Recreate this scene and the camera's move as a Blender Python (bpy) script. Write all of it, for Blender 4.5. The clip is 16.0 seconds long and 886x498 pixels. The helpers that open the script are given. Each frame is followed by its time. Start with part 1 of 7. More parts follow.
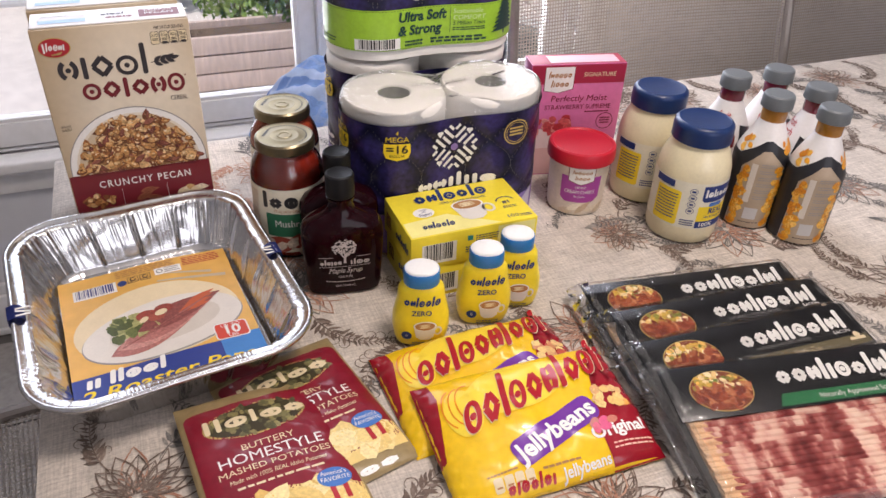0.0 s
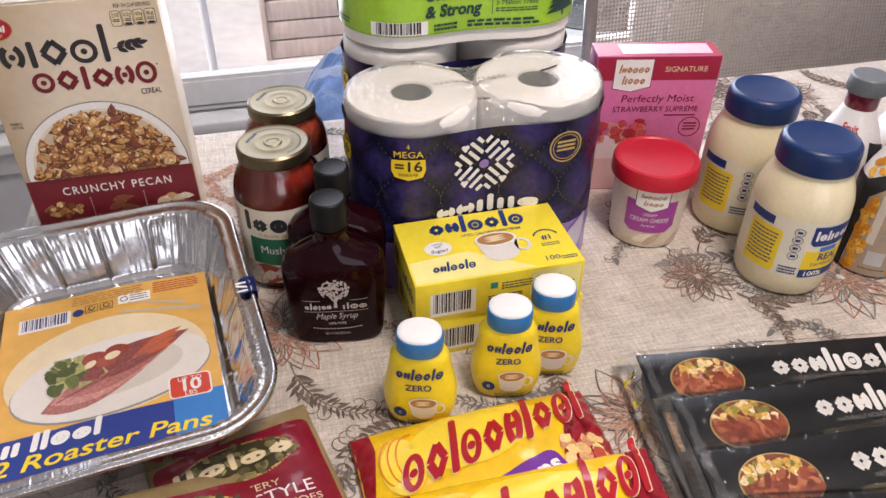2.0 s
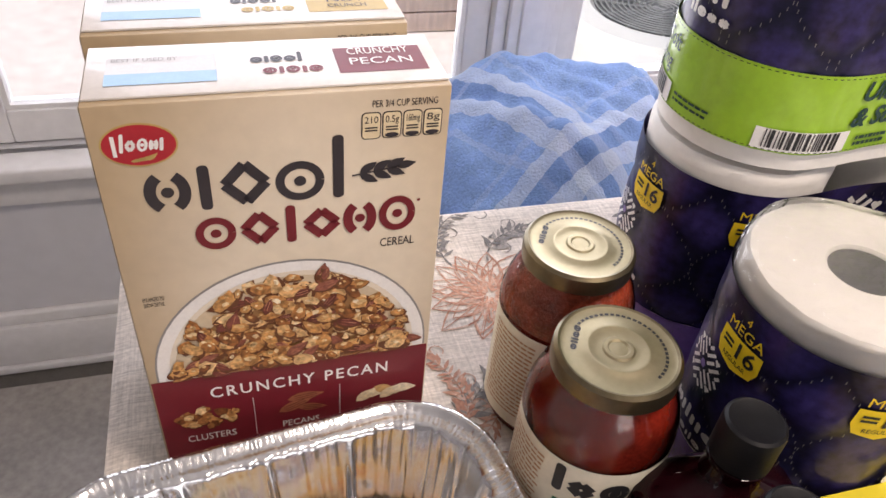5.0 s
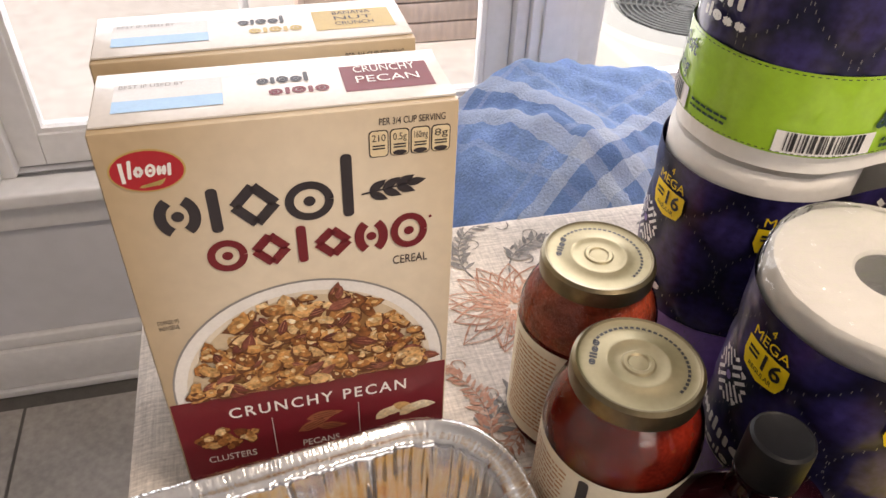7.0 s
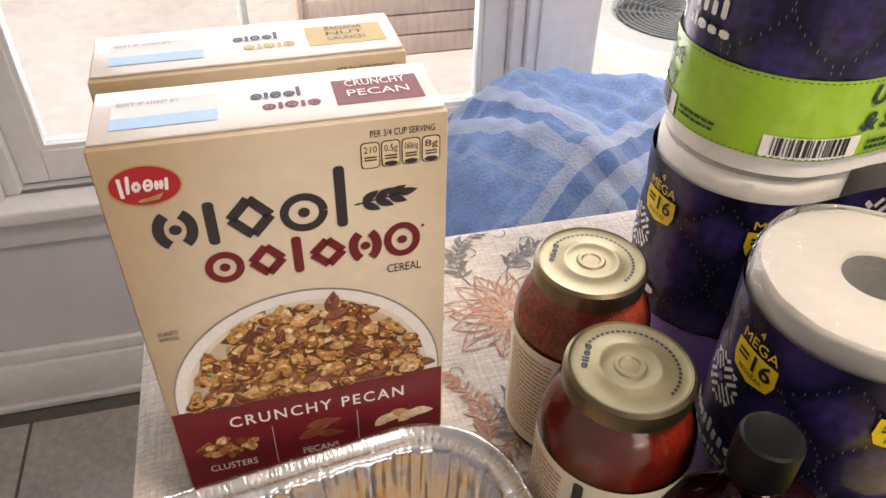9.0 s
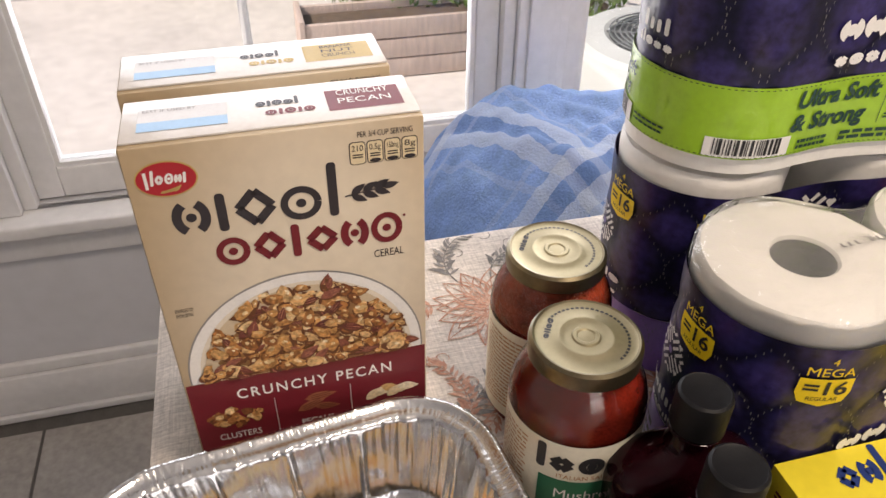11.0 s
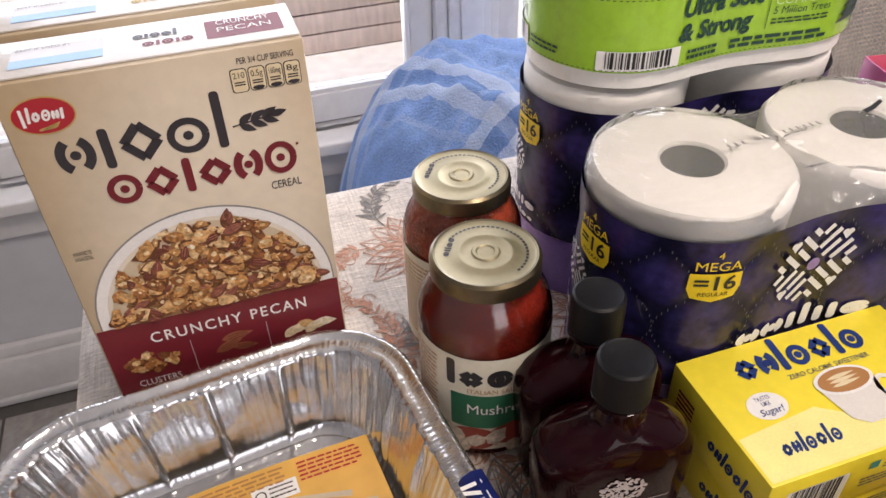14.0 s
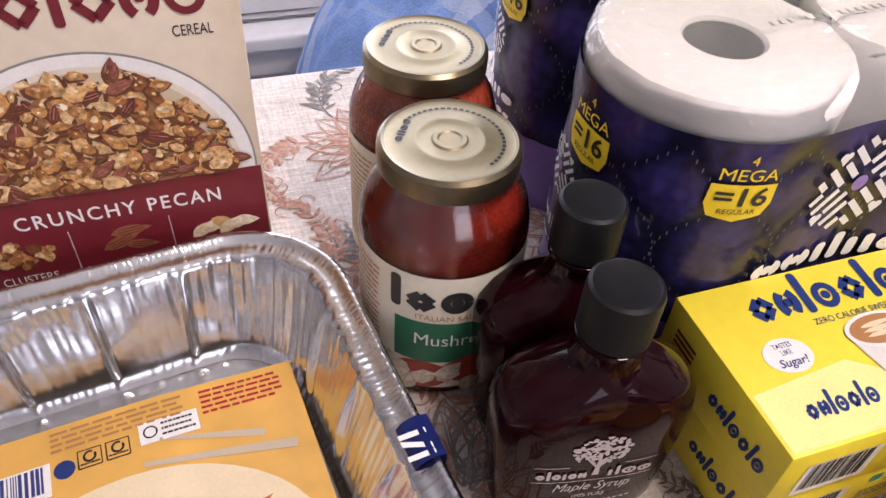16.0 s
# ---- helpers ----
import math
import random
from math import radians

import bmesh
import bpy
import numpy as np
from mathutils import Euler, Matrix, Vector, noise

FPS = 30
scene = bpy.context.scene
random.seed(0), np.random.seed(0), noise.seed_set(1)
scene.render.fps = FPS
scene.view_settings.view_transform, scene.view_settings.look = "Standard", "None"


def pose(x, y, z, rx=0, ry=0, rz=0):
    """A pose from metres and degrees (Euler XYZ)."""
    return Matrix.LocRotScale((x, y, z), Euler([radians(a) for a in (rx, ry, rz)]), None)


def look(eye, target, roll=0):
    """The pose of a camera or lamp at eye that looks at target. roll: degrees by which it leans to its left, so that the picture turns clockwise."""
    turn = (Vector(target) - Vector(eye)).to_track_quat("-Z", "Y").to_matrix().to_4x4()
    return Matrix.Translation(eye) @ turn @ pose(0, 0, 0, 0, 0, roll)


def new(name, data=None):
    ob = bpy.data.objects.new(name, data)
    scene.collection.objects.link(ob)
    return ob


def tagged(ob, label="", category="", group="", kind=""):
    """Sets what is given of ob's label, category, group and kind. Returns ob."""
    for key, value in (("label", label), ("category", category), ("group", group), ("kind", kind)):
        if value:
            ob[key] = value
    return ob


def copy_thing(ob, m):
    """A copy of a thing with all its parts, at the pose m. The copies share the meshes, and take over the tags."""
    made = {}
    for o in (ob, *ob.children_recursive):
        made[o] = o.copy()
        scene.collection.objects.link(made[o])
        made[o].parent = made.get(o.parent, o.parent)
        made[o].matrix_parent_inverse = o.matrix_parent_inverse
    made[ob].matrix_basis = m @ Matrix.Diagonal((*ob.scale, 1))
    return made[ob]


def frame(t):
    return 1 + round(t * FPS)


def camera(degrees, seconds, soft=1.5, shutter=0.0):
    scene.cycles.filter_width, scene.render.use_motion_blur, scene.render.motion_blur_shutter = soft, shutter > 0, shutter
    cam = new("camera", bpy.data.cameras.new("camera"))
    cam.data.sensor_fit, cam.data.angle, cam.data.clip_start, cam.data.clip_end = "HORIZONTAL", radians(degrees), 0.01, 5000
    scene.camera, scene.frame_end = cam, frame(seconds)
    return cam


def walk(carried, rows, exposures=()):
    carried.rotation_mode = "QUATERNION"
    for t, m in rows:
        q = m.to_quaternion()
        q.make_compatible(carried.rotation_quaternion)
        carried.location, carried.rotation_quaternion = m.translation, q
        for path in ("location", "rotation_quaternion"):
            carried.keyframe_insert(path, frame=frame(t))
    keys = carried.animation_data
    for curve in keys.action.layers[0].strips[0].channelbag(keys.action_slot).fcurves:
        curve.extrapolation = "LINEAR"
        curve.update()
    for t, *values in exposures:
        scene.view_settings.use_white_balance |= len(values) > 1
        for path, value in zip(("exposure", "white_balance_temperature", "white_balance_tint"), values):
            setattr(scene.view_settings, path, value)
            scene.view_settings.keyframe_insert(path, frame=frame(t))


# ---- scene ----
cam = camera(60.5, 16.0)
PATH = [
    (0, (0.1651, -1.1975, 1.3364), (0.4821, -0.4399, 0.7658), 2.59),
    (0.5, (0.2276, -1.1644, 1.3221), (0.5119, -0.4016, 0.7412), 2.01),
    (1, (0.2939, -1.1239, 1.3160), (0.5437, -0.3582, 0.7233), 1.53),
    (1.5, (0.3264, -1.0831, 1.3042), (0.5418, -0.3159, 0.7001), 0.92),
    (2, (0.3062, -1.0245, 1.2876), (0.5021, -0.2567, 0.6775), 0.55),
    (2.5, (0.2297, -0.8756, 1.2677), (0.4368, -0.1157, 0.6516), 1.38),
    (3, (0.1728, -0.7365, 1.2473), (0.3995, 0.0092, 0.6208), 2.81),
    (3.5, (0.1503, -0.6692, 1.2309), (0.4022, 0.0595, 0.5941), 4.74),
    (4, (0.1336, -0.6185, 1.2182), (0.3925, 0.1065, 0.5800), 5.96),
    (4.5, (0.1116, -0.5905, 1.2145), (0.3628, 0.1368, 0.5759), 6.33),
    (7, (0.1244, -0.5827, 1.2158), (0.3293, 0.1631, 0.5819), 2.38),
    (7.5, (0.1267, -0.5810, 1.2152), (0.3297, 0.1666, 0.5828), 1.93),
    (8, (0.1284, -0.5837, 1.2162), (0.3311, 0.1662, 0.5864), 1.59),
    (8.5, (0.1287, -0.5857, 1.2174), (0.3309, 0.1660, 0.5897), 1.35),
    (11, (0.1279, -0.6564, 1.2434), (0.3280, 0.1162, 0.6409), 0.46),
    (11.5, (0.1326, -0.6795, 1.2473), (0.3386, 0.0960, 0.6506), 0.03),
    (12, (0.1324, -0.6917, 1.2526), (0.3421, 0.0846, 0.6581), -0.67),
    (12.5, (0.1370, -0.7029, 1.2502), (0.3477, 0.0725, 0.6549), -1.58),
    (13, (0.1525, -0.7084, 1.2448), (0.3636, 0.0627, 0.6441), -2.39),
    (13.5, (0.1599, -0.7086, 1.2309), (0.3773, 0.0533, 0.6208), -2.53),
    (14, (0.1684, -0.6939, 1.2190), (0.3942, 0.0508, 0.5910), -1.95),
    (14.5, (0.1756, -0.6700, 1.1990), (0.4092, 0.0544, 0.5505), -0.84),
    (15, (0.1885, -0.6444, 1.1657), (0.4328, 0.0585, 0.4977), 0.89),
    (15.5, (0.1887, -0.6227, 1.1472), (0.4406, 0.0613, 0.4627), 2.70),
    (16, (0.1958, -0.6268, 1.1340), (0.4500, 0.0413, 0.4347), 4.34),
]
walk(cam, [(t, look(eye, target, roll)) for t, eye, target, roll in PATH], [
    (0, -0.33, 6450, 22), (2, -0.28, 6450, 22), (3, -0.20, 6300, 20), (4, -0.16, 6450, 22), (5, -0.19, 6800, 23), (7, -0.22, 7350, 21),
    (8.5, -0.22, 7350, 21), (11, -0.32, 7150, 20), (13, -0.34, 7000, 20), (14.5, -0.18, 6450, 23), (16, -0.03, 6300, 29)])

# ---- light and exposure ----
world = bpy.data.worlds.new("world")
scene.world = world
world.use_nodes = True
wn = world.node_tree
sky = wn.nodes.new("ShaderNodeTexSky")
sky.sky_type, sky.sun_disc, sky.sun_elevation, sky.sun_rotation = "NISHITA", False, radians(50), radians(-97)
wn.links.new(sky.outputs[0], wn.nodes["Background"].inputs[0])
wn.nodes["Background"].inputs[1].default_value = 0.15


def sun_lamp():
    d = bpy.data.lights.new("sun", "SUN")
    d.energy, d.angle, d.color = 5.0, radians(0.6), (1.0, 0.95, 0.88)
    ob = new("sun", d)
    ob.matrix_world = look((-5.0, -0.6, 6.0), (0, 0, 0))


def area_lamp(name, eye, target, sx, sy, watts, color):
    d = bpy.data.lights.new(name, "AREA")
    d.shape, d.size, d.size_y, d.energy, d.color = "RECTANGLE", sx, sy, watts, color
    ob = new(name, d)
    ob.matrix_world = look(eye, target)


sun_lamp()
area_lamp("window_light", (0.15, 0.70, 1.25), (0.15, -1.0, 0.9), 0.85, 1.4, 15, (0.86, 0.93, 1.0))
area_lamp("window_light", (0.975, 0.70, 1.25), (0.975, -1.0, 0.9), 0.58, 1.4, 36, (0.86, 0.93, 1.0))
# South window is out of view, added to light the sides facing the camera.
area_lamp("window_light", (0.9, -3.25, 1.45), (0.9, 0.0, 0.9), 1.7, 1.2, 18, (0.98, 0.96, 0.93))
# Overhead light is out of view, added for warm light on the tops.
area_lamp("unseen_ceiling_light", (0.75, -0.95, 2.30), (0.75, -0.95, 0.0), 0.36, 0.36, 25, (1.0, 0.92, 0.79))


# ---- materials ----
MATS = {}


def mat(name, color, rough=0.5, metal=0.0, var=0.08, scale=30.0, bump=0.0, bscale=200.0, coat=0.0, trans=0.0, ior=1.45, stretch=(1, 1, 1), spec=0.5):
    """A surface with broad and fine variation of its colour, and fine relief."""
    if name in MATS:
        return MATS[name]
    m = bpy.data.materials.new(name)
    m.use_nodes = True
    nt = m.node_tree
    p = nt.nodes["Principled BSDF"]
    p.inputs["Roughness"].default_value = rough
    p.inputs["Metallic"].default_value = metal
    p.inputs["Coat Weight"].default_value = coat
    p.inputs["Coat Roughness"].default_value = 0.06
    p.inputs["Transmission Weight"].default_value = trans
    p.inputs["IOR"].default_value = ior
    p.inputs["Specular IOR Level"].default_value = spec
    tc = nt.nodes.new("ShaderNodeTexCoord")
    mp = nt.nodes.new("ShaderNodeMapping")
    mp.inputs["Scale"].default_value = stretch
    nt.links.new(tc.outputs["Object"], mp.inputs[0])
    if var > 0:
        a, b = nt.nodes.new("ShaderNodeTexNoise"), nt.nodes.new("ShaderNodeTexNoise")
        a.inputs["Scale"].default_value, b.inputs["Scale"].default_value = scale, scale * 9
        a.inputs["Detail"].default_value = 3
        for n in (a, b):
            nt.links.new(mp.outputs[0], n.inputs["Vector"])
        ad = nt.nodes.new("ShaderNodeMath")
        ad.operation = "ADD"
        nt.links.new(a.outputs["Fac"], ad.inputs[0])
        nt.links.new(b.outputs["Fac"], ad.inputs[1])
        mr = nt.nodes.new("ShaderNodeMapRange")
        mr.inputs["From Min"].default_value, mr.inputs["From Max"].default_value = 0.7, 1.3
        mr.inputs["To Min"].default_value, mr.inputs["To Max"].default_value = 1 - var, 1 + var
        nt.links.new(ad.outputs[0], mr.inputs[0])
        mul = nt.nodes.new("ShaderNodeMix")
        mul.data_type, mul.blend_type = "RGBA", "MULTIPLY"
        mul.inputs[0].default_value = 1.0
        mul.inputs[6].default_value = (*color, 1)
        nt.links.new(mr.outputs[0], mul.inputs[7])
        nt.links.new(mul.outputs[2], p.inputs["Base Color"])
    else:
        p.inputs["Base Color"].default_value = (*color, 1)
    if bump > 0:
        n = nt.nodes.new("ShaderNodeTexNoise")
        n.inputs["Scale"].default_value, n.inputs["Detail"].default_value = bscale, 3
        nt.links.new(mp.outputs[0], n.inputs["Vector"])
        bp = nt.nodes.new("ShaderNodeBump")
        bp.inputs["Strength"].default_value, bp.inputs["Distance"].default_value = bump, 0.004
        nt.links.new(n.outputs["Fac"], bp.inputs["Height"])
        nt.links.new(bp.outputs[0], p.inputs["Normal"])
        if coat:
            nt.links.new(bp.outputs[0], p.inputs["Coat Normal"])
    MATS[name] = m
    return m


def scatter_mat(name, stops, rough=0.5, fine=0.25):
    """Each loose piece of a mesh takes its own colour from the ramp."""
    m = bpy.data.materials.new(name)
    m.use_nodes = True
    nt = m.node_tree
    p = nt.nodes["Principled BSDF"]
    p.inputs["Roughness"].default_value = rough
    g, r = nt.nodes.new("ShaderNodeNewGeometry"), nt.nodes.new("ShaderNodeValToRGB")
    el = r.color_ramp.elements
    while len(el) < len(stops):
        el.new(0.5)
    for e, (pos, col) in zip(el, stops):
        e.position, e.color = pos, (*col, 1)
    tc, n = nt.nodes.new("ShaderNodeTexCoord"), nt.nodes.new("ShaderNodeTexNoise")
    n.inputs["Scale"].default_value = 350
    nt.links.new(tc.outputs["Object"], n.inputs["Vector"])
    mr = nt.nodes.new("ShaderNodeMapRange")
    mr.inputs["From Min"].default_value, mr.inputs["From Max"].default_value = 0.3, 0.7
    mr.inputs["To Min"].default_value, mr.inputs["To Max"].default_value = 1 - fine, 1 + fine
    nt.links.new(n.outputs["Fac"], mr.inputs[0])
    mul = nt.nodes.new("ShaderNodeMix")
    mul.data_type, mul.blend_type = "RGBA", "MULTIPLY"
    mul.inputs[0].default_value = 1
    nt.links.new(g.outputs["Random Per Island"], r.inputs[0])
    nt.links.new(r.outputs[0], mul.inputs[6])
    nt.links.new(mr.outputs[0], mul.inputs[7])
    nt.links.new(mul.outputs[2], p.inputs["Base Color"])
    return m


def film_mat(name, gloss=0.10, rough=0.08, tint=(1, 1, 1), bump=0.5, bscale=60, haze=0.0):
    """Clear wrapping film or a window pane: lets light pass and reflects a little."""
    m = bpy.data.materials.new(name)
    m.use_nodes = True
    nt = m.node_tree
    nt.nodes.remove(nt.nodes["Principled BSDF"])
    out = nt.nodes["Material Output"]
    t, g, mx = nt.nodes.new("ShaderNodeBsdfTransparent"), nt.nodes.new("ShaderNodeBsdfGlossy"), nt.nodes.new("ShaderNodeMixShader")
    t.inputs[0].default_value = (*tint, 1)
    g.inputs["Roughness"].default_value = rough
    lw = nt.nodes.new("ShaderNodeFresnel")
    lw.inputs[0].default_value = 1.3 + gloss
    nt.links.new(lw.outputs[0], mx.inputs[0])
    nt.links.new(t.outputs[0], mx.inputs[1])
    nt.links.new(g.outputs[0], mx.inputs[2])
    nt.links.new(mx.outputs[0], out.inputs[0])
    if haze:
        df, hz = nt.nodes.new("ShaderNodeBsdfDiffuse"), nt.nodes.new("ShaderNodeMixShader")
        df.inputs[0].default_value = (0.85, 0.85, 0.82, 1)
        hz.inputs[0].default_value = haze
        nt.links.new(t.outputs[0], hz.inputs[1])
        nt.links.new(df.outputs[0], hz.inputs[2])
        nt.links.new(hz.outputs[0], mx.inputs[1])
    if bump:
        tc, n, bp = nt.nodes.new("ShaderNodeTexCoord"), nt.nodes.new("ShaderNodeTexNoise"), nt.nodes.new("ShaderNodeBump")
        n.inputs["Scale"].default_value, n.inputs["Detail"].default_value = bscale, 2
        nt.links.new(tc.outputs["Object"], n.inputs["Vector"])
        nt.links.new(n.outputs["Fac"], bp.inputs["Height"])
        bp.inputs["Strength"].default_value, bp.inputs["Distance"].default_value = bump, 0.004
        nt.links.new(bp.outputs[0], g.inputs["Normal"])
    return m


def ink(name, color, rough=0.42, coat=0.0, var=0.05):
    return mat("ink_" + name, color, rough, var=var, scale=60, coat=coat)


WHITE, BLACK = ink("white", (0.80, 0.79, 0.76)), ink("black", (0.02, 0.02, 0.022))
NAVY_INK, RED_INK = ink("navy", (0.012, 0.035, 0.17)), ink("red", (0.42, 0.02, 0.03))
YELLOW_INK, GREEN_INK = ink("yellow", (0.85, 0.62, 0.02)), ink("green", (0.02, 0.14, 0.07))
MAROON, CHARCOAL = ink("maroon", (0.17, 0.014, 0.022)), ink("charcoal", (0.035, 0.03, 0.035))
GREY_INK, GOLD_INK = ink("grey", (0.28, 0.27, 0.26)), ink("gold", (0.50, 0.36, 0.12))
BLUE_INK = ink("blue", (0.05, 0.17, 0.50))
COFFEE = ink("coffee", (0.42, 0.20, 0.07))
CREAM_INK = ink("cream", (0.74, 0.62, 0.40))


# ---- mesh helpers ----
def part(name, bm, material, parent=None, label="", sharp=35, m=None):
    me = bpy.data.meshes.new(name)
    bm.to_mesh(me)
    bm.free()
    me.materials.append(material)
    me.shade_smooth()
    me.set_sharp_from_angle(angle=radians(sharp))
    ob = new(name, me)
    if parent is not None:
        ob.parent = parent
    if m is not None:
        ob.matrix_basis = m
    return tagged(ob, label)


def thing(name, m, label, category, group="", kind=""):
    ob = new(name)
    ob.empty_display_size = 0.02
    ob.matrix_basis = m
    return tagged(ob, label, category, group, kind)


def structure(name, bm, material, label, category=""):
    return tagged(part(name, bm, material), label, category or name.split("_")[0], kind="structure")


def box(x0, x1, y0, y1, z0, z1, bevel=0.0, seg=2, bm=None):
    out = bmesh.new()
    bmesh.ops.create_cube(out, size=1, matrix=Matrix.LocRotScale(((x0 + x1) / 2, (y0 + y1) / 2, (z0 + z1) / 2), None, (x1 - x0, y1 - y0, z1 - z0)))
    if bevel:
        bmesh.ops.bevel(out, geom=out.edges[:], offset=bevel, segments=seg, profile=0.5, affect="EDGES")
    return join(bm, out)


def join(bm, extra):
    if bm is None:
        return extra
    me = bpy.data.meshes.new("joined")
    extra.to_mesh(me)
    extra.free()
    bm.from_mesh(me)
    bpy.data.meshes.remove(me)
    return bm


def loft(rings, cap0=True, cap1=True, closed=True):
    bm = bmesh.new()
    rows = [[bm.verts.new(p) for p in ring] for ring in rings]
    n = len(rows[0])
    for a, b in zip(rows, rows[1:]):
        for i in range(n if closed else n - 1):
            j = (i + 1) % n
            bm.faces.new((a[i], a[j], b[j], b[i]))
    if cap0:
        bm.faces.new(rows[0][::-1])
    if cap1:
        bm.faces.new(rows[-1])
    return bm


def revolve(profile, n=48, x=0.0, y=0.0, cap0=True, cap1=True):
    return loft([[(x + r * math.cos(2 * math.pi * k / n), y + r * math.sin(2 * math.pi * k / n), z) for k in range(n)] for r, z in profile], cap0, cap1)


def oval(rx, ry, z, n=48, power=2.0, x=0.0, y=0.0):
    out = []
    for k in range(n):
        c, s = math.cos(2 * math.pi * k / n), math.sin(2 * math.pi * k / n)
        out.append((x + rx * math.copysign(abs(c) ** (2 / power), c), y + ry * math.copysign(abs(s) ** (2 / power), s), z))
    return out


def tube(points, r, n=10):
    """A round bar along a line of points."""
    pts = [Vector(p) for p in points]
    rings, side = [], None
    for i, p in enumerate(pts):
        d = (pts[min(i + 1, len(pts) - 1)] - pts[max(i - 1, 0)]).normalized()
        if side is None:
            side = d.orthogonal().normalized()
        side = (side - d * side.dot(d)).normalized()
        up = d.cross(side)
        rings.append([p + r * (math.cos(2 * math.pi * k / n) * side + math.sin(2 * math.pi * k / n) * up) for k in range(n)])
    return loft(rings)


# ---- printed shapes ----
def polys(shapes, lift=0.0):
    """Flat shapes, each a list of points; every next one lies a hair above the one before."""
    bm = bmesh.new()
    for i, pts in enumerate(shapes):
        vs = [bm.verts.new((p[0], p[1], i * lift)) for p in pts]
        bm.faces.new(vs)
    bmesh.ops.triangulate(bm, faces=[f for f in bm.faces if len(f.verts) > 4])
    return bm


def rect(x0, y0, x1, y1, r=0.0, n=5):
    if r <= 0:
        return [(x0, y0), (x1, y0), (x1, y1), (x0, y1)]
    out = []
    for cx, cy, a in ((x1 - r, y0 + r, -90), (x1 - r, y1 - r, 0), (x0 + r, y1 - r, 90), (x0 + r, y0 + r, 180)):
        for k in range(n + 1):
            t = radians(a + 90 * k / n)
            out.append((cx + r * math.cos(t), cy + r * math.sin(t)))
    return out


def disc(cx, cy, rx, ry=None, n=28, turn=0.0):
    ry = ry or rx
    c, s = math.cos(radians(turn)), math.sin(radians(turn))
    return [(cx + rx * math.cos(t) * c - ry * math.sin(t) * s, cy + rx * math.cos(t) * s + ry * math.sin(t) * c) for t in (2 * math.pi * k / n for k in range(n))]


def stroke(pts, w0, w1=None):
    """A line of changing width as quads."""
    w1 = w0 if w1 is None else w1
    left, right = [], []
    for i, p in enumerate(pts):
        a, b = Vector(pts[max(i - 1, 0)]), Vector(pts[min(i + 1, len(pts) - 1)])
        d = (b - a).normalized()
        w = (w0 + (w1 - w0) * i / (len(pts) - 1)) / 2
        left.append((p[0] - d.y * w, p[1] + d.x * w))
        right.append((p[0] + d.y * w, p[1] - d.x * w))
    return [[left[i], right[i], right[i + 1], left[i + 1]] for i in range(len(pts) - 1)]


def arc(cx, cy, rx, ry, a0, a1, n=12):
    return [(cx + rx * math.cos(radians(a0 + (a1 - a0) * k / n)), cy + ry * math.sin(radians(a0 + (a1 - a0) * k / n))) for k in range(n + 1)]


def ring(cx, cy, rx, ry, w):
    return stroke(arc(cx, cy, rx, ry, 0, 360, 24), w)


def leaf(x, y, length, width, turn, n=5):
    c, s = math.cos(radians(turn)), math.sin(radians(turn))
    side = [(length * k / n, width / 2 * math.sin(math.pi * (k / n) ** 0.8)) for k in range(n + 1)]
    pts = side + [(a, -b) for a, b in side[-2:0:-1]]
    return [(x + a * c - b * s, y + a * s + b * c) for a, b in pts]


def mark(pattern, x, y, h, w, slant=0.0, weight=0.2, curve=0.0):
    """A row of plain shapes that stands for a maker's mark: rings with a dot (o), pairs of bowed bars (d), diamonds (n), bars (l, i), as tall as h and as long as w."""
    wide = {"o": 1.0, "d": 0.85, "n": 1.0, "l": 0.45, "i": 0.45, "-": 0.8, " ": 0.4}
    unit = w / sum(wide[c] for c in pattern)
    out, at = [], x
    for k, c in enumerate(pattern):
        cw = unit * wide[c]
        mid = at + cw / 2
        t = min(h * weight * 1.1, unit * 0.32)
        low = h * (0.66 + 0.04 * (k * 7 % 3))
        rx, ry, cy = cw * 0.48 - t / 2, (low - t) / 2, y + low / 2
        if c == "o":
            out += stroke(arc(mid, cy, rx, ry, 0, 360, 26), t * 0.8)
            out.append(disc(mid, cy, t * 0.55, n=12))
        elif c == "d":
            for a in (-62, 118):
                out += stroke(arc(mid, cy, rx, ry * 1.06, a, a + 124, 10), t)
            out.append(disc(mid, cy, t * 0.55, n=12))
        elif c in "li":
            out.append(rect(mid - t * 0.5, y, mid + t * 0.5, y + (h if c == "l" else low), t * 0.4, 3))
        elif c == "n":
            q = [(mid + rx, cy), (mid, cy + ry), (mid - rx, cy), (mid, cy - ry)]
            for a, b in zip(q, q[1:] + q[:1]):
                out += stroke([a, b], t)
        elif c == "-":
            out.append(rect(mid - cw * 0.45, y + h * 0.25, mid + cw * 0.45, y + h * 0.45))
        at += cw
    tilt = math.tan(radians(slant))
    return [[(px + (py - y) * tilt, py + curve * (((px - x) / w - 0.5) ** 2 - 0.25) * -4) for px, py in s] for s in out]


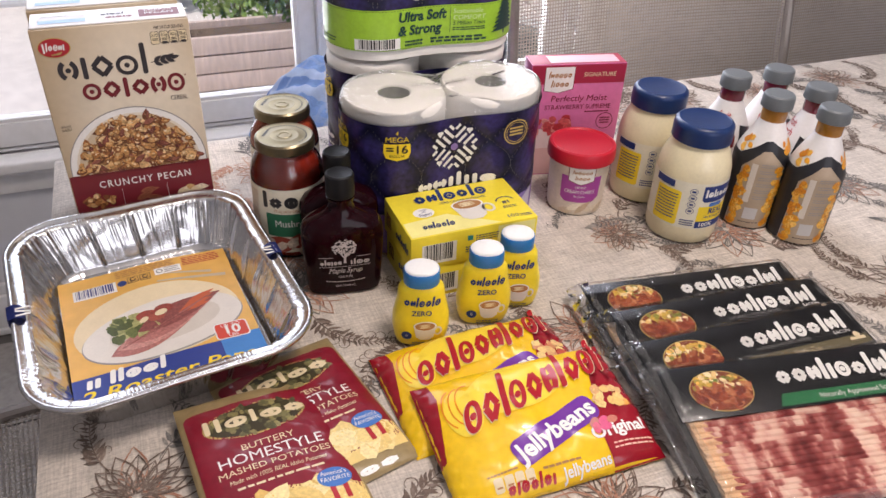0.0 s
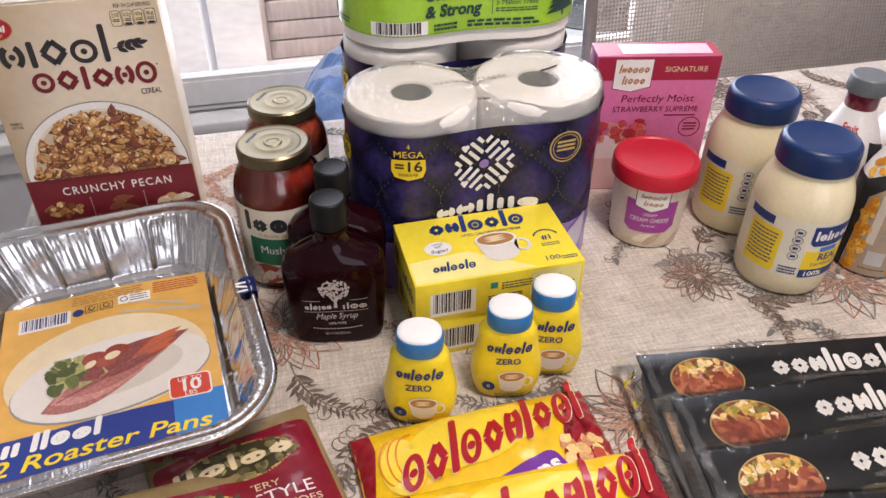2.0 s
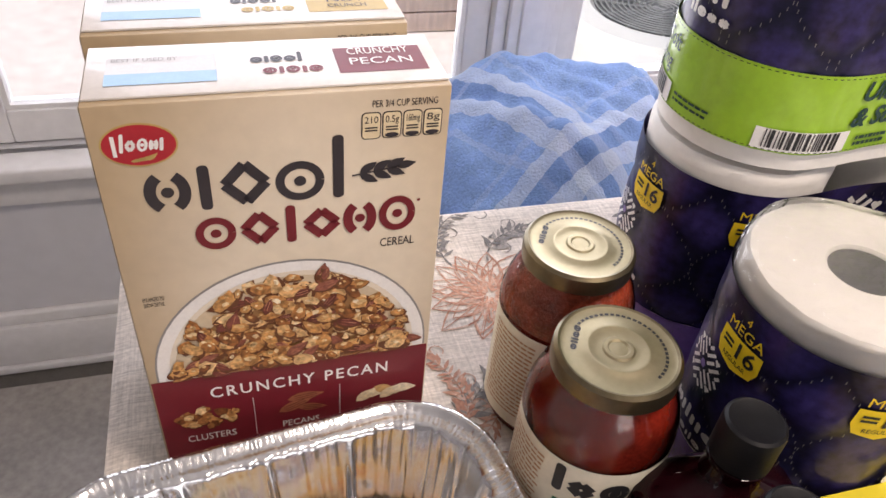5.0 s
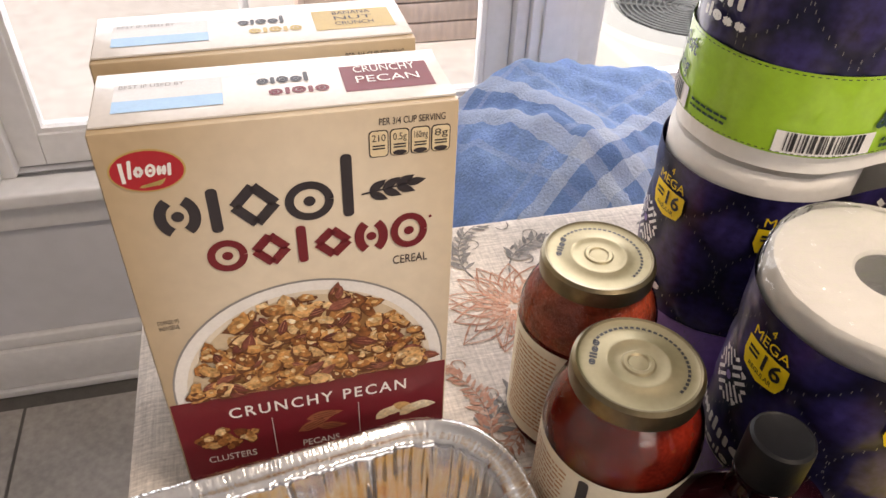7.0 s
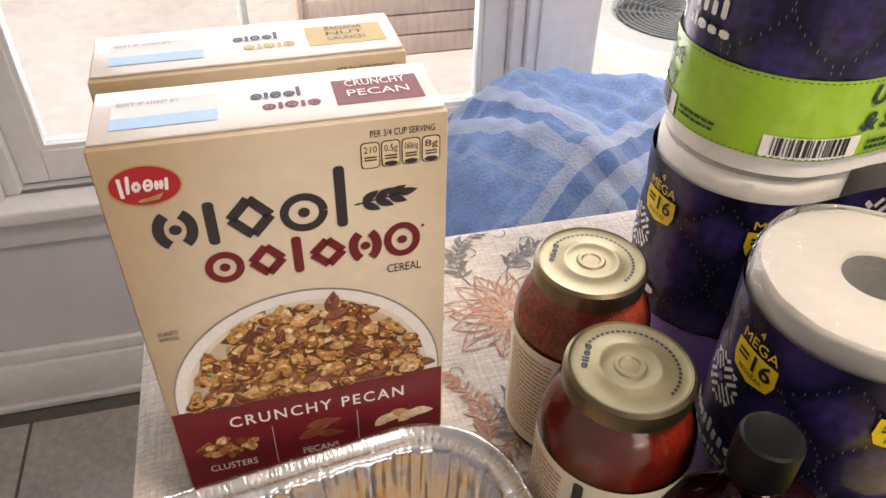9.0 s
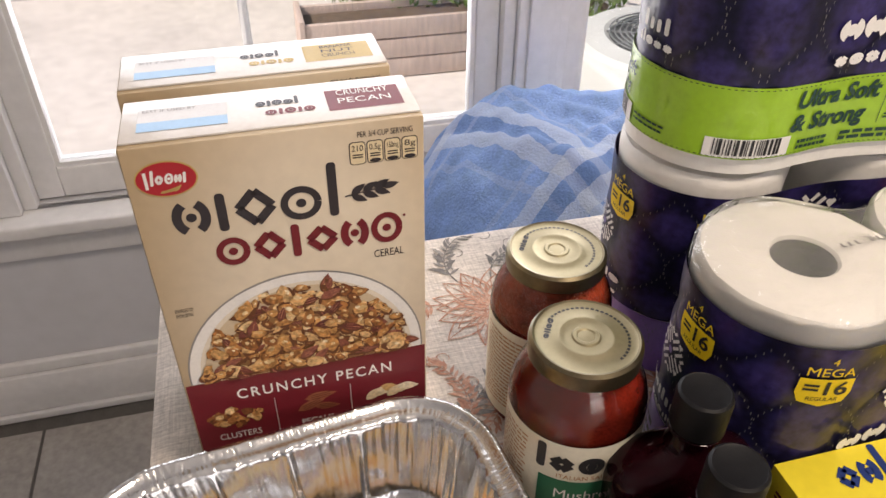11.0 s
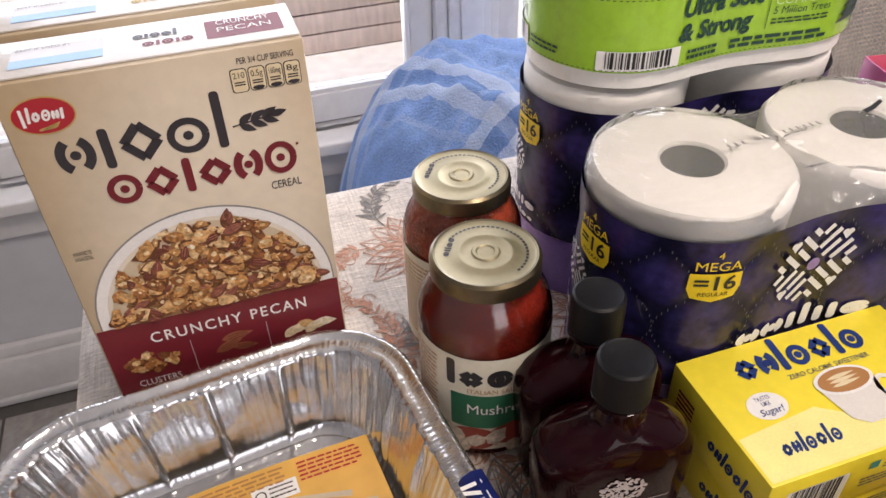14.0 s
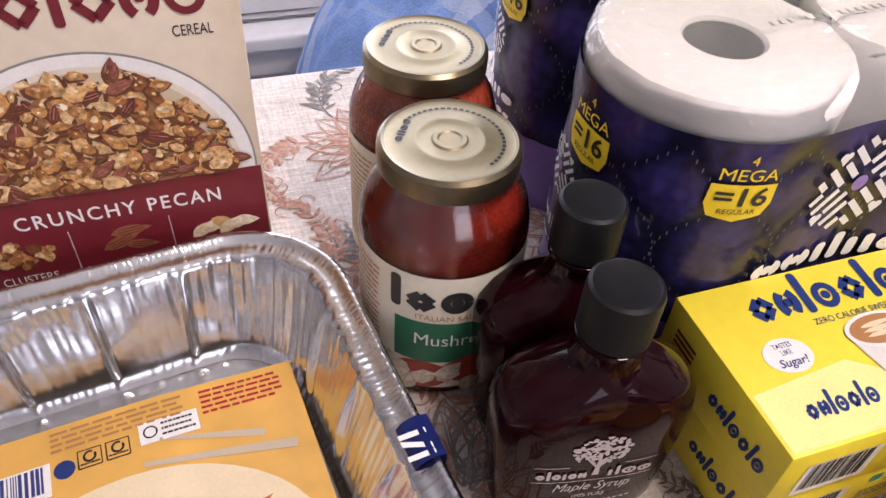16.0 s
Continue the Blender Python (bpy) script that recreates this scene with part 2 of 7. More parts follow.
def lettering(text, size, x, y, align="CENTER", width=None, slant=0.0, bold=0.0, space=1.0):
    cu = bpy.data.curves.new("lettering", "FONT")
    cu.body, cu.size, cu.align_x, cu.shear, cu.offset, cu.resolution_u, cu.fill_mode = text, size, align, slant, bold * size, 3, "FRONT"
    cu.space_character = space
    ob = bpy.data.objects.new("lettering", cu)
    me = bpy.data.meshes.new_from_object(ob)
    bm = bmesh.new()
    bm.from_mesh(me)
    bpy.data.meshes.remove(me)
    bpy.data.objects.remove(ob)
    if width and len(bm.verts):
        xs = [v.co.x for v in bm.verts]
        k = width / (max(xs) - min(xs))
        for v in bm.verts:
            v.co.x *= k
    for v in bm.verts:
        v.co = (v.co.x + x, v.co.y + y, 0)
    return bm


def lines(x0, y0, w, rows, pitch, h, seed=1):
    """Small print too fine to read, as plain bars."""
    rnd, out = random.Random(seed), []
    for r in range(rows):
        x = x0
        while x < x0 + w * 0.92:
            ln = w * rnd.uniform(0.06, 0.17)
            out.append(rect(x, y0 - r * pitch, min(x + ln, x0 + w), y0 - r * pitch + h))
            x += ln + w * 0.025
    return out


def bars(x0, y0, x1, y1, seed=3):
    rnd, out, x, unit = random.Random(seed), [], x0, (x1 - x0) / 70
    while x < x1 - unit * 3:
        w = unit * rnd.choice((1, 1, 2, 3))
        out.append(rect(x, y0, x + w, y1))
        x += w + unit * rnd.choice((1, 1, 2))
    return out


def flat_surf(o, r, u):
    o, r, u = Vector(o), Vector(r), Vector(u)
    n = r.cross(u)
    return lambda x, y, h: o + x * r + y * u + h * n


def round_surf(radius, a0=0.0):
    """Round an upright body: radius is a number or a function of height."""
    def at(x, y, h):
        r = radius(y) if callable(radius) else radius
        base = radius(0.06) if callable(radius) else radius
        a = radians(a0) + x / base
        return Vector(((r + h) * math.sin(a), -(r + h) * math.cos(a), y))
    return at


def pr(name, parent, material, art, surf, h=0.0003, step=0.0, label="", turn=0.0, at=(0, 0)):
    """Prints flat art (a bmesh or a list of shapes) on a surface, cut finely enough to follow it."""
    bm = polys(art) if isinstance(art, list) else art
    if turn or at != (0, 0):
        bmesh.ops.transform(bm, matrix=pose(at[0], at[1], 0, 0, 0, turn), verts=bm.verts[:])
    if step and len(bm.verts):
        for axis in (0, 1):
            lo, hi = min(v.co[axis] for v in bm.verts), max(v.co[axis] for v in bm.verts)
            for k in range(1, int((hi - lo) / step) + 1):
                co, no = [0, 0, 0], [0, 0, 0]
                co[axis], no[axis] = lo + k * step, 1
                bmesh.ops.bisect_plane(bm, geom=bm.verts[:] + bm.edges[:] + bm.faces[:], plane_co=co, plane_no=no)
    for v in bm.verts:
        v.co = surf(v.co.x, v.co.y, h + v.co.z)
    ob = part(name, bm, material, parent, label)
    if isinstance(art, list) and len(art) > 6 or name.endswith(("_picture", "_print", "_shape", "_mark")) or name == "printed_sprays":
        ob["kind"] = "stuff"
    return ob


def crumbs(rnd, n, inside, s0, s1, long=1.0):
    """Small uneven flat bits strewn where inside(x, y) holds; inside gives the box first."""
    x0, y0, x1, y1, ok = inside
    out = []
    while len(out) < n:
        x, y = rnd.uniform(x0, x1), rnd.uniform(y0, y1)
        if ok(x, y):
            r, t = rnd.uniform(s0, s1) / 2, rnd.uniform(0, 360)
            k = rnd.randint(6, 9)
            c, s = math.cos(radians(t)), math.sin(radians(t))
            pts = []
            for i in range(k):
                a = 2 * math.pi * i / k
                q = r * rnd.uniform(0.72, 1.1)
                px, py = q * math.cos(a) * long, q * math.sin(a)
                pts.append((x + px * c - py * s, y + px * s + py * c))
            out.append(pts)
    return out


# ---- room ----
WALLPAINT = mat("wall_paint", (0.62, 0.62, 0.64), 0.6, var=0.04, scale=3, bump=0.06, bscale=300)
TRIM = mat("trim_paint", (0.74, 0.73, 0.72), 0.38, var=0.05, scale=6, bump=0.05, bscale=80)
CEIL = mat("ceiling_paint", (0.80, 0.79, 0.77), 0.8, var=0.03, scale=3)
TILE = mat("floor_tile", (0.38, 0.35, 0.32), 0.22, var=0.18, scale=7, bump=0.08, bscale=60)
GROUT = mat("grout", (0.12, 0.11, 0.10), 0.85, var=0.15, scale=40)
GLASS = film_mat("window_glass", 0.12, 0.0, (0.97, 0.98, 0.98), 0.0)
X0, X1, Y0, Y1, ZC = -1.7, 3.1, -3.2, 0.60, 2.45
WIN = ((-0.31, 0.585, "left"), (0.665, 1.28, "right"))
SILL, HEAD = 0.485, 2.05


def wall_with_openings(name, y0, y1, openings, z0, z1):
    bm, x = None, X0
    for a, b in openings:
        bm = box(x, a, y0, y1, 0, ZC, bm=bm)
        bm = box(a, b, y0, y1, 0, z0, bm=bm)
        bm = box(a, b, y0, y1, z1, ZC, bm=bm)
        x = b
    bm = box(x, X1, y0, y1, 0, ZC, bm=bm)
    structure(name, bm, WALLPAINT, "painted pale grey plaster wall with window openings", "wall")


wall_with_openings("wall_north", Y1, Y1 + 0.14, [(a, b) for a, b, _ in WIN], SILL, HEAD)
# This opening is unseen and added to go with the lamp behind the camera.
wall_with_openings("wall_south", Y0 - 0.14, Y0, [(0.0, 1.8)], 0.85, 2.05)
structure("wall_west", box(X0 - 0.14, X0, Y0, Y1, 0, ZC), WALLPAINT, "plain painted pale grey plaster wall", "wall")
structure("wall_east", box(X1, X1 + 0.14, Y0, Y1, 0, ZC), WALLPAINT, "plain painted pale grey plaster wall", "wall")
structure("ceiling", box(X0 - 0.14, X1 + 0.14, Y0 - 0.14, Y1 + 0.14, ZC, ZC + 0.12), CEIL, "flat white painted ceiling", "ceiling")
floor = structure("floor", box(X0 - 0.14, X1 + 0.14, Y0 - 0.14, Y1 + 0.14, -0.12, -0.003), GROUT, "grey ceramic tile floor with dark grout", "floor")


def window_unit(x0, x1):
    w = thing("window_1", pose((x0 + x1) / 2, Y1, SILL), "white painted wooden sash window with clear glass", "window", kind="structure")
    h, hw = HEAD - SILL, (x1 - x0) / 2
    bm = box(-hw, -hw + 0.022, 0.0, 0.12, 0, h, 0.002)
    bm = box(hw - 0.022, hw, 0.0, 0.12, 0, h, 0.002, bm=bm)
    bm = box(-hw + 0.022, hw - 0.022, 0.0, 0.12, h - 0.03, h, 0.002, bm=bm)
    part("window_frame", bm, TRIM, w)
    sash = box(-hw + 0.022, -hw + 0.066, 0.025, 0.065, 0.004, h - 0.03, 0.003)
    sash = box(hw - 0.066, hw - 0.022, 0.025, 0.065, 0.004, h - 0.03, 0.003, bm=sash)
    sash = box(-hw + 0.066, hw - 0.066, 0.025, 0.065, 0.004, 0.062, 0.003, bm=sash)
    sash = box(-hw + 0.066, hw - 0.066, 0.025, 0.065, h - 0.08, h - 0.03, 0.003, bm=sash)
    sash = box(-hw + 0.066, hw - 0.066, 0.028, 0.062, 0.77, 0.81, 0.003, bm=sash)
    bead = None
    for a, b in ((-hw + 0.066, -hw + 0.074), (hw - 0.074, hw - 0.066)):
        bead = box(a, b, 0.031, 0.058, 0.062, h - 0.08, bm=bead)
    bead = box(-hw + 0.074, hw - 0.074, 0.031, 0.058, 0.062, 0.070, bm=bead)
    part("sash", sash, TRIM, w)
    part("glazing_bead", bead, TRIM, w)
    for z0, z1 in ((0.070, 0.77), (0.81, h - 0.08)):
        g = part("pane", box(-hw + 0.074, hw - 0.074, 0.043, 0.046, z0, z1), GLASS, w)
        g.visible_shadow = False
    return w


for a, b, _ in WIN:
    window_unit(a, b)
sill = box(-0.42, 1.40, Y1 - 0.055, Y1 + 0.02, SILL - 0.028, SILL, 0.006, 3)
structure("window_sill", sill, TRIM, "long white painted wooden window sill", "window sill")
apron = box(-0.39, 1.37, Y1 - 0.020, Y1, SILL - 0.092, SILL - 0.028, 0.004)
apron = box(-0.39, 1.37, Y1 - 0.030, Y1, SILL - 0.046, SILL - 0.0285, 0.006, bm=apron)
structure("trim", apron, TRIM, "white moulded apron board below the sill", "trim")
cas = box(0.585, 0.665, Y1 - 0.016, Y1, SILL, HEAD, 0.003)
cas = box(0.603, 0.647, Y1 - 0.026, Y1 - 0.0165, SILL, HEAD, 0.003, bm=cas)
for a, b in ((-0.40, -0.31), (1.28, 1.37)):
    cas = box(a, b, Y1 - 0.018, Y1, SILL, HEAD + 0.09, 0.003, bm=cas)
structure("window_casing", cas, TRIM, "white painted window casing boards", "trim")
base = box(X0, X1, Y1 - 0.022, Y1, 0.0, 0.112, 0.002)
base = box(X0, X1, Y1 - 0.015, Y1, 0.1125, 0.142, 0.005, 3, bm=base)
base = box(X0, X1, Y1 - 0.034, Y1 - 0.0225, 0.0, 0.018, 0.004, bm=base)
structure("baseboard", base, TRIM, "tall white moulded baseboard, slightly scuffed", "baseboard")


# Rim added round the overhead area light; no lamp is in view here.
def ceiling_lamp():
    t = thing("ceiling_lamp", pose(0.75, -0.95, 2.33), "round flush ceiling lamp with a white rim, unseen and added for light from above", "ceiling lamp")
    part("rim", revolve([(0.20, 0.02), (0.24, 0.0), (0.24, 0.12), (0.20, 0.12), (0.20, 0.02)], 40, cap0=False, cap1=False), TRIM, t)


ceiling_lamp()

# ---- outside ----
GROUND = mat("patio_ground", (0.72, 0.685, 0.64), 0.9, var=0.12, scale=2, bump=0.2, bscale=30)
gm = bmesh.new()
for r0 in ((-60, -60), (60, -60), (60, 60), (-60, 60)):
    gm.verts.new((r0[0], r0[1] + 20, -0.35))
gm.faces.new(gm.verts[:])
structure("ground", gm, GROUND, "pale sunlit patio ground outside the house", "ground")
WOODX = mat("weathered_wood", (0.50, 0.36, 0.28), 0.8, var=0.25, scale=8, stretch=(1, 1, 6))


def fence():
    t = thing("fence", pose(0, 5.2, -0.35), "weathered wooden fence boards at the yard's edge", "fence")
    one = None
    for k in range(46):
        b = part("board", box(-0.09, 0.09, -0.012, 0.012, 0, 1.55, 0.004), WOODX, t) if one is None else new("board", one)
        one = one or b.data
        b.parent = t
        b.matrix_basis = pose(-4.6 + k * 0.2, 0, 0.0)
    part("rail", box(-4.7, 4.6, 0.014, 0.06, 0.35, 0.45), WOODX, t)
    part("rail", box(-4.7, 4.6, 0.014, 0.06, 1.15, 1.25), WOODX, t)


fence()
RAILM = mat("patio_rail", (0.75, 0.75, 0.75), 0.4, var=0.05)
LEAVES = scatter_mat("shrub_leaves", ((0.0, (0.09, 0.17, 0.03)), (0.5, (0.18, 0.30, 0.06)), (1.0, (0.32, 0.42, 0.13))), 0.6)
BARK = mat("bark", (0.14, 0.10, 0.07), 0.9, var=0.3, scale=20)


def shrub(x, y, s, seed):
    rnd = random.Random(seed)
    t = thing("shrub", pose(x, y, -0.35), "leafy green garden shrub in the sun outside", "shrub")
    stem = None
    for k in range(5):
        a = rnd.uniform(0, 6.28)
        stem = join(stem, tube([(0.03 * math.cos(a), 0.03 * math.sin(a), -0.01), (0.15 * s * math.cos(a), 0.15 * s * math.sin(a), 0.5 * s), (0.35 * s * math.cos(a), 0.35 * s * math.sin(a), 0.95 * s)], 0.015, 6))
    part("trunk", stem, BARK, t)
    bm = bmesh.new()
    for _ in range(900):
        d = Vector((rnd.gauss(0, 1), rnd.gauss(0, 1), rnd.gauss(0, 1))).normalized() * rnd.uniform(0.25, 1) ** 0.5
        c = Vector((d.x * 0.6 * s, d.y * 0.6 * s, 0.85 * s + d.z * 0.6 * s))
        q = Euler((rnd.uniform(0, 6), rnd.uniform(0, 6), rnd.uniform(0, 6))).to_matrix()
        vs = [bm.verts.new(c + q @ Vector((px * 0.06 * s, py * 0.06 * s, 0))) for px, py in ((-1, 0), (0, -0.5), (1, 0), (0, 0.5))]
        bm.faces.new(vs)
    part("crown", bm, LEAVES, t)


shrub(1.05, 3.4, 0.75, 1)
for k, (x, y, s) in enumerate(((0.95, 3.25, 0.42), (1.30, 3.15, 0.46), (0.70, 3.55, 0.45), (1.60, 2.6, 0.40), (1.75, 3.3, 0.5))):
    shrub(x, y, s, 20 + k)


PLANTW = mat("planter_wood", (0.62, 0.50, 0.43), 0.8, var=0.2, scale=8, stretch=(6, 1, 1))


def planter():
    t = thing("garden_planter", pose(0.78, 2.95, -0.35), "low weathered wooden planter of horizontal boards outside", "planter")
    for k in range(3):
        part("board", box(-0.42, 0.42, -0.014, 0.014, 0.005 + 0.10 * k, 0.098 + 0.10 * k, 0.004), PLANTW, t, m=pose(0, -0.13, 0))
        part("board", box(-0.42, 0.42, -0.014, 0.014, 0.005 + 0.10 * k, 0.098 + 0.10 * k, 0.004), PLANTW, t, m=pose(0, 0.13, 0))
    for x in (-0.435, 0.435):
        part("end_board", box(x - 0.014, x + 0.014, -0.15, 0.15, 0.0, 0.32, 0.004), PLANTW, t)
    part("soil", box(-0.42, 0.42, -0.115, 0.115, 0.0, 0.26), BARK, t)


planter()
shrub(1.9, 4.3, 1.0, 2)
shrub(0.1, 4.6, 0.9, 3)


def patio_rail():
    t = thing("railing", pose(0, 2.2, -0.35), "thin white metal railing beside the patio", "railing")
    part("top_rail", tube([(-3, 0, 0.72), (0, 0, 0.72), (3.2, 0, 0.72)], 0.022), RAILM, t)
    for k in range(7):
        part("post", tube([(-2.9 + k * 1.0, 0, 0.0), (-2.9 + k * 1.0, 0, 0.71)], 0.018), RAILM, t)


patio_rail()

ACPAINT = mat("ac_paint", (0.62, 0.65, 0.62), 0.5, var=0.06, scale=8, bump=0.03)
ACGRILLE = mat("ac_grille", (0.24, 0.26, 0.26), 0.5, 0.3, var=0.1, scale=20)


def ac_unit(m):
    """An outdoor cooling unit with a round fan guard on its top."""
    t = thing("air_conditioner", m, "pale grey outdoor air conditioner with round fan guard on the patio", "air conditioner")
    part("cabinet", box(-0.36, 0.36, -0.36, 0.36, 0.04, 0.53, 0.03, 3), ACPAINT, t)
    part("top_panel", revolve([(0.23, 0.0), (0.25, 0.012), (0.33, 0.004), (0.34, -0.02), (0.23, -0.02), (0.23, 0.0)], 48, cap0=False, cap1=False), ACPAINT, t, m=pose(0, 0, 0.548))
    part("fan_well", revolve([(0.228, 0.0), (0.001, 0.0)], 40, cap0=False), mat("ac_dark", (0.10, 0.11, 0.11), 0.7, var=0.1), t, m=pose(0, 0, 0.534))
    guard = None
    for k in range(11):
        guard = join(guard, tube([(r * math.cos(a), r * math.sin(a), 0.0) for r in (0.03 + 0.02 * k,) for a in (2 * math.pi * j / 36 for j in range(37))], 0.0032, 5))
    part("fan_guard", guard, ACGRILLE, t, m=pose(0, 0, 0.561))
    for k in range(6):
        a = math.pi * k / 6
        part("guard_spoke", tube([(-0.24 * math.cos(a), -0.24 * math.sin(a), 0), (0.24 * math.cos(a), 0.24 * math.sin(a), 0)], 0.004, 6), ACGRILLE, t, m=pose(0, 0, 0.556))
    part("base_pad", box(-0.42, 0.42, -0.42, 0.42, 0.0, 0.039, 0.006), GROUND, t)


ac_unit(pose(1.60, 1.72, -0.349, 0, 0, 6))

# ---- table and cloth ----
TL, TW, TH = 1.95, 1.12, 0.75
OAK = mat("table_wood", (0.22, 0.13, 0.07), 0.4, var=0.25, scale=10, stretch=(1, 8, 8))


def linen():
    m = mat("linen_cloth", (0.52, 0.465, 0.405), 0.9, var=0.10, scale=5)
    nt = m.node_tree
    p = nt.nodes["Principled BSDF"]
    src = p.inputs["Base Color"].links[0].from_socket
    tc = nt.nodes.new("ShaderNodeTexCoord")
    total, bumps = src, []
    for sc, amt in (((30, 600, 1), 0.15), ((600, 30, 1), 0.13), ((300, 300, 1), 0.12)):
        mp, n, mr = nt.nodes.new("ShaderNodeMapping"), nt.nodes.new("ShaderNodeTexNoise"), nt.nodes.new("ShaderNodeMapRange")
        mp.inputs["Scale"].default_value = sc
        n.inputs["Scale"].default_value, n.inputs["Detail"].default_value = 1.0, 2
        nt.links.new(tc.outputs["Object"], mp.inputs[0])
        nt.links.new(mp.outputs[0], n.inputs["Vector"])
        mr.inputs["From Min"].default_value, mr.inputs["From Max"].default_value = 0.3, 0.7
        mr.inputs["To Min"].default_value, mr.inputs["To Max"].default_value = 1 - amt, 1 + amt
        nt.links.new(n.outputs["Fac"], mr.inputs[0])
        mul = nt.nodes.new("ShaderNodeMix")
        mul.data_type, mul.blend_type = "RGBA", "MULTIPLY"
        mul.inputs[0].default_value = 1
        nt.links.new(total, mul.inputs[6])
        nt.links.new(mr.outputs[0], mul.inputs[7])
        total = mul.outputs[2]
        bumps.append(n.outputs["Fac"])
    nt.links.new(total, p.inputs["Base Color"])
    bp = nt.nodes.new("ShaderNodeBump")
    bp.inputs["Strength"].default_value, bp.inputs["Distance"].default_value = 0.35, 0.001
    nt.links.new(bumps[0], bp.inputs["Height"])
    nt.links.new(bp.outputs[0], p.inputs["Normal"])
    return m


LINEN = linen()


def table():
    t = thing("dining_table", pose(0, 0, 0), "long wooden dining table under a patterned cloth", "table")
    part("tabletop", box(0.012, TL, -TW, -0.012, TH - 0.036, TH - 0.006, 0.004), OAK, t)
    for x in (0.09, TL - 0.09):
        for y in (-TW + 0.09, -0.09):
            part("leg", box(x - 0.035, x + 0.035, y - 0.035, y + 0.035, 0, TH - 0.036, 0.004), OAK, t)


table()


def cloth_z(x, y):
    return TH + 0.0008 * noise.noise((x * 6, y * 6, 0)) + 0.0005 * noise.noise((x * 22, y * 22, 3))


def tablecloth():
    t = thing("tablecloth", pose(0, 0, 0), "beige linen-look tablecloth printed with brown leafy sprays", "tablecloth")
    ax, ay = 0.0, 0.0
    bx, by = TL + 0.012, -TW - 0.012
    bm = bmesh.new()
    nx, ny = 150, 90
    rows = []
    for j in range(ny + 1):
        y = by + (ay - by) * j / ny
        rows.append([])
        for i in range(nx + 1):
            x = ax + (bx - ax) * i / nx
            ex = min(i, nx - i, j, ny - j)
            rows[-1].append(bm.verts.new((x, y, cloth_z(x, y) - (0.003 if ex == 0 else 0))))
    for j in range(ny):
        for i in range(nx):
            bm.faces.new((rows[j][i], rows[j][i + 1], rows[j + 1][i + 1], rows[j + 1][i]))
    edge = [v for v in rows[0]] + [r[-1] for r in rows[1:]] + rows[-1][-2::-1] + [r[0] for r in rows[-2:0:-1]]
    prev = edge
    for k, drop in enumerate((0.03, 0.10, 0.19, 0.26)):
        nxt = []
        for i, v in enumerate(edge):
            w = 0.010 * (k + 1) / 4 * (1 + math.sin(i * 0.45) * 0.9)
            dx = -1 if v.co.x < ax + 1e-4 else (1 if v.co.x > bx - 1e-4 else 0)
            dy = 1 if v.co.y > ay - 1e-4 else (-1 if v.co.y < by + 1e-4 else 0)
            nxt.append(bm.verts.new((v.co.x + dx * w, v.co.y + dy * w, TH - drop)))
        for i in range(len(edge)):
            j = (i + 1) % len(edge)
            bm.faces.new((prev[i], prev[j], nxt[j], nxt[i]))
        prev = nxt
    bmesh.ops.recalc_face_normals(bm, faces=bm.faces[:])
    part("cloth", bm, LINEN, t, sharp=60)
    rnd = random.Random(11)
    inks = (scatter_mat("print_brown", ((0, (0.10, 0.070, 0.054)), (0.6, (0.16, 0.118, 0.094)), (1, (0.25, 0.195, 0.16))), 0.9),
            scatter_mat("print_grey", ((0, (0.12, 0.112, 0.104)), (0.6, (0.18, 0.166, 0.154)), (1, (0.27, 0.245, 0.22))), 0.9),
            scatter_mat("print_rust", ((0, (0.30, 0.13, 0.08)), (0.6, (0.40, 0.22, 0.15)), (1, (0.45, 0.32, 0.25))), 0.9))
    art = ([], [], [])

    def spray(x, y, ang, size, which):
        px, py, a = x, y, ang
        bend = rnd.choice((-1, 1)) * rnd.uniform(2, 8)
        pts = [(px, py)]
        n = 21
        for k in range(n):
            px += size / n * math.cos(radians(a))
            py += size / n * math.sin(radians(a))
            a += bend
            pts.append((px, py))
            if k > 1:
                for side in (-1, 1):
                    ln = size * rnd.uniform(0.09, 0.155) * (1.15 - 0.03 * k)
                    art[which].append(leaf(px, py, ln, ln * 0.27, a + side * rnd.uniform(35, 70), 4))
                    if rnd.random() < 0.12:
                        cc = a + side * 60
                        art[which].extend(stroke(arc(px + 0.10 * size * math.cos(radians(cc)), py + 0.10 * size * math.sin(radians(cc)), 0.05 * size, 0.05 * size, cc + 180, cc + 180 + side * 290, 9), size * 0.012, size * 0.006))
                    if rnd.random() < 0.6:
                        art[which].append(leaf(px + ln * 0.5 * math.cos(radians(a + side * 50)), py + ln * 0.5 * math.sin(radians(a + side * 50)), ln * 0.6, ln * 0.2, a + side * rnd.uniform(0, 30), 3))
        art[which].append(leaf(px, py, size * 0.16, size * 0.06, a, 4))
        art[which].extend(stroke(pts, size * 0.014, size * 0.005))

    def bloom(x, y, size, which):
        for r, n in ((1.0, 15), (0.78, 12), (0.55, 10), (0.34, 7)):
            off = rnd.uniform(0, 360)
            for k in range(n):
                a = off + 360 * k / n + rnd.uniform(-9, 9)
                ln = size * r * rnd.uniform(0.36, 0.5)
                w = which if rnd.random() < 0.6 else 2
                bx_, by_ = x + size * r * 0.12 * math.cos(radians(a)), y + size * r * 0.12 * math.sin(radians(a))
                pts = leaf(bx_, by_, ln, ln * 0.5, a, 5)
                mid = (sum(p[0] for p in pts) / len(pts), sum(p[1] for p in pts) / len(pts))
                art[w].extend(stroke(pts + pts[:1], size * 0.016))
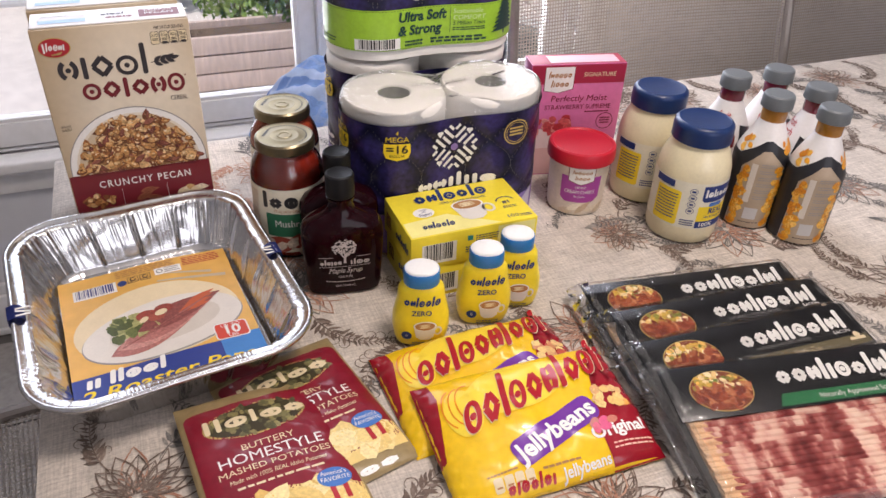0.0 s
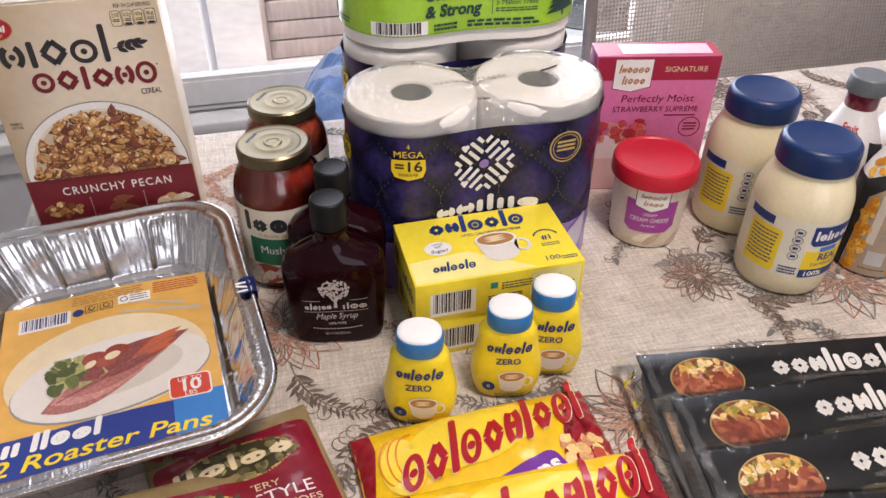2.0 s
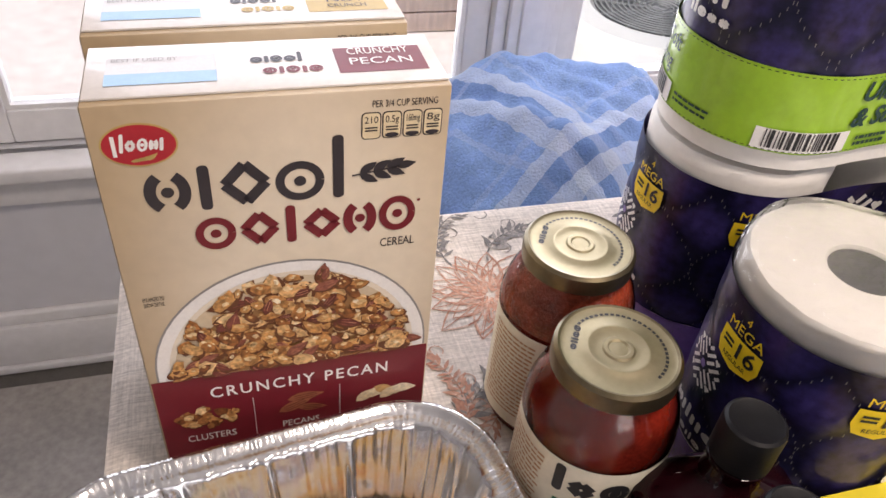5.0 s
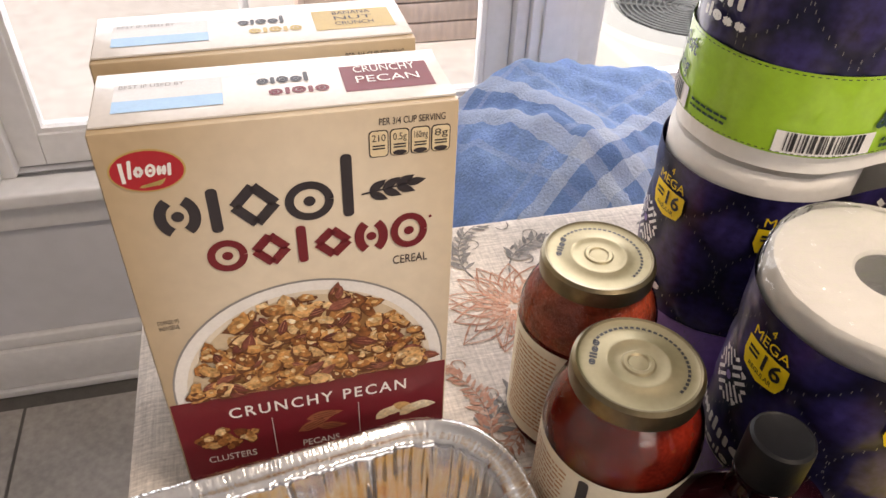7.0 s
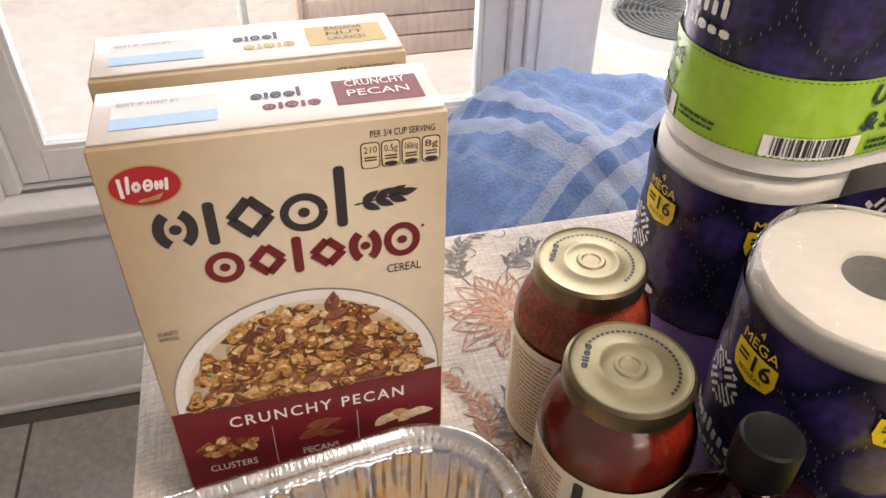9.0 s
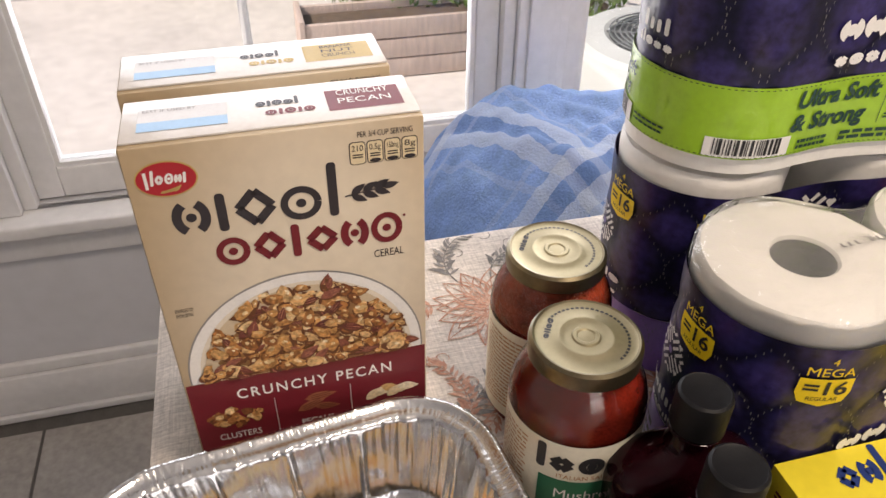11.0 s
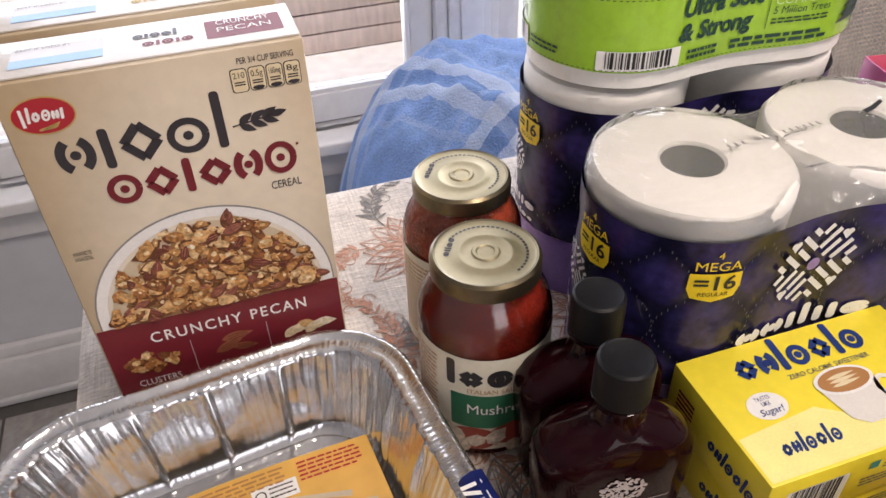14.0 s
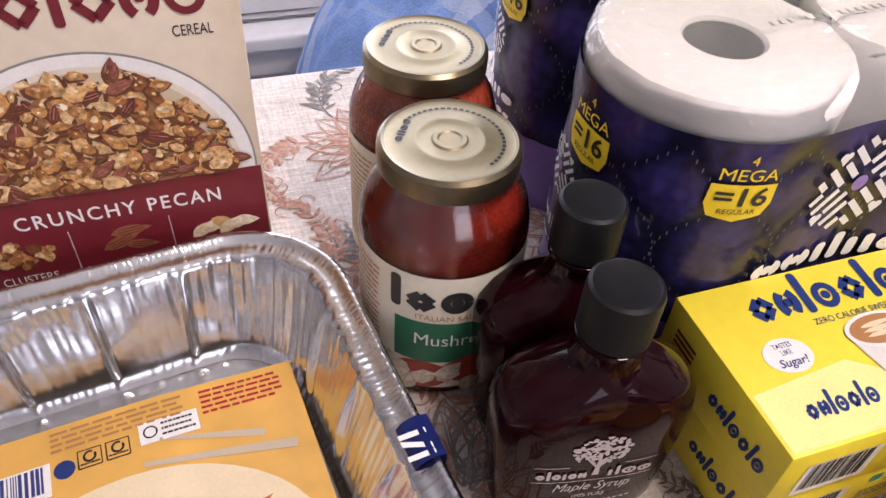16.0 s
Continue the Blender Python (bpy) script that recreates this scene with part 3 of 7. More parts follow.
                if rnd.random() < 0.7:
                    art[w].extend(stroke([(bx_, by_), mid, pts[5]], size * 0.016, size * 0.005))
    for ix in range(10):
        for iy in range(6):
            x = 0.10 + ix * 0.205 + rnd.uniform(-0.04, 0.04) + (0.1 if iy % 2 else 0)
            y = -0.10 - iy * 0.185 + rnd.uniform(-0.035, 0.035)
            rusty = x < 0.48 and y > -0.36
            which = 2 if rusty else rnd.choice((0, 0, 1))
            bloom(x, y, rnd.uniform(0.08, 0.12), which)
            for k in range(rnd.randint(4, 5)):
                ang = rnd.uniform(0, 360)
                spray(x + 0.045 * math.cos(radians(ang)), y + 0.045 * math.sin(radians(ang)), ang, rnd.uniform(0.09, 0.15), rnd.choice((1, 2, 2) if rusty else (0, 1, which)))
    for x, y in ((0.085, -0.70), (0.07, -0.88)):
        bloom(x, y, 0.11, 0)
        for k in range(6):
            spray(x + 0.045 * math.cos(k * 1.05), y + 0.045 * math.sin(k * 1.05), k * 60, 0.11, k % 2)
    for ml, shapes in zip(inks, art):
        shapes = [s for s in shapes if all(0.004 < p[0] < TL and -TW < p[1] < -0.004 for p in s)]
        tagged(pr("printed_sprays", t, ml, polys(shapes, 2e-8), lambda x, y, h: Vector((x, y, cloth_z(x, y) + h)), 0.0007), kind="stuff")


tablecloth()


# ---- groceries ----
FOIL = mat("aluminium_foil", (0.62, 0.615, 0.61), 0.20, 1.0, var=0.06, scale=20, bump=0.08, bscale=90)


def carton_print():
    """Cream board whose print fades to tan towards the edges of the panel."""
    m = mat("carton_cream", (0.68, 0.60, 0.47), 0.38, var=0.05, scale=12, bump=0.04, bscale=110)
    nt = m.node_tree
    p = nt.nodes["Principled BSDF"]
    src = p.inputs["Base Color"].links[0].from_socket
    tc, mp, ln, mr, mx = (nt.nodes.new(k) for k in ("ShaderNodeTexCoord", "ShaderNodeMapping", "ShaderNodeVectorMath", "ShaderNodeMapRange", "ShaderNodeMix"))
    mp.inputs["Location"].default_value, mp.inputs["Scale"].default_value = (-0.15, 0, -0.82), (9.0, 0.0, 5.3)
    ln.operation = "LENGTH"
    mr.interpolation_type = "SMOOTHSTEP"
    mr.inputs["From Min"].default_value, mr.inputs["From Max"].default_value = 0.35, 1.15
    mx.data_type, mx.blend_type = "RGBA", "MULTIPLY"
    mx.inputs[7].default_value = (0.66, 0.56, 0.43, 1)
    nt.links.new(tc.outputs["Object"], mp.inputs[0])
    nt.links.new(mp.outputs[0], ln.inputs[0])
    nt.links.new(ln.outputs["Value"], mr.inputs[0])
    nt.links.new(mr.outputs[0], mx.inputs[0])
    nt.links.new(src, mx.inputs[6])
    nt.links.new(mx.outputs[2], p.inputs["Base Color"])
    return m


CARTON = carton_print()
CARTON_SIDE = mat("carton_tan", (0.50, 0.40, 0.27), 0.5, var=0.08, scale=14)
GRAIN = scatter_mat("cereal_pieces", ((0, (0.15, 0.045, 0.014)), (0.3, (0.36, 0.145, 0.04)), (0.65, (0.52, 0.27, 0.09)), (1, (0.70, 0.50, 0.26))), 0.5, 0.5)
GLINT = scatter_mat("cereal_lights", ((0, (0.60, 0.36, 0.14)), (0.6, (0.74, 0.54, 0.28)), (1, (0.84, 0.74, 0.54))), 0.5, 0.2)
PECANDARK = scatter_mat("pecan_slivers", ((0, (0.09, 0.015, 0.012)), (0.5, (0.17, 0.04, 0.03)), (1, (0.27, 0.09, 0.06))), 0.5)
PECANHALF, PECANHALFDARK = ink("pecan_half", (0.30, 0.10, 0.05)), ink("pecan_ridge", (0.13, 0.035, 0.02))
PECAN = scatter_mat("pecan_pieces", ((0, (0.12, 0.03, 0.02)), (0.5, (0.27, 0.09, 0.05)), (1, (0.45, 0.20, 0.12))), 0.5)


def cereal_box(m, label, nutty):
    w, d, h = 0.171, 0.056, 0.288
    t = thing("cereal_box", m, label, "cereal box", "cereal boxes")
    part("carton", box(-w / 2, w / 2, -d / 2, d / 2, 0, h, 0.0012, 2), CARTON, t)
    f = flat_surf((-w / 2, -d / 2, 0), (1, 0, 0), (0, 0, 1))
    e = 0.0012
    acc = MAROON if nutty else GOLD_INK
    pr("base_strip", t, WHITE, [rect(e, e, w - e, 0.022)], f, 0.0002)
    pr("lower_band", t, acc, [rect(e, 0.020, w - e, 0.103)], f, 0.0003)
    pr("band_title", t, WHITE, lettering("CRUNCHY PECAN" if nutty else "BANANA NUT", 0.0135, w * 0.52, 0.0825, width=w * 0.65, bold=0.012, space=1.25), f, 0.0006)
    for k, word in enumerate(("CLUSTERS", "PECANS", "FLAKES")):
        x = (0.030, 0.087, 0.139)[k]
        pr("caption", t, WHITE, lettering(word, 0.0088, x, 0.0425, width=0.030 if k == 0 else 0.024), f, 0.0006)
        rnd = random.Random(40 + k)
        if k == 0:
            art = crumbs(rnd, 34, (x - 0.018, 0.053, x + 0.018, 0.078, lambda a, b, x=x: ((a - x) / 0.018) ** 2 + ((b - 0.065) / 0.0095) ** 2 < 1), 0.004, 0.009, 1.2)
            pr("cluster_picture", t, ink("toast", (0.13, 0.045, 0.018)), [[(a + 0.0005, b - 0.0012) for a, b in sh] for sh in art], f, 0.0005)
            pr("cluster_picture", t, GRAIN, polys(art, 8e-6), f, 0.0006)
        elif k == 1:
            halves = ((x - 0.014, 0.058, 0.024, 24), (x - 0.002, 0.060, 0.020, -8), (x - 0.008, 0.069, 0.024, 6))
            pr("pecan_picture", t, PECANHALF, polys([leaf(a, b, ln, ln * 0.36, q, 7) for a, b, ln, q in halves], 3e-5), f, 0.0006)
            ridges = [sh for a, b, ln, q in halves for o in (-0.08, 0.0, 0.08) for sh in stroke([(a + ln * u * math.cos(radians(q)) - o * ln * math.sin(radians(q)), b + ln * u * math.sin(radians(q)) + o * ln * math.cos(radians(q))) for u in (0.2, 0.5, 0.8)], 0.0006)]
            pr("pecan_picture", t, PECANHALFDARK, ridges, f, 0.0008)
        else:
            pr("flake_picture", t, GLINT, polys([leaf(x - 0.015 + 0.004 * q, 0.056 + 0.0042 * (q % 4), 0.017, 0.0085, 40 - 23 * (q % 4), 6) for q in range(7)], 2e-5), f, 0.0006)
    dots = [rect(q - 0.0003, 0.040 + j * 0.0022, q + 0.0003, 0.0412 + j * 0.0022) for q in (0.058, 0.113) for j in range(17)]
    pr("dotted_rule", t, WHITE, dots, f, 0.0006)
    cx, cz, rx, rz = 0.0865, 0.108, 0.0815, 0.079

    def dome(k0):
        return [(cx + rx * k0 * math.cos(radians(a)), cz + rz * k0 * math.sin(radians(a))) for a in range(0, 181, 6)] + [(cx - rx * k0, 0.1035), (cx + rx * k0, 0.1035)]
    pr("bowl_rim", t, GREY_INK, [dome(1.0)], f, 0.0003)
    pr("bowl", t, WHITE, [dome(0.985)], f, 0.0005)
    pr("milk", t, ink("milk", (0.74, 0.67, 0.55)), [dome(0.90)], f, 0.0007)
    pr("bowl_depth", t, ink("milk_shade", (0.60, 0.49, 0.34)), [dome(0.86)], f, 0.0009)
    pr("bowl_depth", t, ink("toast_pale", (0.30, 0.155, 0.06)), [[(cx + rx * 0.72 * math.cos(radians(a)) * (1 + 0.06 * math.sin(a * 0.31)), cz + rz * 0.72 * math.sin(radians(a)) * (1 + 0.06 * math.cos(a * 0.23))) for a in range(0, 181, 6)] + [(cx - rx * 0.72, 0.1037), (cx + rx * 0.72, 0.1037)]], f, 0.0010)
    ok = lambda a, b: ((a - cx) / (rx * 0.86)) ** 2 + ((b - cz) / (rz * 0.86)) ** 2 < 1 and b > 0.107
    rnd = random.Random(5 if nutty else 6)
    shade, grain, glint, nuts, veins = (bmesh.new() for _ in range(5))

    def lay(bm, pts, z):
        bm.faces.new([bm.verts.new((a, max(0.1036, b), z)) for a, b in pts])

    def blob(x, y, r, long, turn, k=9):
        c, q = math.cos(radians(turn)), math.sin(radians(turn))
        rim = [(r * rnd.uniform(0.62, 1.2) * long * math.cos(6.2832 * i / k), r * rnd.uniform(0.62, 1.2) * math.sin(6.2832 * i / k)) for i in range(k)]
        return [(x + a * c - b * q, max(0.1036, y + a * q + b * c)) for a, b in rim]
    spots = []
    while len(spots) < 330:
        a, b = rnd.uniform(cx - rx, cx + rx), rnd.uniform(0.105, cz + rz)
        if ok(a, b) and (((a - cx) / rx) ** 2 + ((b - cz) / rz) ** 2 < 0.52 or rnd.random() < 0.6):
            spots.append((a, b))
    spots.sort(key=lambda q: -q[1] + rnd.uniform(-0.02, 0.02))
    for i, (a, b) in enumerate(spots):
        z, turn = 4e-6 * i, rnd.uniform(-70, 80)
        if nutty and i % 5 == 4:
            ln = rnd.uniform(0.008, 0.018)
            lay(shade, leaf(a - 0.0004, b - 0.0009, ln * 1.05, ln * 0.50, turn, 6), z)
            lay(nuts, leaf(a, b, ln, ln * 0.42, turn, 6), z + 1e-6)
            for side in (-0.11, 0.0, 0.11):
                c, q = math.cos(radians(turn)), math.sin(radians(turn))
                o = side * ln
                for quad in stroke([(a + ln * 0.2 * c - o * q, b + ln * 0.2 * q + o * c), (a + ln * 0.5 * c - 1.3 * o * q, b + ln * 0.5 * q + 1.3 * o * c), (a + ln * 0.8 * c - o * q, b + ln * 0.8 * q + o * c)], 0.0006):
                    lay(veins, quad, z + 2e-6)
            continue
        r, long = rnd.uniform(0.0022, 0.0052), rnd.uniform(1.1, 1.9)
        lay(shade, blob(a + 0.0003, b - 0.0010, r * 1.12, long, turn), z)
        lay(grain, blob(a, b, r, long, turn), z + 1e-6)
        for _ in range(rnd.randint(1, 3)):
            lay(glint, blob(a + rnd.uniform(-0.4, 0.4) * r, b + rnd.uniform(0.0, 0.55) * r, r * rnd.uniform(0.16, 0.42), 1.5, turn, 7), z + 2e-6)
    pr("cereal_shade_picture", t, ink("toast", (0.13, 0.045, 0.018)), shade, f, 0.0012)
    pr("cereal_picture", t, GRAIN, grain, f, 0.0012)
    pr("cereal_glint_picture", t, GLINT, glint, f, 0.0012)
    if nutty:
        pr("nut_picture", t, PECANDARK, nuts, f, 0.0012)
        pr("nut_vein_picture", t, PECAN, veins, f, 0.0012)
    else:
        for bm in (nuts, veins):
            bm.free()
    # maker's mark and title shapes
    pr("emblem", t, GOLD_INK, [disc(0.022, 0.267, 0.0172, 0.0117, 36)], f, 0.0004)
    pr("emblem", t, RED_INK, [disc(0.022, 0.267, 0.0163, 0.0108, 36)], f, 0.0006)
    pr("emblem_mark", t, WHITE, mark("lnodi", 0.0125, 0.2635, 0.010, 0.020, 8) + [rect(0.010, 0.2615, 0.0118, 0.2725)], f, 0.0008)
    pr("emblem_wheat", t, GOLD_INK, [leaf(0.017 + 0.002 * k, 0.2585, 0.006, 0.0018, 10 + 8 * k) for k in range(5)], f, 0.0008)
    up = mark("dinol", 0.019, 0.2265, 0.038, 0.101, weight=0.135)
    pr("title_shape", t, CHARCOAL, up, f, 0.0004)
    low = mark("onindo", 0.039, 0.2000, 0.0330, 0.118, weight=0.14)
    low += [disc(0.1575, 0.2200, 0.0009)]
    pr("title_shape", t, acc, low, f, 0.0006)
    twig = [leaf(0.125 + 0.007 * k, 0.2405 + 0.0012 * k, 0.011, 0.005, 35 - 4 * k) for k in range(3)]
    twig += [leaf(0.125 + 0.007 * k, 0.2395 + 0.0012 * k, 0.011, 0.005, -28 + 3 * k) for k in range(3)]
    twig += [leaf(0.144, 0.2428, 0.011, 0.005, 10)] + stroke([(0.121, 0.2393), (0.146, 0.2430)], 0.001)
    pr("twig", t, CHARCOAL, twig, f, 0.0004)
    pr("word", t, CHARCOAL, lettering("CEREAL", 0.0085, 0.1465, 0.1895, width=0.0195), f, 0.0004)
    pr("small_print", t, CHARCOAL, lettering("PER 3/4 CUP SERVING", 0.0055, 0.1475, 0.2785, width=0.033), f, 0.0004)
    for k, val in enumerate(("210", "0.5g", "160mg", "8g")):
        x = 0.1305 + 0.0105 * k
        pr("nutrition_box", t, CHARCOAL, [rect(x - 0.0049, 0.2605, x + 0.0049, 0.2758, 0.0022)], f, 0.0003)
        pr("nutrition_box", t, CREAM_INK, [rect(x - 0.0044, 0.261, x + 0.0044, 0.2753, 0.002)], f, 0.0005)
        pr("nutrition_text", t, CHARCOAL, lettering(val, 0.0055, x, 0.2698, width=0.0068), f, 0.0007)
        pr("nutrition_text", t, CHARCOAL, [rect(x - 0.0031, 0.2668 - 0.0016 * j, x + 0.0031, 0.2676 - 0.0016 * j) for j in range(2)], f, 0.0007)
        if k:
            pr("nutrition_text", t, CHARCOAL, [disc(x, 0.2625, 0.0036, 0.0014, 14)], f, 0.0007)
    pr("small_print", t, CHARCOAL, lettering("ENLARGED TO\nSHOW DETAIL", 0.0042, 0.0075, 0.169, align="LEFT", width=0.011), f, 0.0004)
    # closed top with its tucked flap
    top = flat_surf((-w / 2, 0, h), (1, 0, 0), (0, 1, 0))
    flap = box(-w / 2 + 0.001, w / 2 - 0.001, -d / 2 + 0.004, d / 2 - 0.001, h + 0.0003, h + 0.0016, 0.0004)
    part("top_flap", flap, mat("carton_white", (0.64, 0.61, 0.57), 0.28, var=0.05, bump=0.06, bscale=40, coat=0.4), t)
    hh = 0.0018
    pr("date_panel", t, ink("flap_white", (0.62, 0.62, 0.62)), [rect(0.010, -0.012, 0.060, 0.014)], top, hh)
    pr("date_panel", t, ink("sky", (0.30, 0.50, 0.72)), [rect(0.010, -0.014, 0.060, -0.003)], top, hh + 0.0002)
    pr("small_print", t, GREY_INK, lettering("BEST IF USED BY", 0.005, 0.012, 0.009, align="LEFT", width=0.03), top, hh + 0.0003)
    pr("title_shape", t, CHARCOAL, mark("oiool", 0.076, 0.002, 0.010, 0.026), top, hh + 0.0002)
    pr("title_shape", t, acc, mark("oioio", 0.081, -0.010, 0.010, 0.030), top, hh + 0.0002)
    pr("flavour_panel", t, acc, [rect(0.118, -0.013, 0.163, 0.014)], top, hh)
    for j, word in enumerate(("CRUNCHY", "PECAN") if nutty else ("BANANA", "NUT", "CRUNCH")):
        n = 2 if nutty else 3
        pr("flavour_word", t, WHITE if nutty else CHARCOAL, lettering(word, 0.020 / n, 0.1405, 0.006 - j * 0.022 / n + (0.0 if nutty else 0.001), width=0.032 if n == 2 else 0.022), top, hh + 0.0003)
    side = flat_surf((-w / 2, 0, 0), (0, -1, 0), (0, 0, 1))
    pr("side_panel", t, CARTON_SIDE, [rect(-d / 2 + e, 0.002, d / 2 - e, h - e)], side, 0.0002)
    pr("side_print", t, CHARCOAL, lines(-0.02, 0.24, 0.04, 30, 0.006, 0.002, 4), side, 0.0004)
    return t


cereal_box(pose(0.1315, -0.237, TH, 0, 0, 0.6), "cream cereal carton with a bowl of pecan cereal printed on it", True)
cereal_box(pose(0.1255, -0.164, TH, 0, 0, 1.5), "cream cereal carton with a yellow banana nut panel, behind another", False)


# foil roasting pan
def roasting_pan(m):
    t = thing("roasting_pan", m, "shiny fluted aluminium foil roasting pan with a crimped rim", "roasting pan")
    a1, b1, H = 0.125, 0.156, 0.062
    N = 1260

    def outline(a, b, rc, k):
        """A point of a rounded rectangle, its way outwards, and how far it is into a corner (0 to 1)."""
        straight = (2 * (a - rc), 2 * (b - rc))
        q = math.pi / 2 * rc
        total = 2 * sum(straight) + 4 * q
        s = k / N * total
        segs = ((a, -(b - rc), 0, straight[1]), (a - rc, b - rc, 0, -1), (a - rc, b, 90, straight[0]), (-(a - rc), b - rc, 90, -1), (-a, b - rc, 180, straight[1]), (-(a - rc), -(b - rc), 180, -1), (-(a - rc), -b, 270, straight[0]), (a - rc, -(b - rc), 270, -1))
        for x, y, ang, ln in segs:
            part_len = q if ln < 0 else ln
            if s <= part_len + 1e-9:
                if ln < 0:
                    th = radians(ang) + s / rc
                    return (x + rc * math.cos(th), y + rc * math.sin(th)), (math.cos(th), math.sin(th)), math.sin(math.pi * s / q)
                th = radians(ang)
                return (x - math.sin(th) * s, y + math.cos(th) * s), (math.cos(th), math.sin(th)), 0.0
            s -= part_len
        return (a, -(b - rc)), (1, 0), 0.0
    rings = []
    for lvl in range(25):
        s = lvl / 24
        a, b = a1 - 0.020 * (1 - s), b1 - 0.020 * (1 - s)
        if lvl == 0:
            a, b = a - 0.004, b - 0.004
        rc, pts = 0.040 + 0.008 * s, []
        for k in range(N):
            (x, y), (nx, ny), cn = outline(a, b, rc, k)
            arcpos = k / N * 1.05
            kk = k * 720 / N
            rib = max(0.0, math.cos(arcpos * 2 * math.pi / 0.0525)) ** 30
            fade = math.sin(math.pi * min(1, s * 1.02))
            dent = 0.0028 * noise.noise((x * 24, y * 24, s * 1.6)) + 0.0004 * noise.noise((x * 60, y * 60, s * 3 + 7))
            crease = 0.0034 * (0.35 - abs(noise.noise((x * 20 + 3, y * 20, s * 1.7 + 5))))
            off = (-0.0048 * rib * (1 - cn) + dent + crease * (0.35 + 0.65 * s) * (1 - 0.5 * cn)) * fade
            wr = noise.noise((kk * 0.22, s * 1.1, 1)) * 0.0022 + noise.noise((kk * 0.55, s * 1.3, 4)) * 0.0011
            off += wr * min(1, cn * 1.6) * (0.25 + 0.75 * s)
            off += 0.0013 * noise.noise((kk * 0.33, s * 1.5, 9)) * (0.3 + 0.7 * s)
            pts.append((x + nx * off, y + ny * off, 0.0015 + (H - 0.004) * s ** 0.95 if lvl else 0.0))
        rings.append(pts)
    for dx, dz in ((0.002, -0.001), (0.006, -0.0005), (0.010, 0.0), (0.0125, 0.0022), (0.0145, 0.0035), (0.0168, 0.0030), (0.0180, 0.0008), (0.0172, -0.0020), (0.0152, -0.0032)):
        pts = []
        for k in range(N):
            (x, y), (nx, ny), cn = outline(a1, b1, 0.048, k)
            kk = k * 720 / N
            wv = 0.03 * math.sin(kk * 1.9 + 9 * noise.noise((kk * 0.09, dx * 60, 3))) + 0.75 * noise.noise((kk * 1.15, dx * 300, 2)) + 0.4 * noise.noise((kk * 0.11, dx * 60, 6))
            crimp = 0.00115 * wv * (1 if 0.003 < dx < 0.0175 else 0.2)
            sag = 0.0022 * noise.noise((x * 9, y * 9, 5))
            pts.append((x + nx * (dx + crimp * 0.5), y + ny * (dx + crimp * 0.5), H + dz + crimp * 0.9 + sag))
        rings.append(pts)
    part("pan", loft(rings, False, False), FOIL, t, sharp=60)
    base = []
    for f, z in ((1.0, 0.0), (0.97, 0.0018), (0.93, 0.0020), (0.86, 0.0012), (0.82, 0.0028), (0.78, 0.0030), (0.74, 0.0012), (0.5, 0.0010), (0.3, 0.0012), (0.02, 0.0012)):
        pts = []
        for k in range(0, N, 3):
            (x, y), _, _ = outline(a1 - 0.024, b1 - 0.024, 0.040, k)
            pts.append((x * f, y * f, z + 0.0008 * noise.noise((x * f * 30, y * f * 30, 0))))
        base.append(pts)
    part("pan_base", loft(base, False, True), FOIL, t, sharp=80)
    for sx in (-1, 1):
        band = []
        prof = ((0.120, 0.040), (0.1235, 0.052), (0.130, H + 0.0022), (0.137, H + 0.0050), (0.144, H + 0.0030), (0.1438, H - 0.006), (0.135, H - 0.012))
        rows = [[(sx * (px + 0.001), (-0.012 + 0.006 * q) + (-0.003 if sx > 0 else 0.0), pz + 0.0012) for q in range(5)] for px, pz in prof]
        bm = loft(rows, False, False, closed=False)
        bmesh.ops.solidify(bm, geom=bm.faces[:], thickness=0.0004)
        part("blue_strap", bm, ink("strap", (0.015, 0.03, 0.20), 0.3), t, "blue printed plastic strap")
        bd = flat_surf((sx * 0.1315, -0.017 if sx > 0 else -0.014, H + 0.0045), (1, 0, 0), (0, 1, 0))
        pr("strap_mark", t, WHITE, [rect(-0.005, 0.004, 0.009, 0.0068), rect(-0.005, 0.016, 0.009, 0.0188), [(-0.005, 0.0155), (-0.005, 0.0125), (0.009, 0.0072), (0.009, 0.0102)]], bd, 0.0012)
    return t


PAN = pose(0.1255, -0.459, TH + 0.001, 0, 0, 7.5)
roasting_pan(PAN)


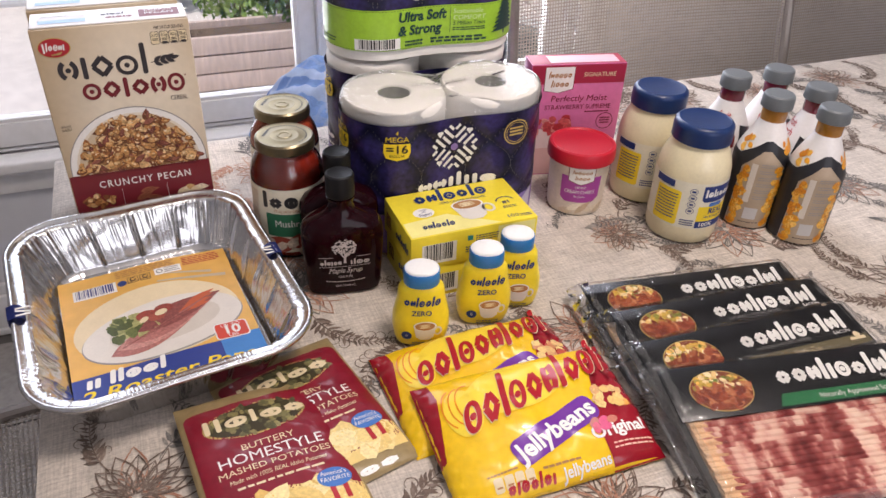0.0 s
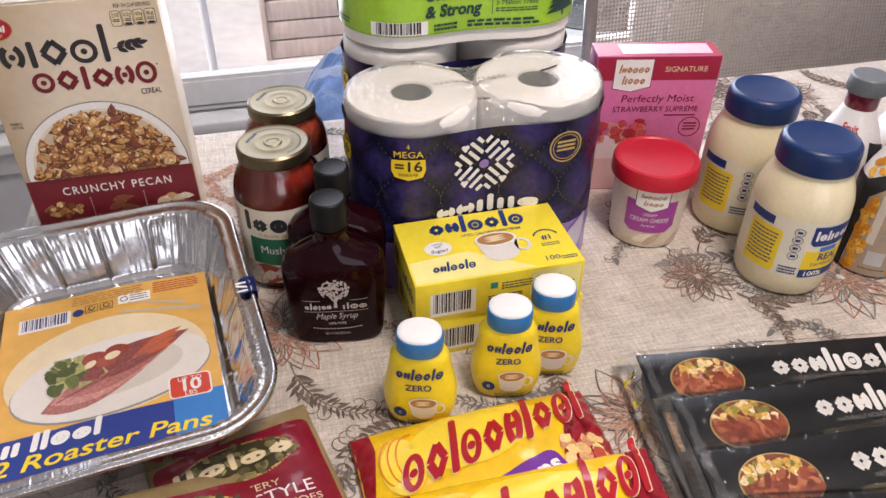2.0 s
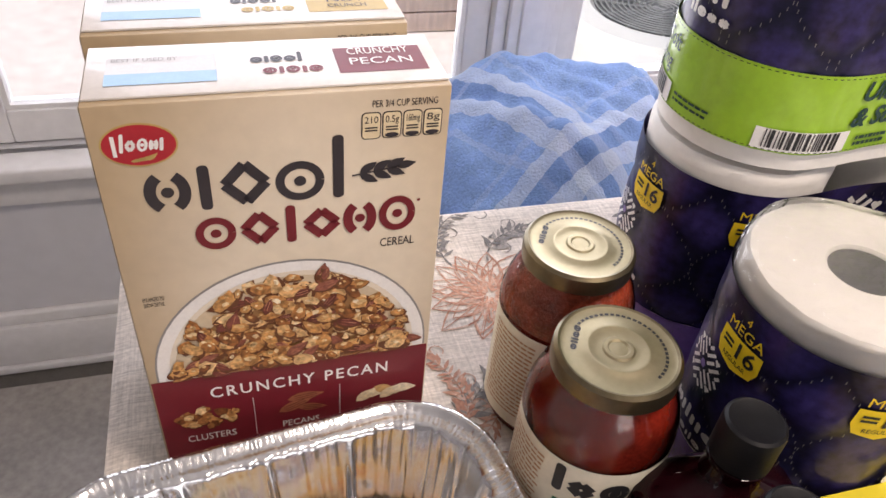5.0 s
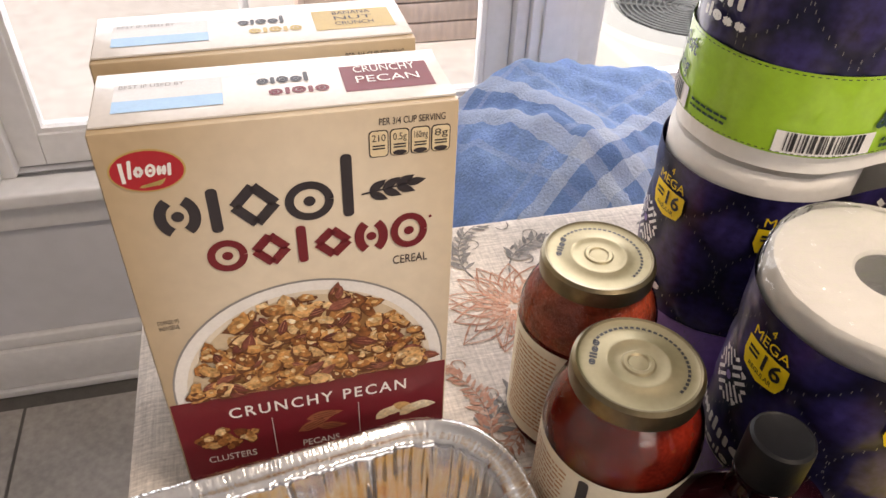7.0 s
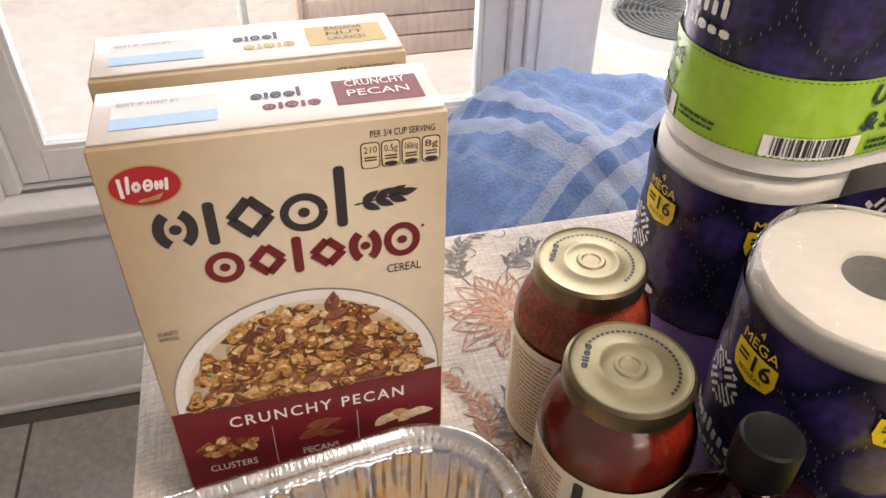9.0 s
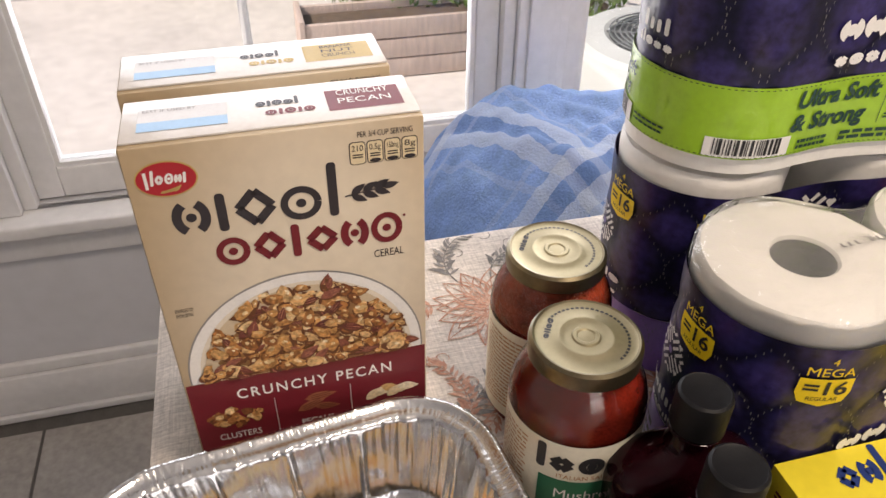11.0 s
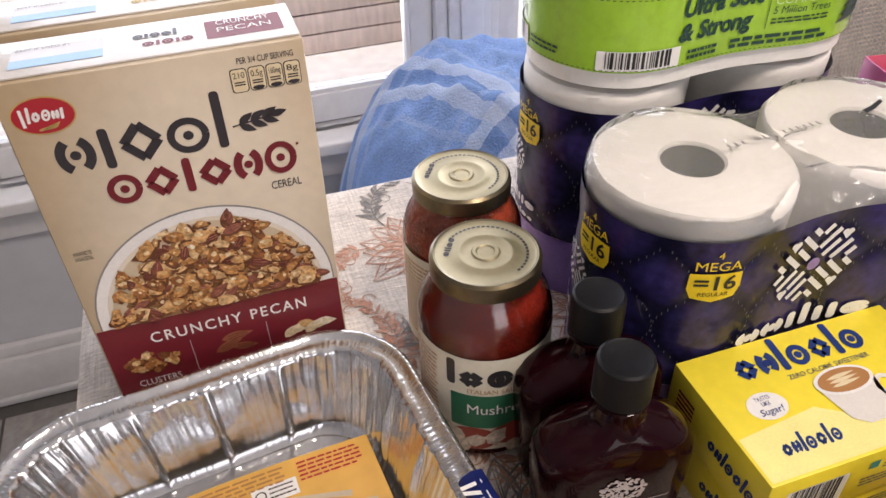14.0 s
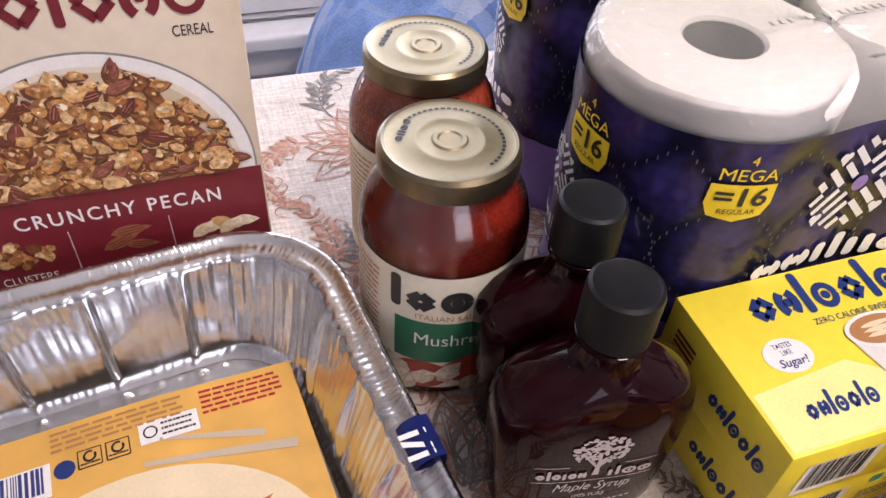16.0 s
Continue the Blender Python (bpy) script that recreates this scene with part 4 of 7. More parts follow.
def pan_card(m):
    """The printed card that lies in the pan and bends up a little at its front."""
    t = thing("product_card", m, "printed yellow product card with a ham dinner, lying in the pan", "card")
    w, d = 0.200, 0.226

    def surf(x, y, h):
        z = 0.002 + 0.0016 * math.sin(x * 30 + 1) + (0.10 * max(0.0, -y - 0.06) ** 1.3) + 0.08 * max(0.0, y - 0.05) ** 1.5
        return Vector((x, y, z + h))
    pr("card", t, mat("card_yellow", (0.72, 0.41, 0.09), 0.38, var=0.12, scale=5), [rect(-w / 2, -d / 2, w / 2, d / 2)], surf, 0.0, 0.012)
    pr("card_glow", t, CREAM_INK, [disc(0.0, 0.0, 0.092, 0.068, 40)], surf, 0.0002, 0.012)
    pr("plate", t, GREY_INK, [disc(0.004, -0.016, 0.090, 0.050, 40, 6)], surf, 0.0004, 0.012)
    pr("plate", t, ink("plate", (0.70, 0.66, 0.60)), [disc(0.004, -0.0145, 0.089, 0.049, 40, 6)], surf, 0.0005, 0.012)
    pr("plate_well", t, ink("plate_well", (0.60, 0.55, 0.48)), [disc(0.006, -0.012, 0.062, 0.031, 40, 6)], surf, 0.0006, 0.012)
    rnd = random.Random(8)
    ham = scatter_mat("ham_picture", ((0, (0.22, 0.06, 0.055)), (0.5, (0.40, 0.15, 0.13)), (1, (0.55, 0.27, 0.23))), 0.4)
    art = []
    for k in range(5):
        a = 20 + k * 1.5
        art.append(leaf(-0.058 + 0.008 * k, -0.044 + 0.007 * k, 0.094 + 0.004 * k, 0.034, a - 4, 8))
    pr("ham_picture", t, ham, polys(art, 3e-5), surf, 0.0008, 0.012)
    pr("ham_picture", t, ham, polys([s for k in range(6) for s in stroke([(-0.045 + k * 0.01, -0.036 + k * 0.005), (0.02 + k * 0.008, -0.010 + k * 0.006)], 0.0012)], 1e-6), surf, 0.0011, 0.012)
    veg = scatter_mat("greens_picture", ((0, (0.05, 0.07, 0.015)), (0.5, (0.20, 0.23, 0.06)), (1, (0.44, 0.42, 0.18))), 0.4)
    pr("greens_picture", t, veg, polys(crumbs(rnd, 60, (-0.05, -0.02, 0.0, 0.02, lambda a, b: ((a + 0.034) / 0.034) ** 2 + ((b + 0.004) / 0.019) ** 2 < 1), 0.008, 0.015, 1.6), 2e-6), surf, 0.0008, 0.012)
    red = scatter_mat("potato_picture", ((0, (0.25, 0.04, 0.03)), (1, (0.45, 0.12, 0.08))), 0.4)
    pr("potato_picture", t, red, polys([disc(-0.012, 0.010, 0.012, 0.009), disc(0.008, 0.015, 0.011, 0.008), disc(-0.002, 0.003, 0.010, 0.007)], 1e-5), surf, 0.0010, 0.012)
    pr("potato_picture", t, CREAM_INK, [disc(0.004, 0.009, 0.0075, 0.005, 20, 20), disc(-0.016, 0.003, 0.006, 0.004, 20, 40)], surf, 0.0012, 0.012)
    pr("carrot_picture", t, ink("carrot", (0.52, 0.12, 0.05)), [leaf(0.022 + 0.004 * k, 0.001 + 0.004 * k, 0.040, 0.009, 12 + 5 * k) for k in range(4)], surf, 0.0010, 0.012)
    pr("cutlery_picture", t, ink("cutlery", (0.50, 0.42, 0.30)), stroke([(0.01, 0.062), (0.09, 0.048)], 0.003, 0.006) + stroke([(0.02, 0.075), (0.075, 0.060)], 0.002, 0.005), surf, 0.0004, 0.012, at=(0, 0.0095))
    pr("blue_band", t, ink("card_navy", (0.02, 0.045, 0.25)), [rect(-w / 2, -d / 2, w / 2 - 0.045, -d / 2 + 0.046)], surf, 0.0004, 0.012)
    pr("blue_band", t, ink("card_blue", (0.03, 0.20, 0.55)), [rect(w / 2 - 0.045, -d / 2, w / 2, -d / 2 + 0.052)], surf, 0.0004, 0.012)
    pr("brand_shape", t, WHITE, mark("ii llool", -w / 2 + 0.012, -d / 2 + 0.026, 0.022, 0.082, 6, 0.28), surf, 0.0008, 0.012)
    pr("product_name", t, YELLOW_INK, lettering("2 Roaster Pans", 0.024, -w / 2 + 0.006, -d / 2 + 0.006, align="LEFT", width=0.180, slant=0.2, bold=0.015), surf, 0.0008, 0.012)
    pr("weight_badge", t, WHITE, [rect(0.052, -0.067, 0.090, -0.038, 0.005)], surf, 0.0006, 0.012)
    pr("weight_badge", t, ink("badge", (0.60, 0.06, 0.03)), [rect(0.0535, -0.0655, 0.0885, -0.0395, 0.004)], surf, 0.0008, 0.012)
    pr("weight_word", t, WHITE, lettering("UP TO", 0.0075, 0.071, -0.0465), surf, 0.0010)
    pr("weight_word", t, WHITE, lettering("10", 0.020, 0.071, -0.0585, bold=0.03), surf, 0.0010)
    pr("weight_word", t, WHITE, lettering("LBS", 0.0075, 0.071, -0.0645), surf, 0.0010)
    pr("barcode_panel", t, WHITE, [rect(-0.085, 0.062, -0.036, 0.082)], surf, 0.0004, 0.012, at=(0, 0.0095))
    pr("barcode", t, ink("bar_blue", (0.03, 0.04, 0.18)), bars(-0.082, 0.065, -0.039, 0.081), surf, 0.0006, 0.012, at=(0, 0.0095))
    pr("small_print", t, COFFEE, lines(-0.035, 0.098, 0.070, 4, 0.0036, 0.0016, 5), surf, 0.0004, 0.012, at=(0, 0.0095))
    pr("small_print", t, RED_INK, lines(0.045, 0.097, 0.046, 5, 0.0036, 0.0016, 6), surf, 0.0004, 0.012, at=(0, 0.0095))
    pr("recycling_panel", t, WHITE, [rect(0.010, 0.074, 0.042, 0.088)], surf, 0.0004, 0.012, at=(0, 0.0095))
    pr("recycling_mark", t, BLACK, lines(0.022, 0.084, 0.018, 3, 0.0036, 0.0014, 7) + ring(0.016, 0.081, 0.0035, 0.0035, 0.001), surf, 0.0006, at=(0, 0.0095))
    pr("recycling_mark", t, BLACK, [q for x in (-0.016, -0.0015) for q in stroke([(x - 0.006, 0.072), (x + 0.006, 0.072), (x + 0.006, 0.083), (x - 0.006, 0.083), (x - 0.006, 0.072)], 0.0009) + stroke(arc(x, 0.0785, 0.003, 0.003, 60, 390, 10), 0.0013) + lines(x - 0.005, 0.0738, 0.010, 1, 0.002, 0.001, 2)], surf, 0.0004, at=(0, 0.0095))
    pr("origin_badge", t, NAVY_INK, [disc(-0.029, 0.075, 0.0055)], surf, 0.0004, at=(0, 0.0095))


pan_card(pose(0.1235, -0.4570, TH + 0.0045, 0, 0, 5.5))


# sauce jars
SAUCE = mat("tomato_sauce", (0.29, 0.026, 0.013), 0.22, var=0.34, scale=60, bump=0.12, bscale=90, coat=1.0)
SMEAR = mat("sauce_smear", (0.38, 0.065, 0.028), 0.35, var=0.5, scale=90, bump=0.8, bscale=160)
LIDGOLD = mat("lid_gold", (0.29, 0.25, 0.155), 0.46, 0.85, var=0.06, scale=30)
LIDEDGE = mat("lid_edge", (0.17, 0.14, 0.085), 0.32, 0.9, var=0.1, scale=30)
JARGLASS = film_mat("jar_glass", 0.14, 0.02, (0.98, 0.99, 0.98), 0.06, 30)


def sauce_jar(m, label, a0, smeared=False):
    t = thing("sauce_jar", m, label, "sauce jar", "tomato sauce jars")
    body = [(0.036, 0.001), (0.0430, 0.004), (0.0462, 0.012), (0.0462, 0.100), (0.0465, 0.108), (0.0455, 0.118), (0.0420, 0.129), (0.0370, 0.138), (0.0345, 0.143), (0.0345, 0.149)]
    part("sauce", revolve([(r - 0.0018, z + (0.001 if z < 0.01 else 0)) for r, z in body[:-1]] + [(0.02, 0.1425), (0.001, 0.1428)], 64), SAUCE, t, "chunky red tomato sauce")
    if smeared:
        smear = revolve([(r - 0.0012, z) for r, z in body[4:9]], 64, cap0=False, cap1=False)
        for v in smear.verts:
            k = 1 + 0.012 * noise.noise((v.co.x * 90, v.co.y * 90, v.co.z * 120 + a0)) + 0.007 * noise.noise((v.co.x * 260, v.co.y * 260, v.co.z * 260))
            v.co.x, v.co.y = v.co.x * min(k, 1.004), v.co.y * min(k, 1.004)
        part("sauce_smear", smear, SMEAR, t, "lumpy sauce clinging to the glass")
    part("glass", revolve(body, 64, cap1=False), JARGLASS, t, "clear glass jar body")
    lid = [(0.0362, 0.1460), (0.0369, 0.1465), (0.0371, 0.1545), (0.0366, 0.1575), (0.0345, 0.1595), (0.0330, 0.1590)]
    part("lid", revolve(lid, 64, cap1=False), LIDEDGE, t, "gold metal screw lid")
    top = [(0.0331, 0.1590), (0.0310, 0.1582), (0.0200, 0.1582), (0.0185, 0.1590), (0.0165, 0.1590), (0.0150, 0.1582), (0.0095, 0.1584), (0.0085, 0.1594), (0.0065, 0.1594), (0.0055, 0.1586), (0.0008, 0.1588)]
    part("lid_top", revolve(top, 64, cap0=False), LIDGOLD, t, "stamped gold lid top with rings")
    f = flat_surf((0, 0, 0.1583), (1, 0, 0), (0, 1, 0))
    pr("lid_print", t, BLACK, [[(p[0] * c - p[1] * s, p[0] * s + p[1] * c) for p in sh] for sh, c, s in ((rect(-0.0011, 0.0263, 0.0011, 0.0280), math.cos(radians(q)), math.sin(radians(q))) for q in range(-150, 40, 7))], f, 0.0002)
    pr("lid_mark", t, BLACK, mark("oiioo", -0.010, 0.0225, 0.006, 0.020, 0, 0.22), f, 0.0002, turn=58)
    s = round_surf(0.0467, a0)
    pr("label", t, mat("jar_label", (0.72, 0.67, 0.53), 0.5, var=0.05), [rect(-0.095, 0.014, 0.060, 0.106)], s, 0.0, 0.005)
    pr("brand_shape", t, BLACK, mark("lnodo", -0.038, 0.079, 0.024, 0.084, 0, 0.24), s, 0.0003, 0.005)
    pr("label_line", t, COFFEE, lettering("ITALIAN SAUCE", 0.0058, -0.002, 0.0735, width=0.040), s, 0.0003, 0.005)
    pr("flavour_panel", t, GREEN_INK, [rect(-0.034, 0.038, 0.040, 0.0715)], s, 0.0003, 0.005)
    pr("flavour_word", t, WHITE, lettering("Mushroom", 0.0135, 0.004, 0.053, width=0.052), s, 0.0006, 0.005)
    shroom = scatter_mat("mushroom_picture", ((0, (0.45, 0.35, 0.25)), (1, (0.75, 0.66, 0.54))), 0.5)
    rnd = random.Random(12)
    pr("tomato_picture", t, ink("tomato", (0.30, 0.05, 0.03)), [disc(0.015, 0.030, 0.022, 0.012), disc(-0.018, 0.026, 0.018, 0.012)], s, 0.0004, 0.005)
    pr("mushroom_picture", t, shroom, polys(crumbs(rnd, 16, (-0.035, 0.014, 0.035, 0.036, lambda a, b: b < 0.032), 0.010, 0.017, 1.4), 6e-6), s, 0.0006, 0.005)
    pr("side_print", t, COFFEE, lines(-0.085, 0.097, 0.04, 19, 0.004, 0.0015, 3), s, 0.0003, 0.005)
    return t


sauce_jar(pose(0.305, -0.338, TH), "glass jar of red mushroom tomato sauce with gold lid", -8)
sauce_jar(pose(0.320, -0.247, TH), "glass jar of red tomato sauce standing behind another", 10, True)


# syrup bottles
SYRUP = mat("maple_syrup", (0.012, 0.0015, 0.003), 0.04, var=0.15, scale=20, spec=0.22)
SYRUPIN = mat("syrup_depth", (0.040, 0.003, 0.006), 0.5, var=0.2, scale=20, spec=0.05)
CAPBLACK = mat("cap_black", (0.008, 0.008, 0.009), 0.45, var=0.12, scale=60, bump=0.05, spec=0.22)


def syrup_bottle(m, label):
    t = thing("syrup_bottle", m, label, "syrup bottle", "maple syrup bottles")
    rows = ((0.040, 0.019, 0.0, 3.4), (0.0435, 0.0225, 0.003, 3.4), (0.0455, 0.024, 0.012, 3.4), (0.0485, 0.025, 0.060, 3.2), (0.0495, 0.025, 0.080, 3.0), (0.0480, 0.0245, 0.092, 2.8), (0.0420, 0.0225, 0.101, 2.6), (0.0280, 0.0190, 0.1085, 2.3), (0.0175, 0.0155, 0.1145, 2.0), (0.0145, 0.0145, 0.121, 2.0), (0.0140, 0.0140, 0.132, 2.0))
    part("glass", loft([oval(a, b, z, 72, p) for a, b, z, p in rows]), SYRUP, t, "dark red flask-shaped bottle")
    part("syrup", loft([oval(a - 0.004, b - 0.004, z + (0.004 if z < 0.002 else 0), 48, p) for a, b, z, p in rows[:-3]]), SYRUPIN, t)
    part("collar", revolve([(0.0150, 0.1265), (0.0168, 0.1275), (0.0168, 0.1300), (0.0150, 0.1310)], 40), SYRUP, t)
    prof = [(0.0158, 0.131), (0.0169, 0.132), (0.0169, 0.1560), (0.0162, 0.1585), (0.0145, 0.1597), (0.0135, 0.1592), (0.001, 0.1590)]
    part("cap", revolve(prof, 56), CAPBLACK, t, "black plastic screw cap")

    def s(x, y, h):
        z = y
        b = 0.0245
        a = 0.0485
        return Vector((x, -(b * (1 - min(0.98, abs(x) / a) ** 3.2) ** (1 / 3.2)) - 0.0007 - h, z))
    P = ink("syrup_print", (0.48, 0.43, 0.41))
    rnd = random.Random(9)
    tree = crumbs(rnd, 150, (-0.015, 0.060, 0.015, 0.086, lambda a, b: (a / 0.0145) ** 2 + ((b - 0.072) / 0.0115) ** 2 < 1), 0.0012, 0.0030, 1.3)
    tree += stroke([(0.0, 0.050), (0.0002, 0.058), (0.0, 0.070)], 0.0035, 0.001) + stroke([(0, 0.057), (-0.008, 0.068)], 0.0016, 0.0006) + stroke([(0, 0.057), (0.008, 0.068)], 0.0016, 0.0006)
    pr("tree_print", t, P, polys(tree, 1e-7), s, 0.0004)
    pr("brand_shape", t, P, mark("nlnind", -0.030, 0.0475, 0.0085, 0.026, 0, 0.2) + mark("iloo", 0.006, 0.0475, 0.0085, 0.024, 0, 0.2), s, 0.0004, 0.006)
    pr("rule", t, P, [rect(-0.031, 0.0450, 0.031, 0.0455), rect(-0.031, 0.0585, -0.014, 0.0590), rect(0.014, 0.0585, 0.031, 0.0590)], s, 0.0004, 0.006)
    pr("product_name", t, P, lettering("Maple Syrup", 0.0105, 0, 0.0360, width=0.040, slant=0.35), s, 0.0004, 0.006)
    pr("small_word", t, P, lettering("100% PURE", 0.0048, 0, 0.0285, width=0.017), s, 0.0004)
    pr("small_print", t, P, [sh for k in range(15) for sh in [rect(-0.0235 + k * 0.0032, 0.0262 - 0.004 * math.cos((k - 7) / 7), -0.0213 + k * 0.0032, 0.0274 - 0.004 * math.cos((k - 7) / 7))]], s, 0.0004)
    pr("small_word", t, P, lettering("8.5 FL OZ (250 mL)", 0.0042, 0, 0.0155, width=0.024), s, 0.0004)
    return t


syrup_bottle(pose(0.345, -0.451, TH, 0, 0, -9), "dark red maple syrup flask with black cap and white print")
syrup_bottle(pose(0.355, -0.399, TH, 0, 0, -7), "dark maple syrup flask behind a second, black cap")


# packs of toilet rolls
ROLLW = mat("tissue_white", (0.87, 0.85, 0.80), 0.7, var=0.03, scale=20, bump=0.25, bscale=70)
ROLLIN = mat("roll_core", (0.22, 0.21, 0.20), 0.8, var=0.15, scale=40)
CLEAR = film_mat("clear_wrap", 0.22, 0.12, (0.97, 0.97, 0.97), 1.6, 85, 0.13)
NAVYW = mat("wrap_navy", (0.021, 0.018, 0.082), 0.34, var=0.6, scale=18, bump=0.3, bscale=30, coat=0.28, spec=0.35)
LILAC = mat("wrap_lilac", (0.26, 0.17, 0.46), 0.28, var=0.12, scale=20, bump=0.2, bscale=35, coat=0.4)
GREENW = mat("wrap_green", (0.30, 0.54, 0.03), 0.28, var=0.08, scale=20, bump=0.2, bscale=35, coat=0.4)
RR = 0.0667


def pack_surf(grow=0.0):
    """The wrap's side: flat with a shallow dip between two rolls, round at both ends. x runs along it from the middle of the front."""
    def at(x, y, h):
        q = RR + grow + h
        k = abs(x)
        sg = -1 if x < 0 else 1
        if k <= RR:
            dip = 0.006 * math.cos(math.pi * k / RR / 2) ** 2
            return Vector((x, -(q - dip), y))
        a = (k - RR) / RR
        if a <= math.pi:
            return Vector((sg * (RR + q * math.sin(a)), -q * math.cos(a), y))
        k2 = RR - (k - RR - math.pi * RR)
        dip = 0.006 * math.cos(math.pi * min(abs(k2), RR) / RR / 2) ** 2
        return Vector((sg * k2, q - dip, y))
    return at


QX, QZ = 0.062, 0.075


def quilt_shade_print(m):
    """Colour carries the printed film's quilt shading: darker along quilting lines, violet on puffs."""
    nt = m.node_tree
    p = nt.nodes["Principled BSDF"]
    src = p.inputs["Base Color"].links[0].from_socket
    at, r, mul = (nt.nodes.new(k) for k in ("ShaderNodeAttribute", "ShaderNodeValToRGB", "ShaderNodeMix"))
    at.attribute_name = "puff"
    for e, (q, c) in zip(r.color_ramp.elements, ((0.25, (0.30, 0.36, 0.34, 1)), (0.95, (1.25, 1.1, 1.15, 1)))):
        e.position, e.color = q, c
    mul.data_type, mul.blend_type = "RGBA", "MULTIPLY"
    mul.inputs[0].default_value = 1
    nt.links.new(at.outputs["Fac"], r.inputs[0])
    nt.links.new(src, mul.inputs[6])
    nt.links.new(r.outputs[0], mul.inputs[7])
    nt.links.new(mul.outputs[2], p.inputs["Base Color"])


quilt_shade_print(NAVYW)


def band(name, t, ml, z0, z1, grow, wrinkle=0.0006, quilt=0.0):
    s = pack_surf(grow)
    half = RR * 2 + math.pi * RR
    n, rows, puff = 270, [], []
    nz = max(2, int((z1 - z0) / 0.0035))
    for j in range(nz + 1):
        z = z0 + (z1 - z0) * j / nz
        pts = []
        for i in range(n):
            x = -half + 2 * half * i / n
            p = s(x, z, 0)
            wv = wrinkle * noise.noise((p.x * 45, p.y * 45, z * 45))
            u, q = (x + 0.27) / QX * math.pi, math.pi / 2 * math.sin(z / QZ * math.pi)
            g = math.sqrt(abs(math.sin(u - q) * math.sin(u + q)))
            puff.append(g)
            wv += quilt * (g - 1) * min(1.0, (z1 - z) / 0.014)
            pts.append(s(x, z, wv))
        rows.append(pts)
    ob = part(name, loft(rows, False, False), ml, t)
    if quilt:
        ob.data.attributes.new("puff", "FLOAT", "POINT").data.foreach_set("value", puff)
    return ob


